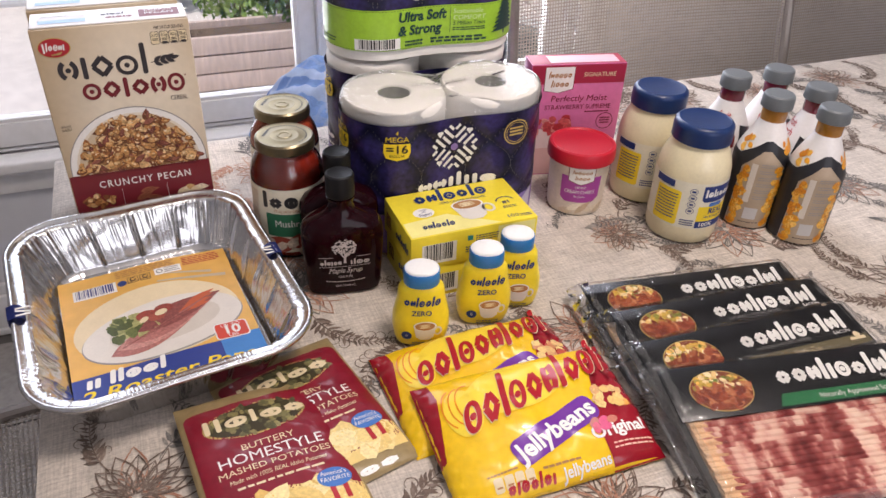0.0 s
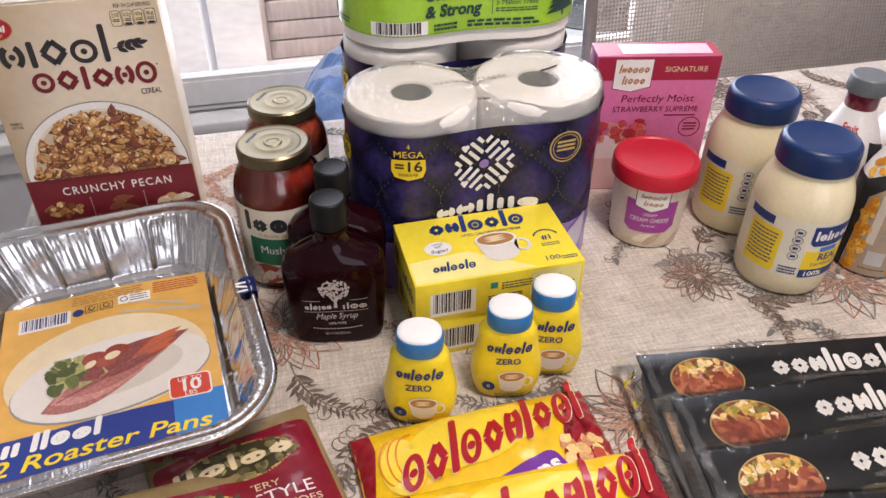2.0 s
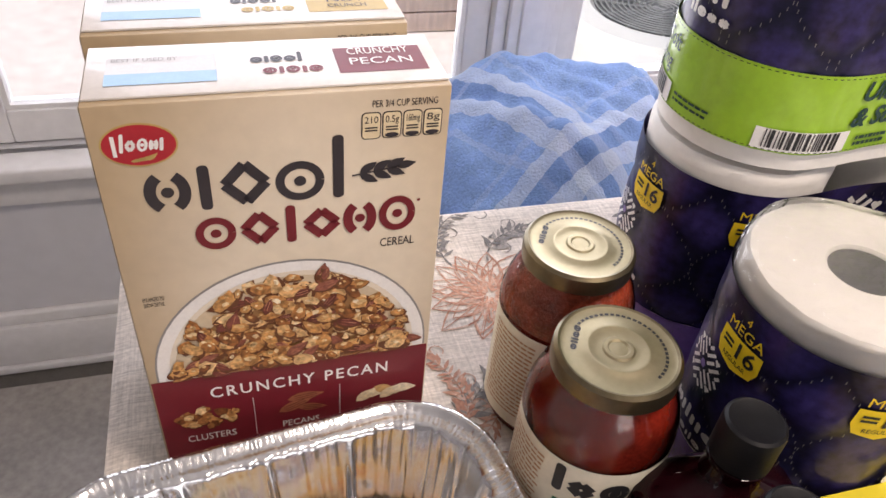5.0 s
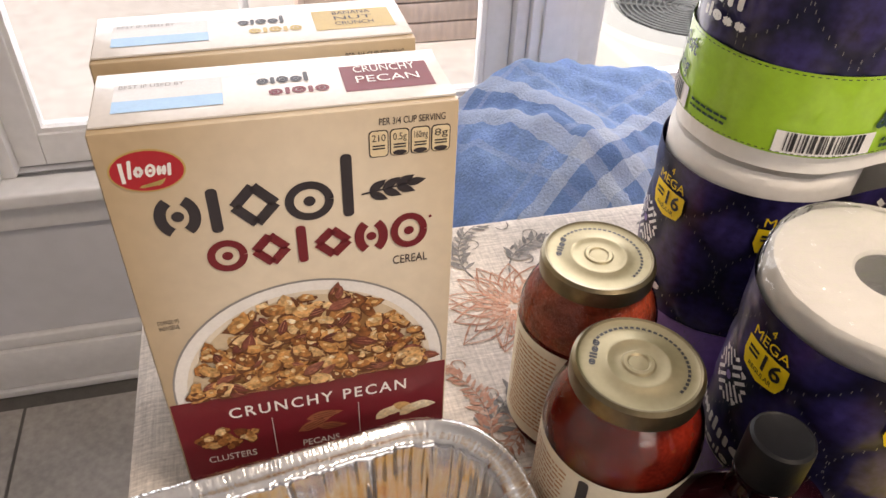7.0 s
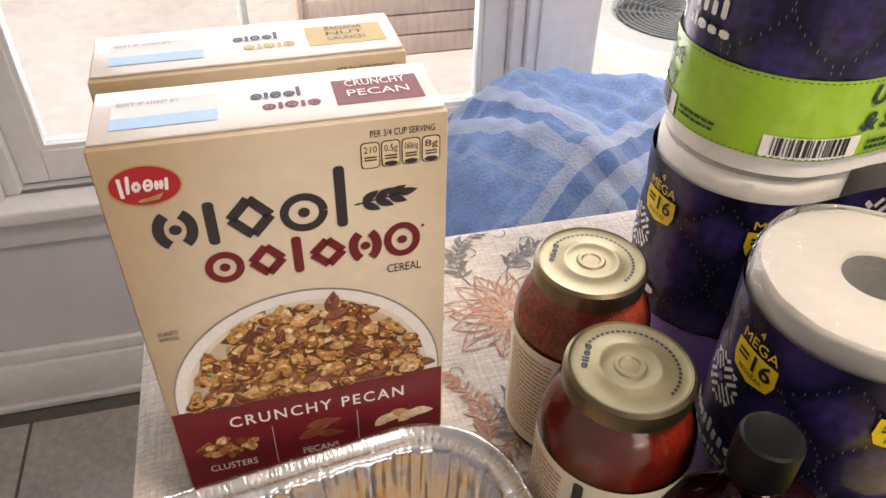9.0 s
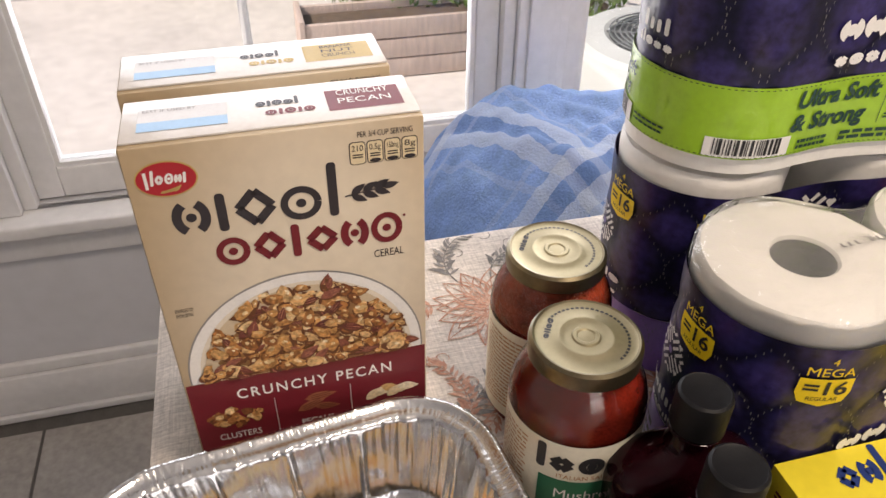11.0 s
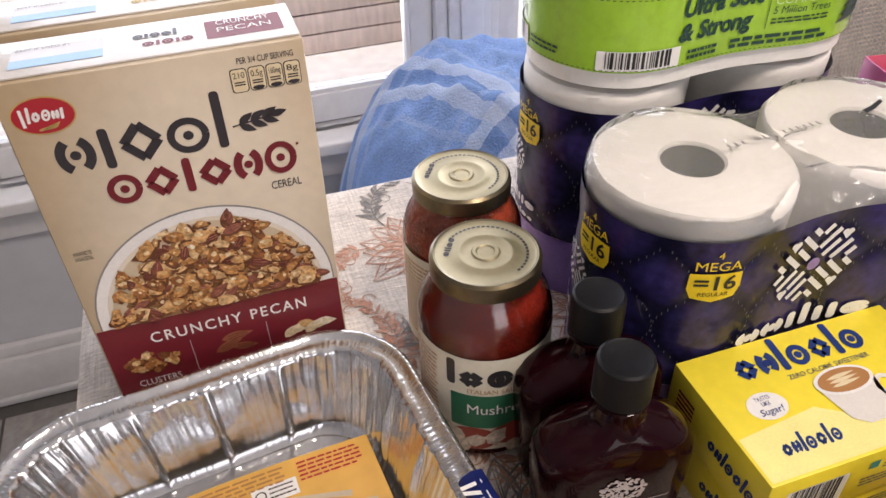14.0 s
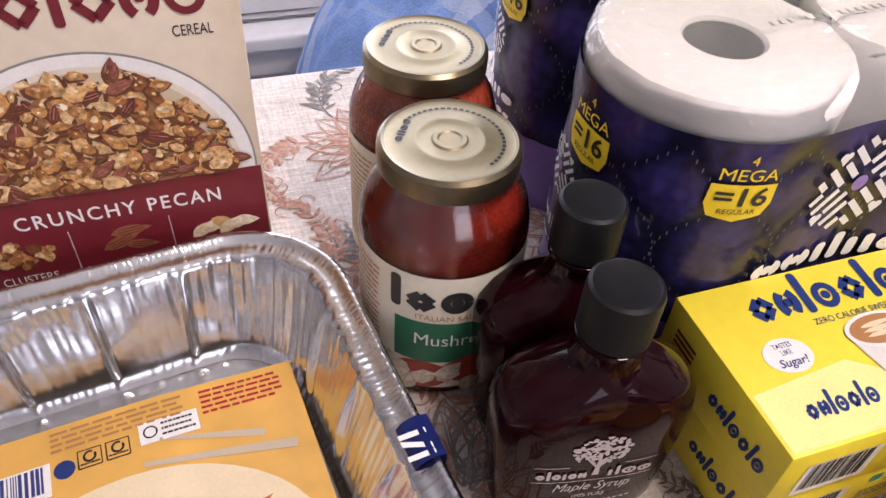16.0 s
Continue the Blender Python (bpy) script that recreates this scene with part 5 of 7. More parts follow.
def roll_pack(m, label, green, covered=False):
    t = thing("toilet_roll_pack", m, label, "toilet rolls", "packs of toilet rolls")
    for x in (-RR, RR):
        for z in (0.0, 0.101):
            prof = [(0.021, z + 0.001), (0.060, z + 0.001), (0.0645, z + 0.004), (0.0652, z + 0.010), (0.0660, z + 0.078), (0.0666, z + 0.090), (0.0662, z + 0.0960), (0.0636, z + 0.0996), (0.056, z + 0.1004), (0.0220, z + 0.1002), (0.0205, z + 0.0985), (0.0205, z + 0.005), (0.021, z + 0.001)]
            rb = revolve(prof, 96, x, 0, False, False)
            for v in rb.verts:
                if v.co.z > z + 0.07 and math.hypot(v.co.x - x, v.co.y) > 0.05:
                    v.co.z += 0.0012 * noise.noise((v.co.x * 60, v.co.y * 60, z * 9 + 2)) + 0.0006 * noise.noise((v.co.x * 170, v.co.y * 170, 5))
                    k = 1 - 0.012 * abs(noise.noise((v.co.x * 90, v.co.y * 90, v.co.z * 60)))
                    v.co.x, v.co.y = x + (v.co.x - x) * k, v.co.y * k
            r = part("roll", rb, ROLLW, t, "white quilted toilet roll")
            part("core", revolve([(0.0204, z + 0.004), (0.0204, z + 0.098), (0.0198, z + 0.098), (0.0198, z + 0.004)], 40, x, 0, False, False), ROLLIN, r, "grey cardboard core")
    if green:
        band("film_skirt", t, ROLLW, 0.001, 0.0165, 0.0)
        band("green_band", t, GREENW, 0.0145, 0.0690, 0.0030)
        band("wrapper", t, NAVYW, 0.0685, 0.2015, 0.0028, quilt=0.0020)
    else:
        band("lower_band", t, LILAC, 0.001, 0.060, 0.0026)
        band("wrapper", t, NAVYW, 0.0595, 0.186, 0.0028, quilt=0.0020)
    half = RR * 2 + math.pi * RR
    tops = []
    for f, z in ((1.002, 0.180), (1.005, 0.188), (1.003, 0.196), (0.982, 0.2035), (0.93, 0.2052), (0.6, 0.2054), (0.3, 0.2052), (0.02, 0.2050)):
        s = pack_surf(0.0010)
        pts = []
        for i in range(120):
            p = s(-half + 2 * half * i / 120, z, 0.0006 * noise.noise((i * 0.35, z * 60, 1)))
            dip = -0.006 * math.exp(-((p.x * f) / 0.012) ** 2) if f < 0.98 else 0
            cleft = 1 - 0.42 * min(1.0, max(0.0, (z - 0.180) / 0.020)) * max(0.0, math.cos(math.pi * min(1.0, abs(p.x) / RR) / 2)) ** 2
            pts.append((p.x * f, p.y * f * cleft, z + dip * abs(p.y) / RR + 0.0006 * noise.noise((p.x * f * 50, p.y * f * 50, 4))))
        tops.append(pts)
    if not green and not covered:
        part("clear_film", loft(tops, False, True), CLEAR, t, "crinkled clear plastic film")
    s = pack_surf(0.0037)
    # dotted quilting lines
    dash = []
    z0, z1 = (0.073, 0.198) if green else (0.008, 0.182)
    for k in range(10):
        xx = -0.27 + QX * k
        for j in range(int((z1 - z0) / 0.0042)):
            z = z0 + j * 0.0042
            for ph in (0, math.pi):
                x = xx + QX / 2 * math.sin(z / QZ * math.pi + ph)
                dash.append(rect(x - 0.00022, z, x + 0.00022, z + 0.0024))
    pr("stitch_print", t, ink("stitch", (0.17, 0.17, 0.16)), dash, s, 0.0)
    if not green:
        for cx, cz, sz in ((-0.008, 0.147, 1.38), (-0.185, 0.122, 0.8)):
            art = []
            gap = 0.0058 * sz
            for q in range(4):
                a = radians(45 + 90 * q)
                c, s_ = math.cos(a), math.sin(a)
                for k in range(-2, 3):
                    d0, d1 = abs(k) * gap + 0.0015 * sz + (0.004 * sz if k == 0 else 0), (0.0165 if k == 0 else 0.0215 - 0.0012 * abs(k)) * sz
                    o = k * gap
                    art += stroke([(cx + d0 * c - o * s_, cz + d0 * s_ + o * c), (cx + d1 * c - o * s_, cz + d1 * s_ + o * c)], 0.0028 * sz)
                # a small heart at the end of each arm
                for dx in (-0.0013, 0.0013):
                    art.append(disc(cx + 0.0205 * sz * c + dx * sz, cz + 0.0205 * sz * s_ + 0.001 * sz, 0.0017 * sz, n=12))
                art.append([(cx + 0.0205 * sz * c + dx * sz, cz + 0.0205 * sz * s_ + dz * sz) for dx, dz in ((-0.0028, 0.0006), (0, -0.0034), (0.0028, 0.0006))])
            pr("emblem", t, WHITE, art, s, 0.0004, 0.008)
            pr("emblem_heart", t, LILAC, [disc(cx, cz, 0.0036 * sz, n=16)], s, 0.0007)
            pr("brand_shape", t, WHITE, mark("ddiliio", cx - 0.036 * sz, cz - 0.057 * (sz if sz < 1 else 1), 0.0145 * sz, 0.080 * sz, 0, 0.3), s, 0.0004, 0.008)
            pr("brand_shape", t, WHITE, mark("nonilon", cx - 0.020 * sz, cz - 0.071 * (sz if sz < 1 else 1), 0.008 * sz, 0.062 * sz, 0, 0.28), s, 0.0004, 0.008)
        for cx in (-0.084, -0.165):
            sh = [(cx - 0.0155, 0.163), (cx - 0.016, 0.151), (cx - 0.013, 0.1435), (cx, 0.140), (cx + 0.013, 0.1435), (cx + 0.016, 0.151), (cx + 0.0155, 0.163)]
            pr("count_badge", t, YELLOW_INK, [sh], s, 0.0004, 0.008)
            pr("count_word", t, BLACK, lettering("=16", 0.0155, cx, 0.1505, width=0.025, bold=0.02), s, 0.0008, 0.008)
            pr("count_word", t, BLACK, lettering("REGULAR", 0.0046, cx, 0.1452, width=0.018), s, 0.0008)
            pr("count_word", t, YELLOW_INK, lettering("MEGA", 0.0100, cx, 0.1655, width=0.027), s, 0.0006, 0.008)
            pr("count_word", t, YELLOW_INK, lettering("4", 0.0072, cx, 0.1750), s, 0.0006)
        pr("seal", t, GOLD_INK, ring(0.075, 0.158, 0.0165, 0.0165, 0.0016) + ring(0.075, 0.158, 0.0135, 0.0135, 0.0008), s, 0.0004, 0.008)
        pr("seal_print", t, GOLD_INK, [rect(0.0655, 0.1535 + 0.0045 * k, 0.0845, 0.1560 + 0.0045 * k) for k in range(3)], s, 0.0004)
        pr("side_print", t, CHARCOAL, lines(-0.245, 0.040, 0.06, 3, 0.010, 0.005, 3), s, 0.0004, 0.01)
        pr("panel", t, ink("swoosh", (0.55, 0.50, 0.62)), [leaf(0.085, 0.012, 0.060, 0.030, 60, 8)], s, 0.0004, 0.008)
        f = flat_surf((0, 0, 0.2056), (1, 0, 0), (0, 1, 0))
        stamp = []
        for k in range(14):
            if k not in (3, 7):
                stamp += [rect(-0.043 + 0.0056 * k, -0.004 + 0.0004 * k, -0.0412 + 0.0056 * k, 0.0002 + 0.0004 * k), rect(-0.043 + 0.0056 * k, -0.004 + 0.0004 * k, -0.0396 + 0.0056 * k, -0.0032 + 0.0004 * k)]
        pr("stamp", t, GREY_INK, stamp, f, 0.0008)
        pr("smear", t, BLACK, stroke([(RR + 0.004, 0.005), (RR + 0.014, 0.008), (RR + 0.026, 0.014)], 0.0045, 0.003), f, 0.0006)
    else:
        G = ink("deep_green", (0.01, 0.05, 0.04))
        pr("slogan", t, G, lettering("Ultra Soft\n& Strong", 0.0180, -0.054, 0.0520, align="LEFT", width=0.070, slant=0.15, bold=0.035), s, 0.0004, 0.008)
        pr("rule", t, G, [rect(0.021, 0.031, 0.0216, 0.066)], s, 0.0004)
        pr("claim", t, ink("pale_green", (0.55, 0.70, 0.35)), lettering("Sustainable\nCOMFORT", 0.0088, 0.025, 0.0575, align="LEFT", width=0.046, slant=0.1), s, 0.0004, 0.008)
        pr("claim", t, G, lettering("5 Million Trees", 0.0082, 0.025, 0.0415, align="LEFT", width=0.046, slant=0.1), s, 0.0004, 0.008)
        pr("small_print", t, G, lines(0.025, 0.0370, 0.046, 2, 0.0028, 0.0013, 3) + lines(-0.044, 0.0235, 0.028, 2, 0.0045, 0.0026, 8) + lines(-0.006, 0.0237, 0.080, 2, 0.0045, 0.0028, 9), s, 0.0004, 0.008)
        for x0 in (-0.111, -0.235):
            pr("barcode_panel", t, WHITE, [rect(x0, 0.0160, x0 + 0.060, 0.0310)], s, 0.0004, 0.008)
            pr("barcode", t, BLACK, bars(x0 + 0.006, 0.0180, x0 + 0.055, 0.0306), s, 0.0008, 0.008)
        fir = [rect(0.1035, 0.022, 0.1065, 0.032)]
        for k in range(9):
            z, w = 0.027 + 0.0060 * k, 0.024 * (1 - k / 11)
            fir.append([(0.105 - w, z), (0.105 + w, z + 0.001), (0.105, z + 0.014)])
        pr("tree_picture", t, ink("fir", (0.012, 0.05, 0.04)), fir, s, 0.0006, 0.006)
        edge = [rect(-0.3 + 0.004 * k, z, -0.298 + 0.004 * k, z + 0.0006) for k in range(150) for z in (0.0160, 0.0672)]
        pr("stitch_print", t, BLACK, edge, s, 0.0004)
        pr("brand_shape", t, WHITE, mark("ddiliio", -0.037, 0.096, 0.024, 0.110, 0, 0.3), s, 0.0004, 0.008)
        pr("brand_shape", t, WHITE, mark("nonilonn", -0.034, 0.078, 0.013, 0.090, 0, 0.28), s, 0.0004, 0.008)
        pr("brand_shape", t, WHITE, mark("liil", -0.178, 0.092, 0.012, 0.030, 0, 0.3) + mark("ilonn", -0.180, 0.0805, 0.009, 0.036, 0, 0.28), s, 0.0004, 0.008)
        pr("slogan", t, G, lettering("Ultra Soft\n& Strong", 0.0150, -0.232, 0.052, align="LEFT", width=0.055, slant=0.15, bold=0.015), s, 0.0004, 0.008)
        pr("small_print", t, G, lines(-0.170, 0.026, 0.03, 2, 0.004, 0.0018, 5), s, 0.0004, 0.008)
    return t


roll_pack(pose(0.5125, -0.343, TH), "pack of white toilet rolls in dark navy and lilac film", False)
roll_pack(pose(0.533, -0.186, TH), "pack of toilet rolls in dark navy film behind another pack", False, True)
roll_pack(pose(0.534, -0.188, TH + 0.2062), "pack of toilet rolls with a bright green band, stacked on another", True)


# sweetener cartons
YCART = mat("carton_yellow", (0.87, 0.71, 0.045), 0.42, var=0.05, scale=14, bump=0.03, bscale=120)
PALEY = ink("pale_yellow", (0.87, 0.80, 0.30))


def coffee_cup(t, s, x, y, k, h=0.0008, step=0.0):
    pr("cup_picture", t, ink("cup", (0.72, 0.69, 0.64)), [[(x - 0.011 * k, y + 0.008 * k), (x - 0.0085 * k, y - 0.006 * k), (x - 0.004 * k, y - 0.0095 * k), (x + 0.004 * k, y - 0.0095 * k), (x + 0.0085 * k, y - 0.006 * k), (x + 0.011 * k, y + 0.008 * k)]] + ring(x + 0.0125 * k, y + 0.001 * k, 0.0035 * k, 0.0045 * k, 0.0018 * k), s, h, step)
    pr("cup_picture", t, WHITE, [disc(x, y + 0.008 * k, 0.0112 * k, 0.0058 * k)], s, h + 0.0002, step)
    pr("coffee_picture", t, COFFEE, [disc(x, y + 0.008 * k, 0.0098 * k, 0.0048 * k)], s, h + 0.0004, step)
    pr("foam_picture", t, CREAM_INK, [leaf(x - 0.006 * k, y + (0.0062 + 0.0016 * q) * k, 0.012 * k, 0.0016 * k, 4, 5) for q in range(3)], s, h + 0.0006, step)


def sweetener_box(m, label, lower):
    w, d, h = 0.165, 0.100, 0.0462
    t = thing("sweetener_box", m, label, "sweetener box", "sweetener boxes")
    part("carton", box(-w / 2, w / 2, -d / 2, d / 2, 0, h, 0.0009, 2), YCART, t)
    top = flat_surf((-w / 2, -d / 2, h), (1, 0, 0), (0, 1, 0))
    front = flat_surf((-w / 2, -d / 2, 0), (1, 0, 0), (0, 0, 1))
    left = flat_surf((-w / 2, d / 2, 0), (0, -1, 0), (0, 0, 1))
    if not lower:
        pr("pale_panel", t, PALEY, [[(0.002, 0.002), (0.118, 0.002), (0.060, 0.040), (0.002, 0.034)]], top, 0.0002)
        pr("brand_shape", t, NAVY_INK, mark("ndlonlo", 0.030, 0.070, 0.028, 0.100, 6, 0.17), top, 0.0004)
        pr("product_line", t, NAVY_INK, lettering("ZERO CALORIE SWEETENER", 0.0055, 0.092, 0.0625, width=0.062), top, 0.0004)
        coffee_cup(t, top, 0.092, 0.036, 1.9)
        pr("badge", t, WHITE, [disc(0.034, 0.050, 0.0135, 0.0105)], top, 0.0004)
        pr("badge_word", t, NAVY_INK, lettering("TASTES\nLIKE", 0.0042, 0.034, 0.0545, width=0.011), top, 0.0006)
        pr("badge_word", t, NAVY_INK, lettering("Sugar!", 0.0068, 0.034, 0.0435, width=0.017, slant=0.25, bold=0.01), top, 0.0006)
        pr("brand_shape", t, NAVY_INK, mark("ndlonlo", 0.020, 0.014, 0.014, 0.042, 10, 0.15), top, 0.0004)
        pr("count_word", t, NAVY_INK, lettering("100", 0.0095, 0.136, 0.008, width=0.014), top, 0.0004)
        pr("small_print", t, NAVY_INK, lines(0.145, 0.010, 0.016, 2, 0.003, 0.0014, 5), top, 0.0004)
        pr("award", t, NAVY_INK, lettering("#1", 0.010, 0.142, 0.040, bold=0.02), top, 0.0004)
        pr("award_print", t, NAVY_INK, stroke(arc(0.142, 0.043, 0.013, 0.012, 20, 160), 0.0018) + lines(0.133, 0.033, 0.018, 2, 0.003, 0.0012, 3), top, 0.0004)
    pr("barcode_panel", t, WHITE, [rect(0.014, 0.006, 0.058, 0.034)], front, 0.0004)
    pr("barcode", t, BLACK, bars(0.017, 0.010, 0.055, 0.0335), front, 0.0006)
    pr("side_mark", t, ink("teal", (0.03, 0.30, 0.30)), [rect(0.072, 0.030, 0.079, 0.037)], front, 0.0004)
    pr("small_print", t, NAVY_INK, lines(0.083, 0.034, 0.030, 3, 0.0032, 0.0013, 3) + lines(0.070, 0.020, 0.034, 3, 0.0032, 0.0013, 4), front, 0.0004)
    pr("panel", t, PALEY, [rect(0.112, 0.003, 0.162, 0.043)], front, 0.0003)
    pr("panel_word", t, NAVY_INK, lettering("Sweet", 0.0085, 0.116, 0.031, align="LEFT", width=0.026), front, 0.0005)
    pr("small_print", t, NAVY_INK, lines(0.116, 0.024, 0.040, 4, 0.0045, 0.0016, 5), front, 0.0005)
    pr("brand_shape", t, NAVY_INK, mark("ndlonlo", 0.045, 0.016, 0.015, 0.046, 8, 0.16), left, 0.0004)
    pr("origin_badge", t, MAROON, [rect(0.010, 0.014 + 0.004 * k, 0.028, 0.0162 + 0.004 * k) for k in range(5)], left, 0.0004)
    return t


sweetener_box(pose(0.497, -0.461, TH, 0, 0, 1.5), "yellow sweetener carton under an identical one", True)
sweetener_box(pose(0.493, -0.463, TH + 0.0464, 0, 0, 0.5), "yellow sweetener carton with a coffee cup, stacked on another", False)

YBOT = mat("bottle_yellow", (0.87, 0.68, 0.025), 0.30, var=0.05, scale=20, coat=0.3)
CAPB = mat("cap_blue", (0.02, 0.20, 0.52), 0.32, var=0.06, scale=40)
CAPW = mat("cap_white", (0.82, 0.82, 0.80), 0.35, var=0.03)


def drops_bottle(m):
    t = thing("sweetener_bottle", m, "small yellow squeeze bottle with a blue and white cap", "sweetener bottle", "liquid sweetener bottles")
    rows = ((0.024, 0.013, 0.0, 2.6), (0.0275, 0.0165, 0.003, 2.6), (0.0305, 0.0185, 0.012, 2.5), (0.0325, 0.0195, 0.026, 2.4), (0.0318, 0.0192, 0.040, 2.4), (0.0290, 0.0182, 0.053, 2.3), (0.0268, 0.0175, 0.062, 2.2), (0.0262, 0.0172, 0.069, 2.2), (0.0250, 0.0168, 0.076, 2.1), (0.0215, 0.0160, 0.081, 2.0), (0.0180, 0.0150, 0.083, 2.0))
    part("bottle", loft([oval(a, b, z, 56, p) for a, b, z, p in rows]), YBOT, t)
    cap = ((0.0192, 0.0165, 0.0822, 2.2), (0.0200, 0.0172, 0.0835, 2.2), (0.0200, 0.0172, 0.0965, 2.2), (0.0194, 0.0167, 0.0990, 2.2))
    part("cap", loft([oval(a, b, z, 48, p) for a, b, z, p in cap]), CAPB, t, "blue plastic flip cap")
    lid = ((0.0188, 0.0161, 0.0988, 2.2), (0.0186, 0.0159, 0.1003, 2.2), (0.0172, 0.0146, 0.1017, 2.2), (0.0140, 0.0117, 0.1023, 2.2))
    part("cap_top", loft([oval(a, b, z, 48, p) for a, b, z, p in lid]), CAPW, t, "white cap top")

    def s(x, y, h):
        i = max(k for k, r in enumerate(rows) if r[2] <= y + 1e-9)
        r0, r1 = rows[i], rows[min(i + 1, len(rows) - 1)]
        f = 0 if r1[2] == r0[2] else (y - r0[2]) / (r1[2] - r0[2])
        a, b, p = (r0[j] + (r1[j] - r0[j]) * f for j in (0, 1, 3))
        return Vector((x, -(b + 0.0006 + h) * max(0.02, 1 - min(0.999, abs(x) / (a + 0.001)) ** p) ** (1 / p), y))
    pr("brand_shape", t, NAVY_INK, mark("ndlonlo", -0.0205, 0.059, 0.013, 0.041, 8, 0.17), s, 0.0, 0.004)
    pr("product_word", t, NAVY_INK, lettering("ZERO", 0.0092, 0, 0.0475, width=0.0225, bold=0.02), s, 0.0003, 0.004)
    coffee_cup(t, s, 0.004, 0.024, 1.15, 0.0004, 0.004)
    pr("badge", t, NAVY_INK, [disc(-0.0165, 0.019, 0.0058)], s, 0.0004, 0.004)
    pr("badge_word", t, WHITE, lettering("0", 0.0055, -0.0165, 0.0175), s, 0.0008)
    pr("small_print", t, NAVY_INK, lines(-0.010, 0.0075, 0.026, 2, 0.003, 0.0013, 3), s, 0.0003, 0.004)
    return t


one = drops_bottle(pose(0.401, -0.577, TH, 0, 0, -17))
copy_thing(one, pose(0.484, -0.565, TH, 0, 0, -14))
copy_thing(one, pose(0.531, -0.548, TH, 0, 0, -18))


# soft bags
def bag_height(w, d, thick, seed, lump=1.0, frill=0.0):
    def at(x, y):
        u, v = min(1, abs(x) / (w / 2)), min(1, abs(y) / (d / 2))
        body = (max(0.0, 1 - u ** 3.2) * max(0.0, 1 - v ** 3.0)) ** 0.55
        z = 0.0016 + thick * body * (1 + 0.10 * lump * noise.noise((x * 28, y * 28, seed)))
        z += 0.0013 * lump * noise.noise((x * 50, y * 55, seed + 3)) * (0.4 + body)
        z += 0.0030 * abs(noise.noise((x * 18 + y * 26, y * 8, seed + 9))) * body * lump
        if frill and u > 0.90:
            z += frill * math.sin(y * 420 + seed) * 0.0009
        return max(z, 0.0012)
    return at


def soft_bag(t, w, d, height, ml, nx=120, ny=90):
    bm = bmesh.new()
    top, low = [], []
    for j in range(ny + 1):
        top.append([])
        low.append([])
        for i in range(nx + 1):
            x, y = -w / 2 + w * i / nx, -d / 2 + d * j / ny
            z = height(x, y)
            edge = i in (0, nx) or j in (0, ny)
            v = bm.verts.new((x, y, z))
            top[-1].append(v)
            low[-1].append(v if edge else bm.verts.new((x, y, min(z - 0.0008, 0.0004))))
    for j in range(ny):
        for i in range(nx):
            bm.faces.new((top[j][i], top[j][i + 1], top[j + 1][i + 1], top[j + 1][i]))
            bm.faces.new((low[j + 1][i], low[j + 1][i + 1], low[j][i + 1], low[j][i]))
    part("bag", bm, ml, t, sharp=70)


CANDY = mat("candy_bag_film", (0.86, 0.54, 0.006), 0.26, var=0.10, scale=14, bump=0.25, bscale=40, coat=0.3)
BAGRED = mat("candy_bag_red", (0.30, 0.008, 0.018), 0.24, var=0.10, scale=20, bump=0.2, bscale=45, coat=0.5)


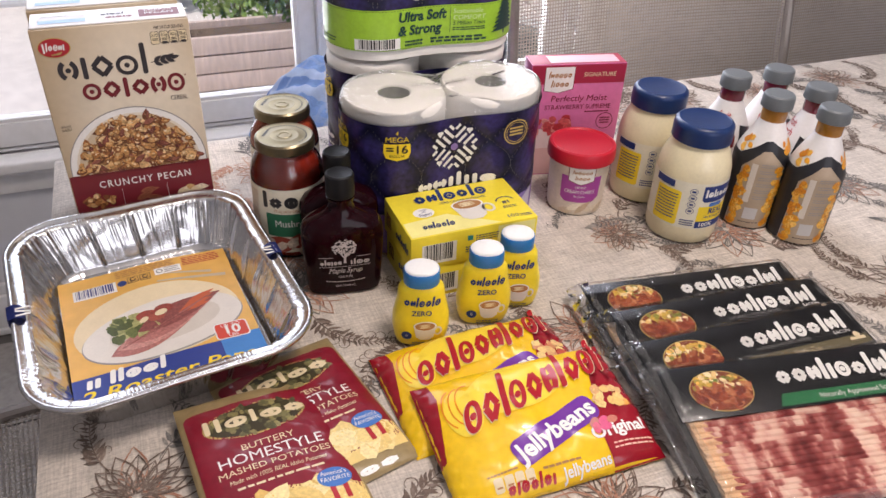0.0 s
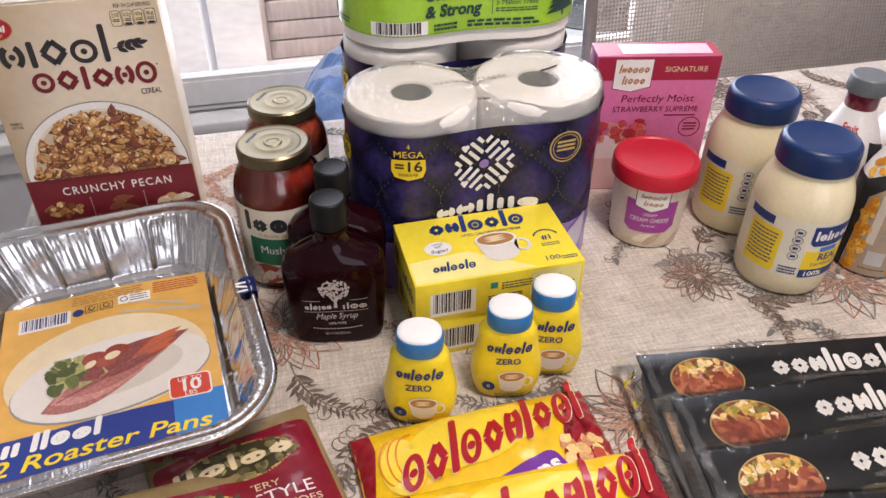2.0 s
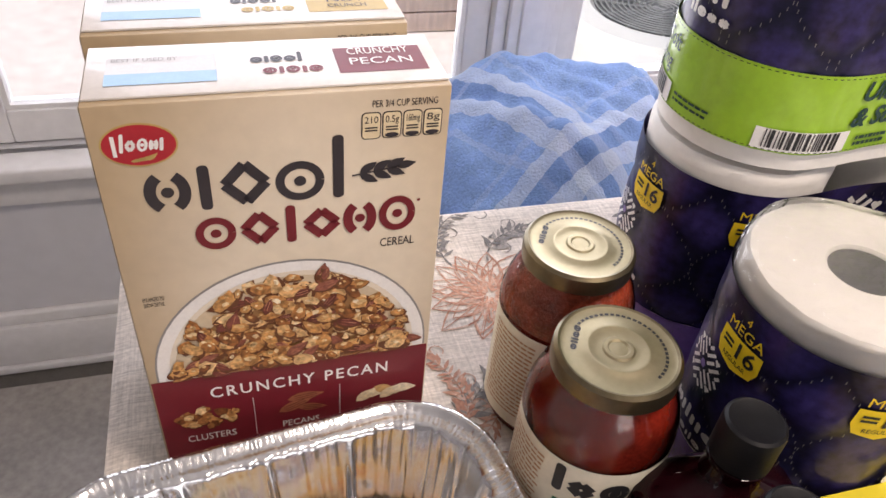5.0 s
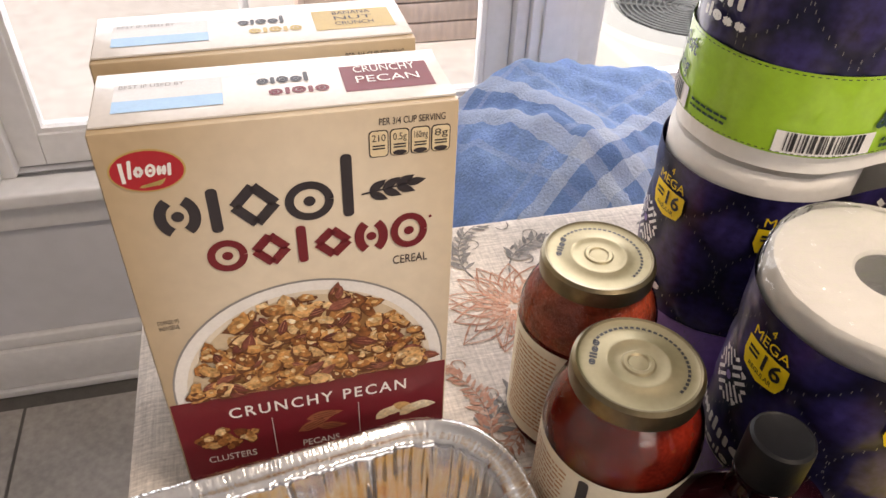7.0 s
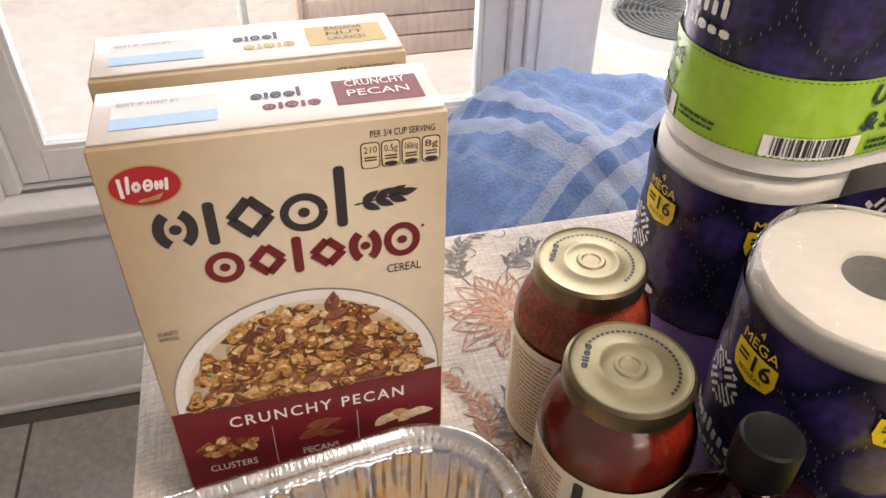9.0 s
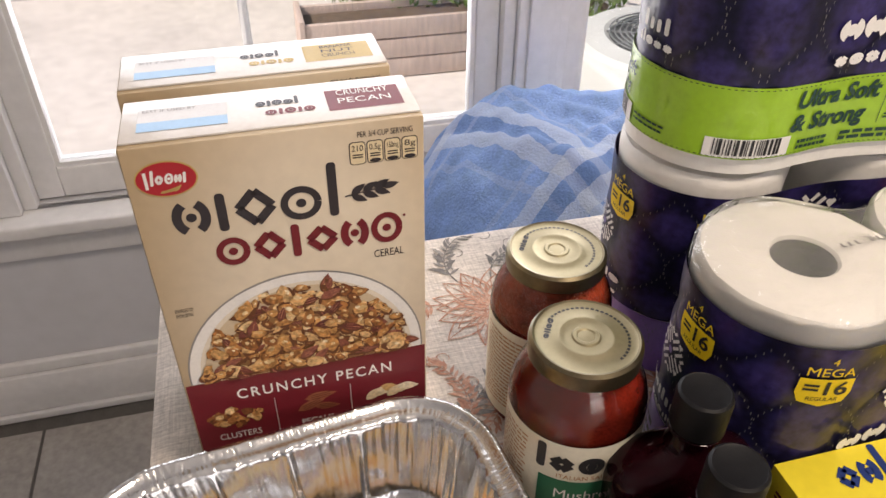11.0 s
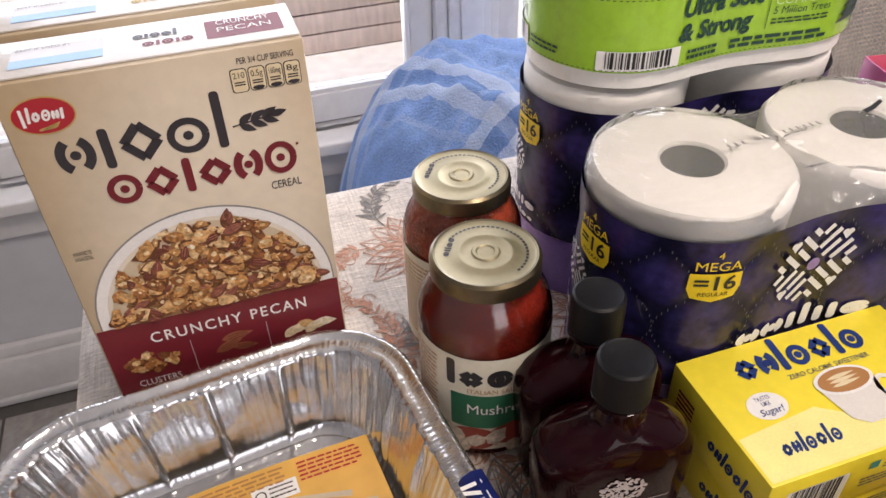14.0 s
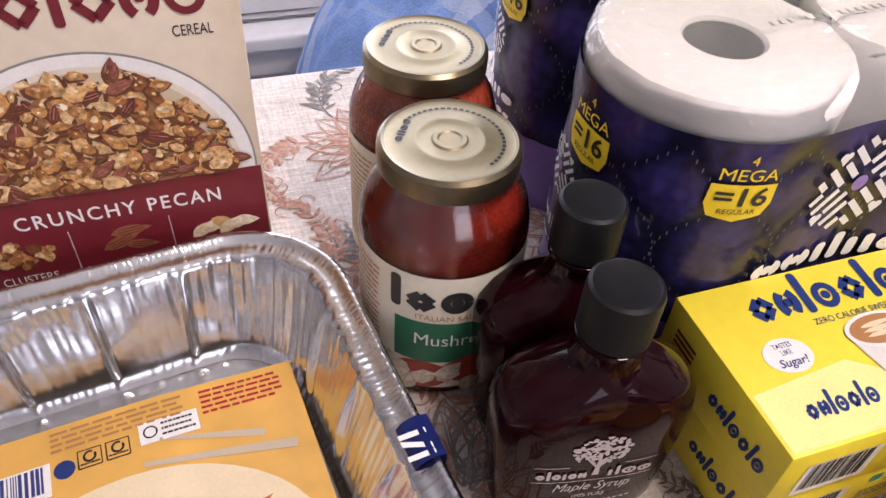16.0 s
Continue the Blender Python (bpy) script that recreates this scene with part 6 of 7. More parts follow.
def candy_bag(m, label, seed):
    w, d = 0.216, 0.146
    t = thing("candy_bag", m, label, "candy bag", "jellybean bags")
    H = bag_height(w, d, 0.026, seed, 1.0, 1.0)
    soft_bag(t, w, d, H, CANDY)
    s = lambda x, y, h: Vector((x, y, H(x, y) + h))
    ends = [[(-w / 2, -d / 2 + 0.05), (-w / 2 + 0.005, -d / 2 + 0.052), (-w / 2 + 0.008, 0.010), (-w / 2 + 0.018, 0.045), (-w / 2 + 0.016, d / 2), (-w / 2, d / 2)]]
    ends += [[(w / 2, -d / 2), (w / 2, d / 2), (w / 2 - 0.020, d / 2), (w / 2 - 0.013, 0.02), (w / 2 - 0.030, -0.028), (w / 2 - 0.062, -0.034), (w / 2 - 0.058, -d / 2)]]
    for end in ends:
        pr("red_end", t, BAGRED, [end], s, 0.0007, 0.003, "dark red printed bag end")
    sun = ink("candy_yellow", (0.88, 0.66, 0.05), 0.28)
    pr("sunburst", t, sun, [leaf(-0.075, 0.025, 0.15, 0.060, 8, 12), disc(-0.072, 0.020, 0.018, 0.028)], s, 0.0011, 0.003)
    for k in range(3):
        pr("sunburst_line", t, ink("candy_orange", (0.78, 0.24, 0.005), 0.28), stroke(arc(-0.076 + 0.007 * k, 0.026, 0.014, 0.024, 100 - 12 * k, 240), 0.0014), s, 0.0014 + 0.0001 * k, 0.003)
    def swoop(shapes):
        return [[(px, py + 0.008 + 0.215 * (px + 0.06) + 0.3 * (px + 0.02) ** 2) for px, py in sh] for sh in shapes]
    base = mark("onlondlnol", -0.080, -0.014, 0.052, 0.172, 12, 0.30)
    wide = mark("onlondlnol", -0.0810, -0.0145, 0.053, 0.174, 12, 0.36)
    pr("brand_shape", t, CREAM_INK, swoop(wide), s, 0.0018, 0.003)
    pr("brand_shape", t, ink("candy_red", (0.40, 0.012, 0.02), 0.25), swoop(base), s, 0.0021, 0.003)
    pl = ink("candy_violet", (0.16, 0.03, 0.30), 0.25)
    pr("flavour_ground", t, pl, [rect(-0.046, -0.045, 0.058, -0.017, 0.010)], s, 0.0009, 0.003, turn=18, at=(-0.010, 0.002))
    pr("flavour_word", t, WHITE, lettering("Jellybeans", 0.0245, 0.006, -0.039, width=0.098, bold=0.03), s, 0.0013, 0.003, turn=18, at=(-0.010, 0.002))
    pr("variety_word", t, WHITE, lettering("Original", 0.0175, 0.066, -0.048, width=0.062, bold=0.03), s, 0.0010, 0.003, turn=3)
    pr("small_print", t, ink("candy_pale", (0.85, 0.5, 0.4)), lines(0.055, -0.054, 0.046, 2, 0.004, 0.0015, 3), s, 0.0010, 0.003)
    rnd = random.Random(seed)
    beans = scatter_mat("bean_picture", ((0, (0.15, 0.35, 0.03)), (0.35, (0.70, 0.10, 0.25)), (0.7, (0.75, 0.30, 0.02)), (1, (0.30, 0.05, 0.30))), 0.3, 0.1)
    pr("bean_picture", t, beans, polys([disc(0.045 + 0.010 * (k % 3), -0.030 - 0.006 * (k // 3), 0.0065, 0.0042, 14, rnd.uniform(0, 90)) for k in range(5)], 1e-5), s, 0.0012, 0.003)
    fruit = scatter_mat("fruit_picture", ((0, (0.45, 0.03, 0.03)), (0.5, (0.80, 0.60, 0.25)), (1, (0.80, 0.35, 0.05))), 0.35, 0.15)
    pr("fruit_picture", t, fruit, polys(crumbs(rnd, 18, (0.060, -0.014, 0.095, 0.010, lambda a, b: True), 0.008, 0.014, 1.2), 1e-5), s, 0.0012, 0.003)
    pr("nutrition_panel", t, CREAM_INK, [rect(-0.072 + 0.0105 * k, -0.066, -0.063 + 0.0105 * k, -0.054, 0.002) for k in range(4)], s, 0.0006, 0.003)
    pr("small_print", t, COFFEE, lines(-0.076, -0.052, 0.030, 1, 0.003, 0.0015, 4) + lines(-0.022, -0.058, 0.040, 1, 0.004, 0.002, 5) + [rect(-0.070 + 0.0105 * k, -0.063, -0.0645 + 0.0105 * k, -0.0615) for k in range(4)], s, 0.0009, 0.003)
    pr("edge_word", t, WHITE, lettering("Jellybeans", 0.0125, 0.020, -0.0695, width=0.052, bold=0.02), s, 0.0012, 0.003, turn=2)
    pr("edge_mark", t, ink("candy_red", (0.40, 0.012, 0.02), 0.25), mark("nionlni", -0.062, -0.0705, 0.012, 0.050, 8, 0.26), s, 0.0010, 0.003)
    return t


candy_bag(pose(0.443, -0.668, TH + 0.001, 1, 0, 2), "yellow bag of jellybeans partly under a second bag", 5)
candy_bag(pose(0.460, -0.751, TH + 0.012, 8, 0, -0.5), "shiny yellow bag of jellybeans with dark red ends", 9)


MASHRED = mat("pouch_red", (0.22, 0.008, 0.022), 0.30, var=0.12, scale=16, bump=0.15, bscale=40, coat=0.4)
POUCHGOLD = mat("pouch_gold", (0.30, 0.22, 0.10), 0.35, var=0.15, scale=16, bump=0.15, bscale=60)


def potato_pouch(m, label, seed):
    w, d = 0.142, 0.200
    t = thing("potato_pouch", m, label, "food pouch", "mashed potato pouches")
    H = bag_height(w, d, 0.014, seed, 0.8)
    soft_bag(t, w, d, H, POUCHGOLD, 84, 120)
    s = lambda x, y, h: Vector((x, y, H(x, y) + h))
    pr("red_field", t, MASHRED, [rect(-w / 2 + 0.005, -d / 2 + 0.03, w / 2 - 0.005, d / 2 - 0.020, 0.006)], s, 0.0007, 0.003)
    pr("brand_ground", t, GOLD_INK, [disc(-0.003, 0.052, 0.050, 0.021, 30)], s, 0.0007, 0.003)
    pr("brand_ground", t, ink("dark_olive", (0.045, 0.035, 0.015)), [disc(-0.003, 0.052, 0.0475, 0.0190, 30)], s, 0.0009, 0.003)
    rnd = random.Random(seed)
    field = scatter_mat("field_picture", ((0, (0.05, 0.05, 0.02)), (1, (0.30, 0.26, 0.10))), 0.5)
    pr("field_picture", t, field, polys(crumbs(rnd, 60, (-0.048, 0.032, 0.048, 0.073, lambda a, b: (a / 0.048) ** 2 + ((b - 0.052) / 0.019) ** 2 < 1), 0.004, 0.009, 1.6), 1e-6), s, 0.0011, 0.003)
    pr("brand_shape", t, CREAM_INK, mark("llolon", -0.054, 0.046, 0.018, 0.102, 0, 0.26), s, 0.0014, 0.003)
    pr("flavour_word", t, CREAM_INK, lettering("BUTTERY", 0.0105, 0, 0.0165, width=0.050), s, 0.0008, 0.003)
    pr("flavour_word", t, WHITE, lettering("HOMESTYLE", 0.0165, 0, 0.0020, width=0.098), s, 0.0008, 0.003)
    pr("flavour_word", t, CREAM_INK, lettering("MASHED POTATOES", 0.0095, 0, -0.0085, width=0.104), s, 0.0008, 0.003)
    pr("small_print", t, CREAM_INK, lettering("Made with 100% REAL Idaho Potatoes", 0.0065, 0, -0.0175, width=0.090, slant=0.2), s, 0.0008, 0.003)
    pr("small_print", t, CREAM_INK, lines(-0.04, -0.0255, 0.080, 1, 0.005, 0.0025, 4), s, 0.0008, 0.003)
    mash = scatter_mat("mash_picture", ((0, (0.66, 0.42, 0.10)), (0.5, (0.80, 0.60, 0.22)), (1, (0.86, 0.73, 0.38))), 0.45, 0.12)
    pr("mash_ground", t, ink("mash", (0.78, 0.58, 0.21)), [[(-w / 2 + 0.004, -d / 2 + 0.018), (w / 2 - 0.004, -d / 2 + 0.018), (w / 2 - 0.004, -0.052), (0.035, -0.044), (0.0, -0.036), (-0.03, -0.046), (-w / 2 + 0.004, -0.058)]], s, 0.0007, 0.003)
    pr("mash_picture", t, mash, polys(crumbs(rnd, 46, (-w / 2 + 0.016, -d / 2 + 0.03, w / 2 - 0.016, -0.045, lambda a, b: True), 0.014, 0.026, 1.5), 2e-6), s, 0.0010, 0.003)
    pr("ribbon_tail", t, RED_INK, [rect(0.035, -0.068, 0.040, -0.048), rect(0.047, -0.066, 0.052, -0.048)], s, 0.0014, 0.003)
    pr("ribbon_badge", t, BLUE_INK, [disc(0.043, -0.042, 0.0165, 0.0105)], s, 0.0016, 0.003)
    pr("badge_word", t, WHITE, lettering("America's\nFAVORITE", 0.0065, 0.043, -0.0395, width=0.028), s, 0.0019, 0.003)
    pr("seal", t, RED_INK, [disc(-0.048, -0.075, 0.0075), disc(-0.030, -0.071, 0.0075)], s, 0.0014, 0.003)
    pr("brand_shape", t, WHITE, mark("lolon", -0.035, -d / 2 + 0.003, 0.011, 0.085, 0, 0.3), s, 0.0007, 0.003)
    return t


potato_pouch(pose(0.252, -0.660, TH + 0.001, 0, 0, 13), "red and gold mashed potato pouch lying under another", 21)
potato_pouch(pose(0.207, -0.714, TH + 0.009, 2, 4, 6.5), "shiny red and gold pouch of mashed potatoes", 25)


# bacon

def bacon_material():
    m = mat("bacon_meat", (0.5, 0.2, 0.15), 0.32, var=0, coat=0.3)
    nt = m.node_tree
    p = nt.nodes["Principled BSDF"]
    tc, mp, n, r = (nt.nodes.new(k) for k in ("ShaderNodeTexCoord", "ShaderNodeMapping", "ShaderNodeTexNoise", "ShaderNodeValToRGB"))
    mp.inputs["Scale"].default_value = (42, 9, 9)
    n.inputs["Scale"].default_value, n.inputs["Detail"].default_value, n.inputs["Distortion"].default_value = 1.0, 4, 0.6
    el = r.color_ramp.elements
    while len(el) < 5:
        el.new(0.5)
    for e, (q, c) in zip(el, ((0.36, (0.17, 0.03, 0.03)), (0.47, (0.33, 0.08, 0.075)), (0.53, (0.52, 0.21, 0.18)), (0.58, (0.76, 0.49, 0.40)), (0.70, (0.84, 0.64, 0.52)))):
        e.position, e.color = q, (*c, 1)
    oi = nt.nodes.new("ShaderNodeObjectInfo")
    sh = nt.nodes.new("ShaderNodeVectorMath")
    sh.operation = "MULTIPLY_ADD"
    sh.inputs[1].default_value = (0.012, 0.10, 0.10)
    nt.links.new(oi.outputs["Random"], sh.inputs[0])
    nt.links.new(tc.outputs["Object"], sh.inputs[2])
    nt.links.new(sh.outputs[0], mp.inputs[0])
    nt.links.new(mp.outputs[0], n.inputs["Vector"])
    nt.links.new(n.outputs["Fac"], r.inputs[0])
    nt.links.new(r.outputs[0], p.inputs["Base Color"])
    return m


MEAT = bacon_material()
FAT = mat("bacon_fat", (0.74, 0.50, 0.30), 0.4, var=0.25, scale=70)
TRAY = mat("tray_black", (0.010, 0.010, 0.011), 0.35, var=0.1, scale=30, coat=0.1, spec=0.3)
PACKFILM = film_mat("bacon_film", 0.03, 0.07, (0.98, 0.98, 0.98), 1.5, 50)
EDGEFILM = film_mat("bacon_film_edge", 0.14, 0.10, (0.97, 0.97, 0.97), 0.9, 60, 0.07)
OLIVE = ink("olive_band", (0.13, 0.11, 0.06))


def bacon_pack(m, label, leafy, seed):
    w, d = 0.275, 0.165
    t = thing("bacon_pack", m, label, "bacon pack", "bacon packs")
    tray = [oval(w / 2, d / 2, 0.0, 96, 8), oval(w / 2 + 0.002, d / 2 + 0.002, 0.003, 96, 8), oval(w / 2, d / 2, 0.006, 96, 8), oval(w / 2 - 0.006, d / 2 - 0.006, 0.0065, 96, 8)]
    part("tray", loft(tray), TRAY, t, "black plastic backing board")
    rnd = random.Random(seed)
    for k in range(22):
        y = 0.058 - k * 0.0063
        n = 44
        rows = []
        for i in range(n + 1):
            x = -w / 2 + 0.010 + (w - 0.020) * i / n
            wob = 0.0016 * noise.noise((x * 30, k * 3.1, seed))
            zz = 0.0075 + 0.0008 * noise.noise((x * 22, k * 1.7, seed + 4))
            zz += 0.0012 * math.sin(k * 2.4) * 0.5
            rows.append([(x, y + wob - 0.006, zz - 0.0004), (x, y + wob - 0.0068, zz + 0.0036), (x, y + wob - 0.0050, zz + 0.0056), (x, y + wob + 0.006, zz + 0.0016), (x, y + wob + 0.010, zz - 0.0006)])
        part("slice", loft(rows), MEAT, t)
        part("fat_end", loft([[(-w / 2 + 0.006 + 0.0005 * (k % 3), p[1], p[2]) for p in rows[0]], [(-w / 2 + 0.016 + 0.008 * rnd.random(), p[1] * 1.0, p[2] + 0.0004) for p in rows[0]], [(-w / 2 + 0.030, p[1] - 0.001, p[2] - 0.001) for p in rows[0]]]), FAT, t)
    z = 0.0150
    top = flat_surf((0, 0, z), (1, 0, 0), (0, 1, 0))
    lab = box(-w / 2 - 0.001, w / 2 + 0.001, 0.020, 0.084, z - 0.0020, z, 0.0009)
    part("label_card", lab, TRAY, t, "glossy black label card")
    if leafy:
        pr("green_band", t, ink("label_green", (0.02, 0.16, 0.06), 0.3), [[(-0.030, 0.0225), (w / 2 - 0.002, 0.0225), (w / 2 - 0.002, 0.037), (-0.022, 0.037)]], top, 0.0004)
        pr("variety_word", t, WHITE, lettering("Naturally Applewood Smoked", 0.0088, 0.064, 0.0265, width=0.094), top, 0.0008)
    else:
        pr("olive_band", t, OLIVE, [[(-0.030, 0.0225), (w / 2 - 0.002, 0.0225), (w / 2 - 0.002, 0.036), (-0.022, 0.036)]], top, 0.0004)
        pr("variety_word", t, CREAM_INK, lettering("Thick Cut", 0.010, 0.050, 0.0255, width=0.036), top, 0.0008)
        pr("small_word", t, GREY_INK, lettering("NATURALLY HICKORY SMOKED", 0.0055, 0.030, 0.0415, width=0.070), top, 0.0008)
    pr("brand_shape", t, WHITE, mark("nndlionldl", -0.020, 0.047, 0.028, 0.140, 6, 0.26), top, 0.0006)
    pr("product_word", t, WHITE, lettering("BACON", 0.0062, 0.108, 0.0415, width=0.022), top, 0.0006)
    pr("photo_rim", t, GOLD_INK, [disc(-0.082, 0.050, 0.034, 0.025, 36)], top, 0.0004)
    pr("photo_ground", t, ink("photo_dark", (0.20, 0.05, 0.02)), [disc(-0.082, 0.050, 0.0328, 0.0238, 36)], top, 0.0006)
    ok = lambda a, b: ((a + 0.082) / 0.030) ** 2 + ((b - 0.050) / 0.0215) ** 2 < 1
    cooked = scatter_mat("cooked_picture", ((0, (0.16, 0.025, 0.015)), (0.5, (0.34, 0.075, 0.03)), (1, (0.52, 0.22, 0.10))), 0.35)
    eggs = scatter_mat("egg_picture", ((0, (0.10, 0.18, 0.03)), (0.4, (0.75, 0.45, 0.08)), (1, (0.85, 0.74, 0.50))), 0.35)
    pr("food_picture", t, eggs, polys(crumbs(rnd, 60, (-0.115, 0.045, -0.035, 0.08, lambda a, b: ok(a, b) and b > 0.053), 0.004, 0.008, 1.3), 1e-6), top, 0.0008)
    pr("food_picture", t, cooked, polys(crumbs(rnd, 70, (-0.115, 0.022, -0.035, 0.06, lambda a, b: ok(a, b) and b < 0.056), 0.004, 0.008, 2.0), 1e-6), top, 0.0010)
    pr("weight_badge", t, CREAM_INK, [disc(0.122, 0.036, 0.004), rect(0.110, 0.029, 0.130, 0.033)], top, 0.0010)
    fl = []
    nx, ny = 40, 26
    bm = bmesh.new()
    for j in range(ny + 1):
        row = []
        for i in range(nx + 1):
            x, y = (w / 2 + 0.014) * (2 * i / nx - 1), (d / 2 + 0.012) * (2 * j / ny - 1)
            e = min(1, (w / 2 + 0.014 - abs(x)) / 0.014) * min(1, (d / 2 + 0.012 - abs(y)) / 0.012)
            zz = 0.003 + 0.0150 * max(0, e) ** 0.6 + 0.0018 * (1 + noise.noise((x * 45, y * 45, seed))) + 0.002 * abs(noise.noise((x * 12 + y * 30, y * 9, seed + 2)))
            row.append(bm.verts.new((x, y, zz)))
        fl.append(row)
    for j in range(ny):
        for i in range(nx):
            bm.faces.new((fl[j][i], fl[j][i + 1], fl[j + 1][i + 1], fl[j + 1][i]))
    part("clear_film", bm, PACKFILM, t, "crinkled clear vacuum film")
    for side, long_way in ((-1, False), (1, False), (-1, True)):
        rows, n = [], 60
        span = d if not long_way else w
        for k in range(n + 1):
            q = (k / n - 0.5) * (span + 0.016)
            row = []
            for j in range(6):
                off = (w if not long_way else d) / 2 - 0.008 + 0.0048 * j + 0.0022 * noise.noise((q * 60, j * 0.8, seed + side))
                zz = max(0.0015, 0.0185 - 0.0030 * j + 0.0035 * noise.noise((q * 75, j * 0.9, seed + 7 * side)))
                row.append((side * off, q, zz) if not long_way else (q, side * off, zz))
            rows.append(row)
        part("film_edge", loft(rows, False, False, closed=False), EDGEFILM, t, "crumpled clear film edge")
    return t


bacon_pack(pose(0.731, -0.684, TH + 0.008, 5, 0, -7.5), "black bacon pack under three others", False, 31)
bacon_pack(pose(0.739, -0.738, TH + 0.012, 6, 0, -4.5), "black bacon pack overlapped by the next", False, 33)
bacon_pack(pose(0.729, -0.796, TH + 0.017, 7, 0, -3.5), "black thick cut bacon pack overlapped by another", False, 35)
bacon_pack(pose(0.716, -0.858, TH + 0.022, 8, 0, -9.6), "clear bacon pack with raw slices and black and green label", True, 37)


# mayonnaise jars
MAYO = mat("mayonnaise", (0.76, 0.68, 0.45), 0.32, var=0.05, scale=30, coat=0.6)
LIDBLUE = mat("lid_blue", (0.007, 0.028, 0.11), 0.34, var=0.10, scale=40, bump=0.04)


def mayo_jar(m, label, a0):
    t = thing("mayonnaise_jar", m, label, "mayonnaise jar", "mayonnaise jars")
    prof = [(0.040, 0.0), (0.0460, 0.003), (0.0485, 0.010), (0.0490, 0.030), (0.0490, 0.098), (0.0480, 0.110), (0.0445, 0.123), (0.0400, 0.133), (0.0372, 0.139), (0.0370, 0.148)]
    part("jar", revolve(prof, 72), MAYO, t, "clear plastic jar filled with cream mayonnaise")
    rim = []
    for r, z in ((0.0380, 0.1430), (0.0392, 0.1440), (0.0392, 0.1610), (0.0386, 0.1660), (0.0364, 0.1690), (0.0335, 0.1700), (0.0320, 0.1692), (0.002, 0.1694)):
        ribbed = 0.1435 < z < 0.165
        rim.append([((r + (0.0002 * math.cos(k * math.pi) if ribbed else 0)) * math.cos(2 * math.pi * k / 160), (r + (0.0002 * math.cos(k * math.pi) if ribbed else 0)) * math.sin(2 * math.pi * k / 160), z) for k in range(160)])
    part("lid", loft(rim), LIDBLUE, t, "dark blue ribbed screw lid")
    s = round_surf(0.0492, a0)
    pr("label", t, mat("mayo_label", (0.74, 0.70, 0.56), 0.4, var=0.04), [rect(-0.090, 0.028, 0.085, 0.098)], s, 0.0, 0.006)
    pr("yellow_panel", t, YELLOW_INK, [rect(-0.060, 0.031, -0.022, 0.083, 0.004)], s, 0.0003, 0.006)
    pr("small_print", t, NAVY_INK, lines(-0.056, 0.076, 0.030, 9, 0.0045, 0.0016, 3), s, 0.0006, 0.006)
    pr("blue_corner", t, NAVY_INK, [rect(-0.066, 0.086, -0.034, 0.096)], s, 0.0003, 0.006)
    for k in range(4):
        pr("nutrition_box", t, NAVY_INK, ring(-0.007, 0.056 + 0.0098 * k, 0.0050, 0.0044, 0.0007) + [rect(-0.0095, 0.0545 + 0.0098 * k, -0.0045, 0.0575 + 0.0098 * k)], s, 0.0003, 0.006)
    pr("small_print", t, NAVY_INK, lines(-0.017, 0.040, 0.018, 3, 0.0036, 0.0018, 5), s, 0.0003, 0.006)
    pr("brand_panel", t, NAVY_INK, [[(0.006, 0.074), (0.010, 0.070), (0.070, 0.070), (0.070, 0.094), (0.006, 0.094)]], s, 0.0003, 0.006)
    pr("brand_shape", t, WHITE, mark("lolinnoni", 0.009, 0.077, 0.0125, 0.058, 0, 0.26), s, 0.0006, 0.006)
    pr("brand_ribbon", t, BLUE_INK, [rect(0.018, 0.0625, 0.040, 0.0685, 0.0028)], s, 0.0003, 0.006)
    pr("yellow_panel", t, YELLOW_INK, [rect(0.004, 0.034, 0.070, 0.063)], s, 0.0002, 0.006)
    pr("product_word", t, NAVY_INK, lettering("REAL", 0.0125, 0.032, 0.0515, width=0.026, bold=0.02), s, 0.0006, 0.006)
    pr("product_word", t, NAVY_INK, lettering("MAYONNAISE", 0.0058, 0.032, 0.0445, width=0.036), s, 0.0006, 0.006)
    pr("claim_panel", t, NAVY_INK, [rect(0.004, 0.0295, 0.070, 0.0400)], s, 0.0004, 0.006)
    pr("claim_word", t, WHITE, lettering("100%", 0.0085, 0.019, 0.0320, width=0.020, bold=0.02), s, 0.0007, 0.006)
    return t


mayo_jar(pose(0.835, -0.472, TH), "jar of cream mayonnaise with a dark blue lid", -24)
mayo_jar(pose(0.842, -0.362, TH), "cream mayonnaise jar with blue lid, behind another jar", -22)


# sports drinks
SLEEVE = mat("sleeve_white", (0.74, 0.72, 0.71), 0.34, var=0.04, scale=30, bump=0.06, bscale=70, coat=0.3)
CAPG = mat("cap_grey", (0.13, 0.145, 0.155), 0.42, var=0.06, scale=40)
JUICE_O = mat("drink_amber", (0.36, 0.15, 0.02), 0.12, var=0.1, coat=0.8)
JUICE_R = mat("drink_red", (0.16, 0.012, 0.03), 0.12, var=0.1, coat=0.8)
DARKB = ink("sleeve_black", (0.018, 0.018, 0.022), 0.35)


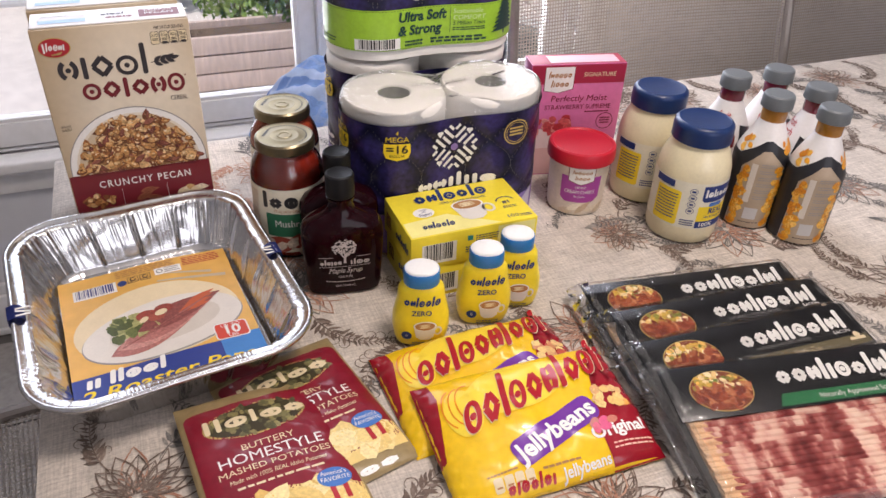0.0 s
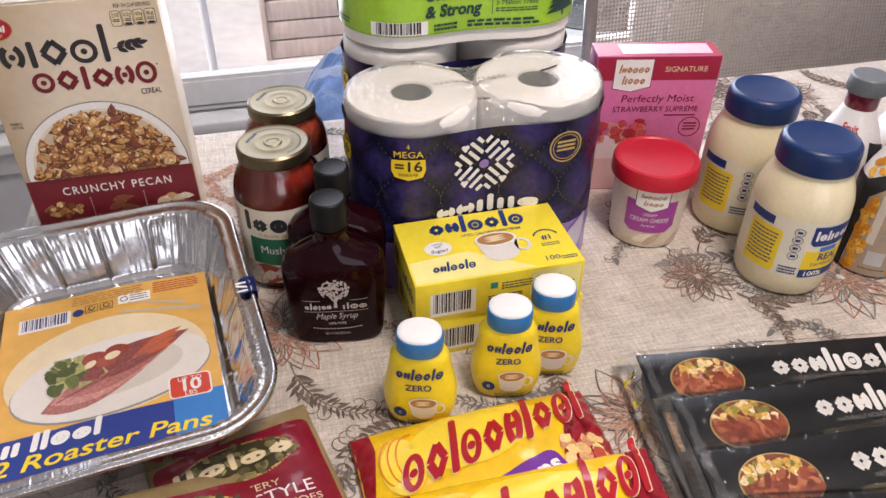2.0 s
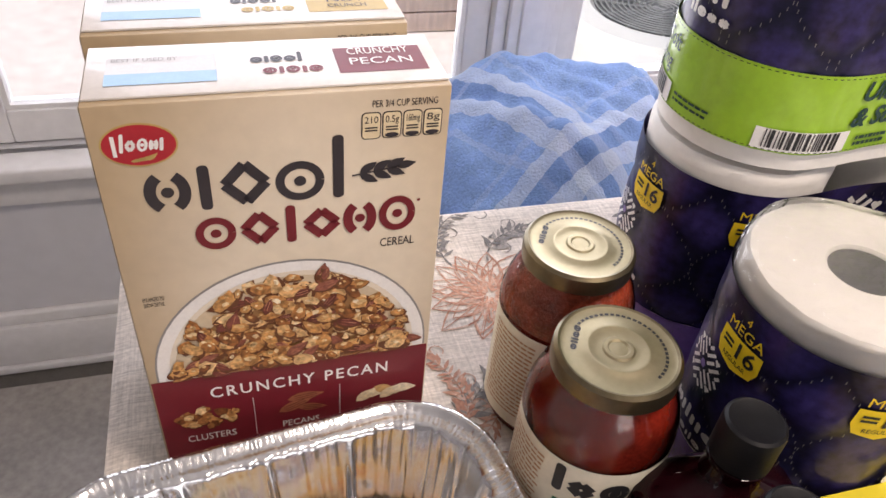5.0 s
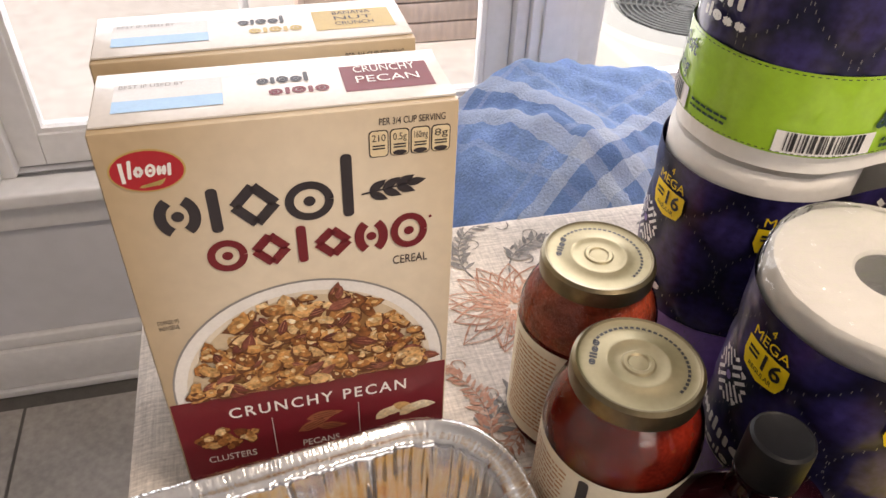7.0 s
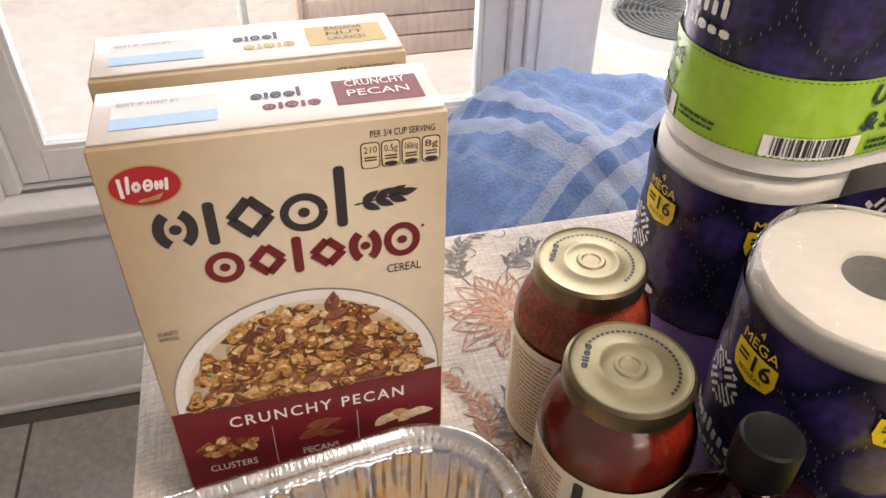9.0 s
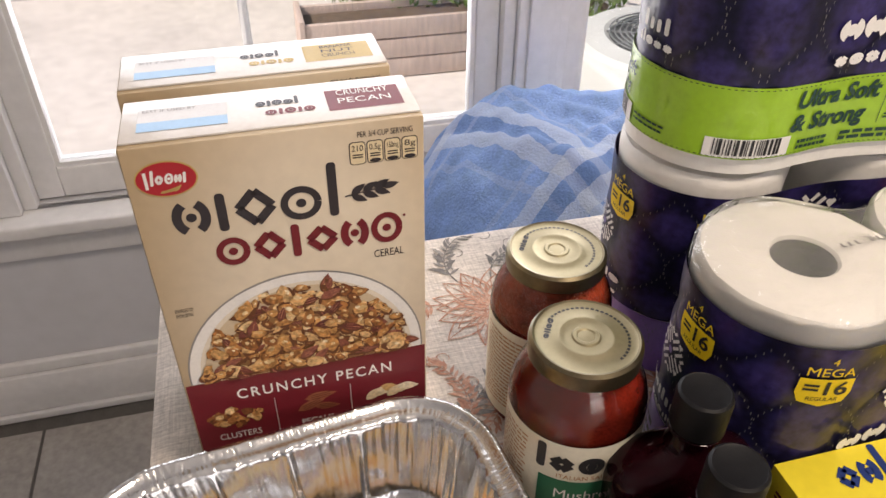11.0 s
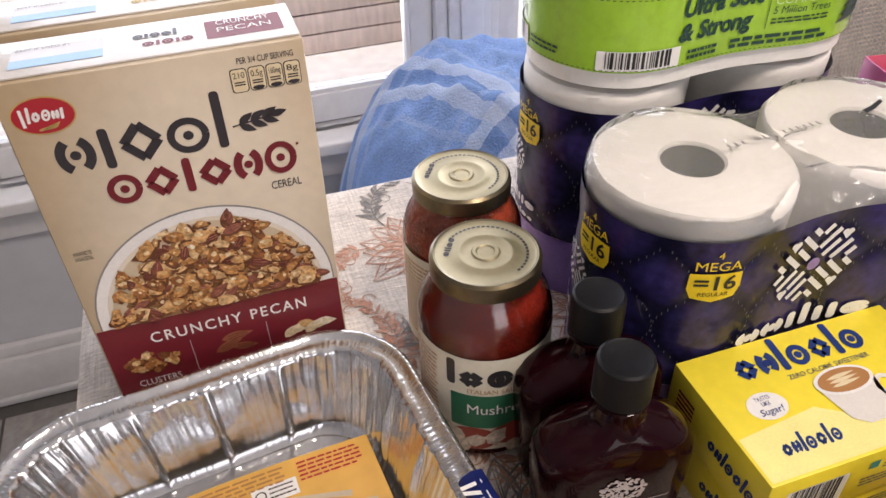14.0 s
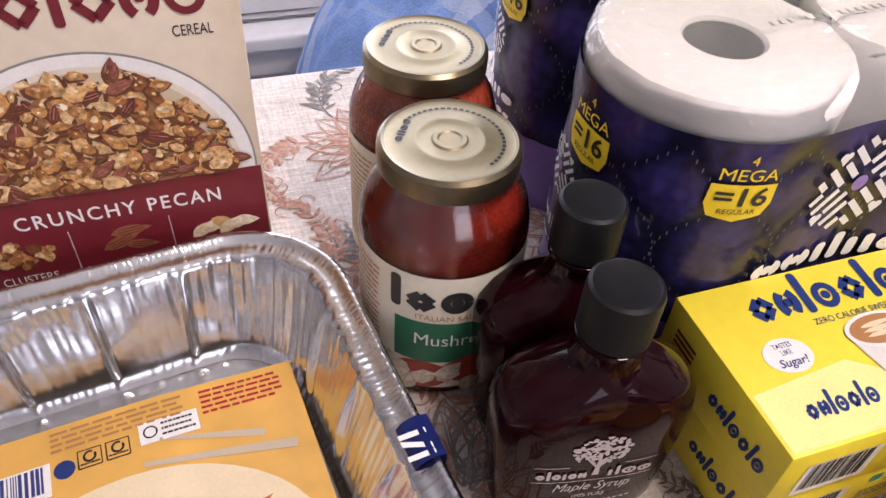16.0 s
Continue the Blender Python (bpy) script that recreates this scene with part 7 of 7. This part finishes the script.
def drink_bottle(m, label, orange):
    t = thing("drink_bottle", m, label, "drink bottle", "sports drink bottles")
    R = lambda z: 0.0375 if z < 0.105 else 0.0375 - 0.0205 * min(1, (z - 0.105) / 0.050) ** 1.25
    prof = [(0.031, 0.0), (0.0355, 0.003), (0.0375, 0.010)] + [(R(z / 1000), z / 1000) for z in range(20, 156, 8)] + [(0.0170, 0.158)]
    part("sleeve", revolve(prof, 56), SLEEVE, t, "printed white shrink sleeve")
    part("neck", revolve([(0.0168, 0.157), (0.0172, 0.161), (0.0172, 0.175), (0.0168, 0.1765)], 40), JUICE_O if orange else JUICE_R, t, "clear neck showing the drink")
    cap = []
    for r, z in ((0.0196, 0.1755), (0.0208, 0.1762), (0.0208, 0.190), (0.0200, 0.1930), (0.0182, 0.1945), (0.001, 0.1948)):
        cap.append([((r + 0.00035 * math.cos(k * math.pi) * (z < 0.19)) * math.cos(2 * math.pi * k / 110), (r + 0.00035 * math.cos(k * math.pi) * (z < 0.19)) * math.sin(2 * math.pi * k / 110), z) for k in range(110)])
    part("cap", loft(cap), CAPG, t, "grey ribbed plastic cap")
    s = round_surf(lambda z: R(z) + 0.0004, 0)
    if orange:
        for c, hw in ((-0.056, 0.016), (0.055, 0.016)):
            pr("dark_panel", t, DARKB, [rect(c - hw, 0.004, c + hw, 0.112)], s, 0.0001, 0.006)
        ground = [(-0.033, 0.004), (0.031, 0.004), (0.030, 0.101), (0.005, 0.124), (-0.005, 0.123), (-0.030, 0.097)]
        pr("pale_panel", t, ink("sleeve_pale", (0.40, 0.31, 0.22)), [ground], s, 0.0002, 0.006)
        peak = [[(-0.041, 0.096), (-0.041, 0.112), (-0.006, 0.135), (0.005, 0.136), (0.041, 0.118), (0.041, 0.100), (0.030, 0.100), (0.006, 0.123), (-0.006, 0.122), (-0.030, 0.096)]]
        pr("dark_peak", t, DARKB, peak, s, 0.0004, 0.006)
        pr("dark_side", t, DARKB, [[(-0.041, 0.004), (-0.034, 0.004), (-0.030, 0.096), (-0.041, 0.096)]], s, 0.0004, 0.006)
        pr("dark_side", t, DARKB, [[(0.031, 0.004), (0.041, 0.004), (0.041, 0.100), (0.030, 0.100)]], s, 0.0004, 0.006)
        rnd = random.Random(3)
        fr = scatter_mat("orange_picture", ((0, (0.60, 0.20, 0.01)), (0.6, (0.78, 0.36, 0.02)), (1, (0.85, 0.52, 0.12))), 0.35, 0.2)
        pr("orange_picture", t, fr, polys(crumbs(rnd, 90, (-0.033, 0.008, 0.033, 0.104, lambda a, b: 0.019 + 0.003 * math.sin(b * 300) < abs(a) < 0.029 and b < 0.098), 0.006, 0.011, 1.2), 1e-6), s, 0.0006, 0.006)
        pr("orange_picture", t, fr, polys(crumbs(rnd, 12, (-0.052, 0.118, 0.052, 0.138, lambda a, b: 0.026 < abs(a) < 0.046 and b < 0.134), 0.008, 0.013, 1.2), 1e-6), s, 0.0005, 0.006)
        pr("print_panel", t, ink("sleeve_tan", (0.62, 0.56, 0.48)), [rect(-0.016, 0.044, -0.008, 0.104)], s, 0.0004, 0.006)
        pr("small_print", t, GREY_INK, [x for k in range(6) for x in lines(-0.004, 0.104 - k * 0.010, 0.022, 2, 0.0032, 0.0014, k)], s, 0.0004, 0.006)
        pr("small_print", t, CHARCOAL, lines(-0.014, 0.012, 0.030, 1, 0.003, 0.0012, 9), s, 0.0004, 0.006)
        pr("code_panel", t, ink("panel_grey", (0.50, 0.49, 0.48)), [rect(-0.010, 0.018, 0.008, 0.036)], s, 0.0004, 0.006)
    else:
        pr("flavour_word", t, RED_INK, lettering("Fruit\nPunch", 0.0125, -0.002, 0.136, width=0.032, bold=0.02), s, 0.0004, 0.005)
        pr("red_panel", t, MAROON, [rect(-0.020, 0.096, 0.022, 0.116, 0.003)], s, 0.0004, 0.006)
        pr("dark_panel", t, DARKB, [[(0.020, 0.004), (0.060, 0.004), (0.060, 0.120), (0.030, 0.128)], [(-0.060, 0.004), (-0.024, 0.004), (-0.030, 0.100), (-0.060, 0.120)]], s, 0.0003, 0.006)
        pr("red_panel", t, RED_INK, [rect(-0.022, 0.010, 0.018, 0.080)], s, 0.0003, 0.006)
    return t


a = drink_bottle(pose(0.987, -0.536, TH, 0, 0, -28), "orange sports drink bottle in a printed white sleeve", True)
copy_thing(a, pose(0.945, -0.478, TH, 0, 0, -34))
b = drink_bottle(pose(0.936, -0.402, TH, 0, 0, -46), "red fruit punch sports drink in a white sleeve", False)
copy_thing(b, pose(1.013, -0.402, TH, 0, 0, -40))
copy_thing(b, pose(1.023, -0.474, TH, 0, 0, -110))


# frosting tub and cake mix
TUB = mat("tub_cream", (0.70, 0.61, 0.50), 0.38, var=0.10, scale=25)
LIDRED = mat("lid_red", (0.52, 0.012, 0.030), 0.36, var=0.05, scale=30)
PURPLE = ink("tub_purple", (0.36, 0.06, 0.30))


def frosting_tub(m):
    t = thing("frosting_tub", m, "round cream frosting tub with a red plastic lid", "frosting tub")
    R = lambda z: 0.0400 + 0.0040 * z / 0.09
    part("tub", revolve([(0.0365, 0.0), (0.0393, 0.002)] + [(R(z / 1000), z / 1000) for z in range(6, 92, 10)], 64), TUB, t)
    lid = [(0.0455, 0.0820), (0.0484, 0.0825), (0.0488, 0.0850), (0.0482, 0.0985), (0.0468, 0.1015), (0.0440, 0.1028), (0.0424, 0.1020), (0.0408, 0.1005), (0.002, 0.1003)]
    part("lid", revolve(lid, 72), LIDRED, t, "red plastic snap lid")
    s = round_surf(lambda z: R(z) + 0.0004, -6)
    pr("purple_panel", t, PURPLE, [[(-0.028, 0.030), (-0.020, 0.024), (0.022, 0.024), (0.032, 0.032), (0.032, 0.066), (-0.028, 0.066)]], s, 0.0001, 0.005)
    shield = [(-0.017, 0.080), (0.019, 0.080), (0.019, 0.060), (0.001, 0.054), (-0.017, 0.060)]
    pr("brand_panel", t, MAROON, [[(x * 1.06, y + (0.001 if y > 0.07 else -0.001)) for x, y in shield]], s, 0.0003, 0.005)
    pr("brand_panel", t, WHITE, [shield], s, 0.0005, 0.005)
    pr("brand_shape", t, COFFEE, mark("ldnoon", -0.013, 0.0705, 0.007, 0.028, 12, 0.17) + mark("linon", -0.009, 0.0615, 0.007, 0.022, 12, 0.17), s, 0.0008, 0.005)
    pr("flavour_word", t, WHITE, lettering("CREAMY", 0.0055, 0.001, 0.0475, width=0.016), s, 0.0005, 0.005)
    pr("flavour_word", t, WHITE, lettering("CREAM CHEESE", 0.0078, 0.001, 0.0390, width=0.045), s, 0.0005, 0.005)
    pr("flavour_word", t, WHITE, lettering("FROSTING", 0.0040, 0.001, 0.0325, width=0.016), s, 0.0005, 0.005)
    sw = scatter_mat("frosting_picture", ((0, (0.45, 0.30, 0.18)), (0.5, (0.72, 0.60, 0.44)), (1, (0.80, 0.72, 0.58))), 0.4, 0.1)
    pr("frosting_picture", t, sw, polys([leaf(-0.03 + 0.014 * k, 0.006 + 0.004 * (k % 2), 0.030, 0.010, 12 + 15 * (k % 3), 7) for k in range(5)], 2e-5), s, 0.0004, 0.005)
    return t


frosting_tub(pose(0.722, -0.365, TH, 0, 0, -20))

PINKC = mat("carton_pink", (0.62, 0.15, 0.33), 0.42, var=0.07, scale=12)


def cake_box(m):
    w, d, h = 0.146, 0.040, 0.182
    t = thing("cake_mix_box", m, "pink strawberry cake mix carton with a red top band", "cake mix box")
    part("carton", box(-w / 2, w / 2, -d / 2, d / 2, 0, h, 0.001), PINKC, t)
    f = flat_surf((-w / 2, -d / 2, 0), (1, 0, 0), (0, 0, 1))
    pr("red_band", t, ink("band_red", (0.36, 0.015, 0.05)), [rect(0.001, 0.152, w - 0.001, h - 0.001)], f, 0.0003)
    pr("band_word", t, CREAM_INK, lettering("SIGNATURE", 0.0095, 0.106, 0.1625, width=0.050), f, 0.0005)
    sh = [(0.022, 0.178), (0.066, 0.178), (0.066, 0.144), (0.044, 0.138), (0.022, 0.142)]
    pr("brand_panel", t, MAROON, [[(x + (0.001 if x > 0.04 else -0.001), y - 0.0006) for x, y in sh]], f, 0.0004)
    pr("brand_panel", t, WHITE, [sh], f, 0.0006)
    pr("brand_shape", t, COFFEE, mark("ldnoon", 0.026, 0.161, 0.011, 0.036, 10, 0.17) + mark("linon", 0.031, 0.147, 0.011, 0.028, 10, 0.17), f, 0.0008)
    pr("flavour_word", t, MAROON, lettering("Perfectly Moist", 0.0135, 0.078, 0.124, width=0.088, slant=0.1), f, 0.0004)
    pr("flavour_word", t, MAROON, lettering("STRAWBERRY SUPREME", 0.0105, 0.078, 0.1110, width=0.104), f, 0.0004)
    pr("small_word", t, MAROON, [rect(0.090, 0.1055, 0.128, 0.107)], f, 0.0004)
    rnd = random.Random(2)
    straw = scatter_mat("strawberry_picture", ((0, (0.40, 0.02, 0.03)), (0.6, (0.62, 0.10, 0.10)), (1, (0.70, 0.30, 0.28))), 0.4)
    pr("cake_picture", t, ink("cake", (0.72, 0.45, 0.42)), [[(0.001, 0.002), (0.100, 0.002), (0.100, 0.070), (0.060, 0.082), (0.001, 0.078)]], f, 0.0004)
    pr("cake_picture", t, ink("icing", (0.78, 0.62, 0.60)), [[(0.001, 0.046), (0.100, 0.050), (0.100, 0.070), (0.060, 0.082), (0.001, 0.078)]], f, 0.0006)
    pr("strawberry_picture", t, straw, polys(crumbs(rnd, 30, (0.004, 0.074, 0.066, 0.098, lambda a, b: True), 0.010, 0.017, 1.2), 4e-6), f, 0.0008)
    pr("seal", t, MAROON, ring(0.124, 0.090, 0.013, 0.013, 0.0010) + lines(0.116, 0.094, 0.016, 3, 0.004, 0.002, 3), f, 0.0004)
    top = flat_surf((-w / 2, -d / 2, h), (1, 0, 0), (0, 1, 0))
    pr("top_panel", t, ink("band_red", (0.36, 0.015, 0.05)), [rect(0.001, 0.001, w - 0.001, d - 0.001)], top, 0.0003)
    # Pale pink patch puts the glare on the carton's top into its colour.
    pr("top_panel", t, ink("pink_glare", (0.66, 0.44, 0.50)), [rect(0.030, 0.006, w - 0.010, d - 0.006)], top, 0.0005)
    return t


cake_box(pose(0.757, -0.262, TH, 0, 0, -11.5))


# ---- chairs and blanket ----
MESHC = mat("sling_thread", (0.46, 0.40, 0.34), 0.6, var=0.2, scale=60)
FRAMEC = mat("chair_frame", (0.28, 0.25, 0.23), 0.35, 0.6, var=0.1, scale=30)


def sling_chair(m, label):
    """A chair of woven mesh stretched on a tube frame; it faces -y, its back at y = 0."""
    t = thing("sling_chair", m, label, "chair", "woven mesh chairs")
    w = 0.375

    def back(u, v):
        x = -w + 2 * w * u
        z = 0.46 + 0.50 * v
        return Vector((x * (1 - 0.04 * v), 0.02 + 0.10 * v + 0.03 * math.sin(math.pi * u) * 1.0, z))

    def seat(u, v):
        return Vector((-w + 2 * w * u, -0.46 + 0.46 * v, 0.45 - 0.02 * math.sin(math.pi * u) * math.sin(math.pi * v)))
    for name, f, nu, nv in (("backrest", back, 104, 72), ("seat", seat, 104, 66)):
        bm = bmesh.new()
        hw = 0.00135
        for k in range(nu):
            rows = [(f(k / (nu - 1), j / 14) + Vector((-hw, 0, 0)), f(k / (nu - 1), j / 14) + Vector((hw, 0, 0))) for j in range(15)]
            vs = [(bm.verts.new(p), bm.verts.new(q)) for p, q in rows]
            for (p, q), (r, s_) in zip(vs, vs[1:]):
                bm.faces.new((p, q, s_, r))
        for k in range(nv):
            d = (f(0.5, min(1, k / (nv - 1) + 0.01)) - f(0.5, k / (nv - 1) - 0.01)).normalized() * hw
            vs = []
            for j in range(15):
                p = f(j / 14, k / (nv - 1))
                vs.append((bm.verts.new(p - d), bm.verts.new(p + d)))
            for (p, q), (r, s_) in zip(vs, vs[1:]):
                bm.faces.new((p, q, s_, r))
        bmesh.ops.solidify(bm, geom=bm.faces[:], thickness=0.0010)
        tagged(part(name, bm, MESHC, t, "taupe woven mesh panel"), kind="stuff")
    for sx in (0, 1):
        pts = [back(sx, v / 10) for v in range(11)]
        part("side_tube", tube([seat(sx, k / 6) for k in range(7)] + pts, 0.012), FRAMEC, t)
        x = -w if sx == 0 else w
        part("leg", tube([(x, -0.44, 0.445), (x, -0.47, 0.0)], 0.013), FRAMEC, t)
        part("leg", tube([(x, 0.0, 0.445), (x, 0.06, 0.0)], 0.013), FRAMEC, t)
    part("top_tube", tube([back(k / 10, 1) for k in range(11)], 0.012), FRAMEC, t)
    part("front_tube", tube([seat(k / 6, 0) for k in range(7)], 0.012), FRAMEC, t)
    return t


ch = sling_chair(pose(1.245, 0.10, 0), "taupe woven mesh chair at the far side of the table")
copy_thing(ch, pose(2.03, 0.14, 0, 0, 0, -6))
copy_thing(ch, pose(-0.36, -0.62, 0, 0, 0, 95))


def plaid():
    m = mat("plaid_fleece", (0.30, 0.46, 0.76), 0.95, var=0.15, scale=25, bump=0.5, bscale=260)
    nt = m.node_tree
    p = nt.nodes["Principled BSDF"]
    total = p.inputs["Base Color"].links[0].from_socket
    tc = nt.nodes.new("ShaderNodeTexCoord")
    wob = nt.nodes.new("ShaderNodeTexNoise")
    wob.inputs["Scale"].default_value, wob.inputs["Detail"].default_value, wob.inputs["Roughness"].default_value = 9, 8, 0.62
    nt.links.new(tc.outputs["Object"], wob.inputs["Vector"])
    sep = nt.nodes.new("ShaderNodeSeparateXYZ")
    rot = nt.nodes.new("ShaderNodeMapping")
    rot.inputs["Rotation"].default_value = (0, 0, radians(-28))
    nt.links.new(tc.outputs["Object"], rot.inputs[0])
    nt.links.new(rot.outputs[0], sep.inputs[0])
    for axis in (0, 1):
        off = nt.nodes.new("ShaderNodeMath")
        off.operation = "MULTIPLY_ADD"
        off.inputs[1].default_value = 0.03
        nt.links.new(wob.outputs["Fac"], off.inputs[0])
        sh = nt.nodes.new("ShaderNodeMath")
        sh.operation = "ADD"
        sh.inputs[1].default_value = (0.133, 0.146)[axis]
        nt.links.new(sep.outputs[axis], sh.inputs[0])
        nt.links.new(sh.outputs[0], off.inputs[2])
        for lo, wd, col, amt in ((0.012, 0.010, (0.55, 0.64, 0.80), 0.35), (0.047, 0.024, (0.72, 0.77, 0.84), 0.55), (0.097, 0.024, (0.72, 0.77, 0.84), 0.55), (0.071, 0.026, (0.15, 0.27, 0.55), 0.45), (0.145, 0.010, (0.55, 0.64, 0.80), 0.3)):
            md = nt.nodes.new("ShaderNodeMath")
            md.operation = "FLOORED_MODULO"
            md.inputs[1].default_value = 0.30
            nt.links.new(off.outputs[0], md.inputs[0])
            cmp_ = nt.nodes.new("ShaderNodeMath")
            cmp_.operation = "COMPARE"
            cmp_.inputs[1].default_value, cmp_.inputs[2].default_value = lo + wd / 2, wd / 2
            nt.links.new(md.outputs[0], cmp_.inputs[0])
            k = nt.nodes.new("ShaderNodeMath")
            k.operation = "MULTIPLY"
            k.inputs[1].default_value = amt
            nt.links.new(cmp_.outputs[0], k.inputs[0])
            mx = nt.nodes.new("ShaderNodeMix")
            mx.data_type = "RGBA"
            nt.links.new(k.outputs[0], mx.inputs[0])
            nt.links.new(total, mx.inputs[6])
            mx.inputs[7].default_value = (*col, 1)
            total = mx.outputs[2]
    nt.links.new(total, p.inputs["Base Color"])
    return m


def blanket():
    t = thing("blanket", pose(0.57, 0.27, 0.0), "blue and white plaid fleece blanket heaped beside the window", "blanket")
    bm, rows, nx, ny = bmesh.new(), [], 90, 80
    for j in range(ny + 1):
        rows.append([])
        for i in range(nx + 1):
            u, v = 2 * i / nx - 1, 2 * j / ny - 1
            x, y = u * 0.30, v * 0.25
            e = max(0.0, 1 - abs(u) ** 4) ** 0.5 * max(0.0, 1 - abs(v) ** 5) ** 0.5
            ridge = 0.655 + 0.095 * (0.5 + 0.5 * v) - 0.10 * max(0, -u - 0.15) ** 1.2 - 0.04 * max(0, u - 0.2)
            z = e * (ridge + 0.034 * noise.noise((x * 7, y * 7, 2)) + 0.020 * abs(noise.noise((x * 14 + y * 9, y * 8, 5))) + 0.011 * noise.noise((x * 34, y * 30, 4)))
            rows[-1].append(bm.verts.new((x + 0.01 * noise.noise((x * 9, y * 9, 8)), y, z)))
    for j in range(ny):
        for i in range(nx):
            bm.faces.new((rows[j][i], rows[j][i + 1], rows[j + 1][i + 1], rows[j + 1][i]))
    bmesh.ops.solidify(bm, geom=bm.faces[:], thickness=0.006)
    part("fleece", bm, plaid(), t, sharp=80)


blanket()


# ---- floor tiles ----
tile_mesh = None
S = 0.305
for ix in range(-6, 11):
    for iy in range(-13, 4):
        cx, cy = -0.255 + ix * S, 0.385 + iy * S
        if not (X0 - 0.1 < cx - S / 2 and cx + S / 2 < X1 + 0.1 and Y0 - 0.1 < cy - S / 2):
            continue
        if cy + S / 2 > Y1 + 0.1:
            continue
        if tile_mesh is None:
            tob = part("floor_tile", box(-S / 2 + 0.003, S / 2 - 0.003, -S / 2 + 0.003, S / 2 - 0.003, -0.003, 0.0, 0.001, 1), TILE, floor)
            tile_mesh = tob.data
        else:
            tob = new("floor_tile", tile_mesh)
            tob.parent = floor
        tob.matrix_basis = pose(cx, cy, 0)
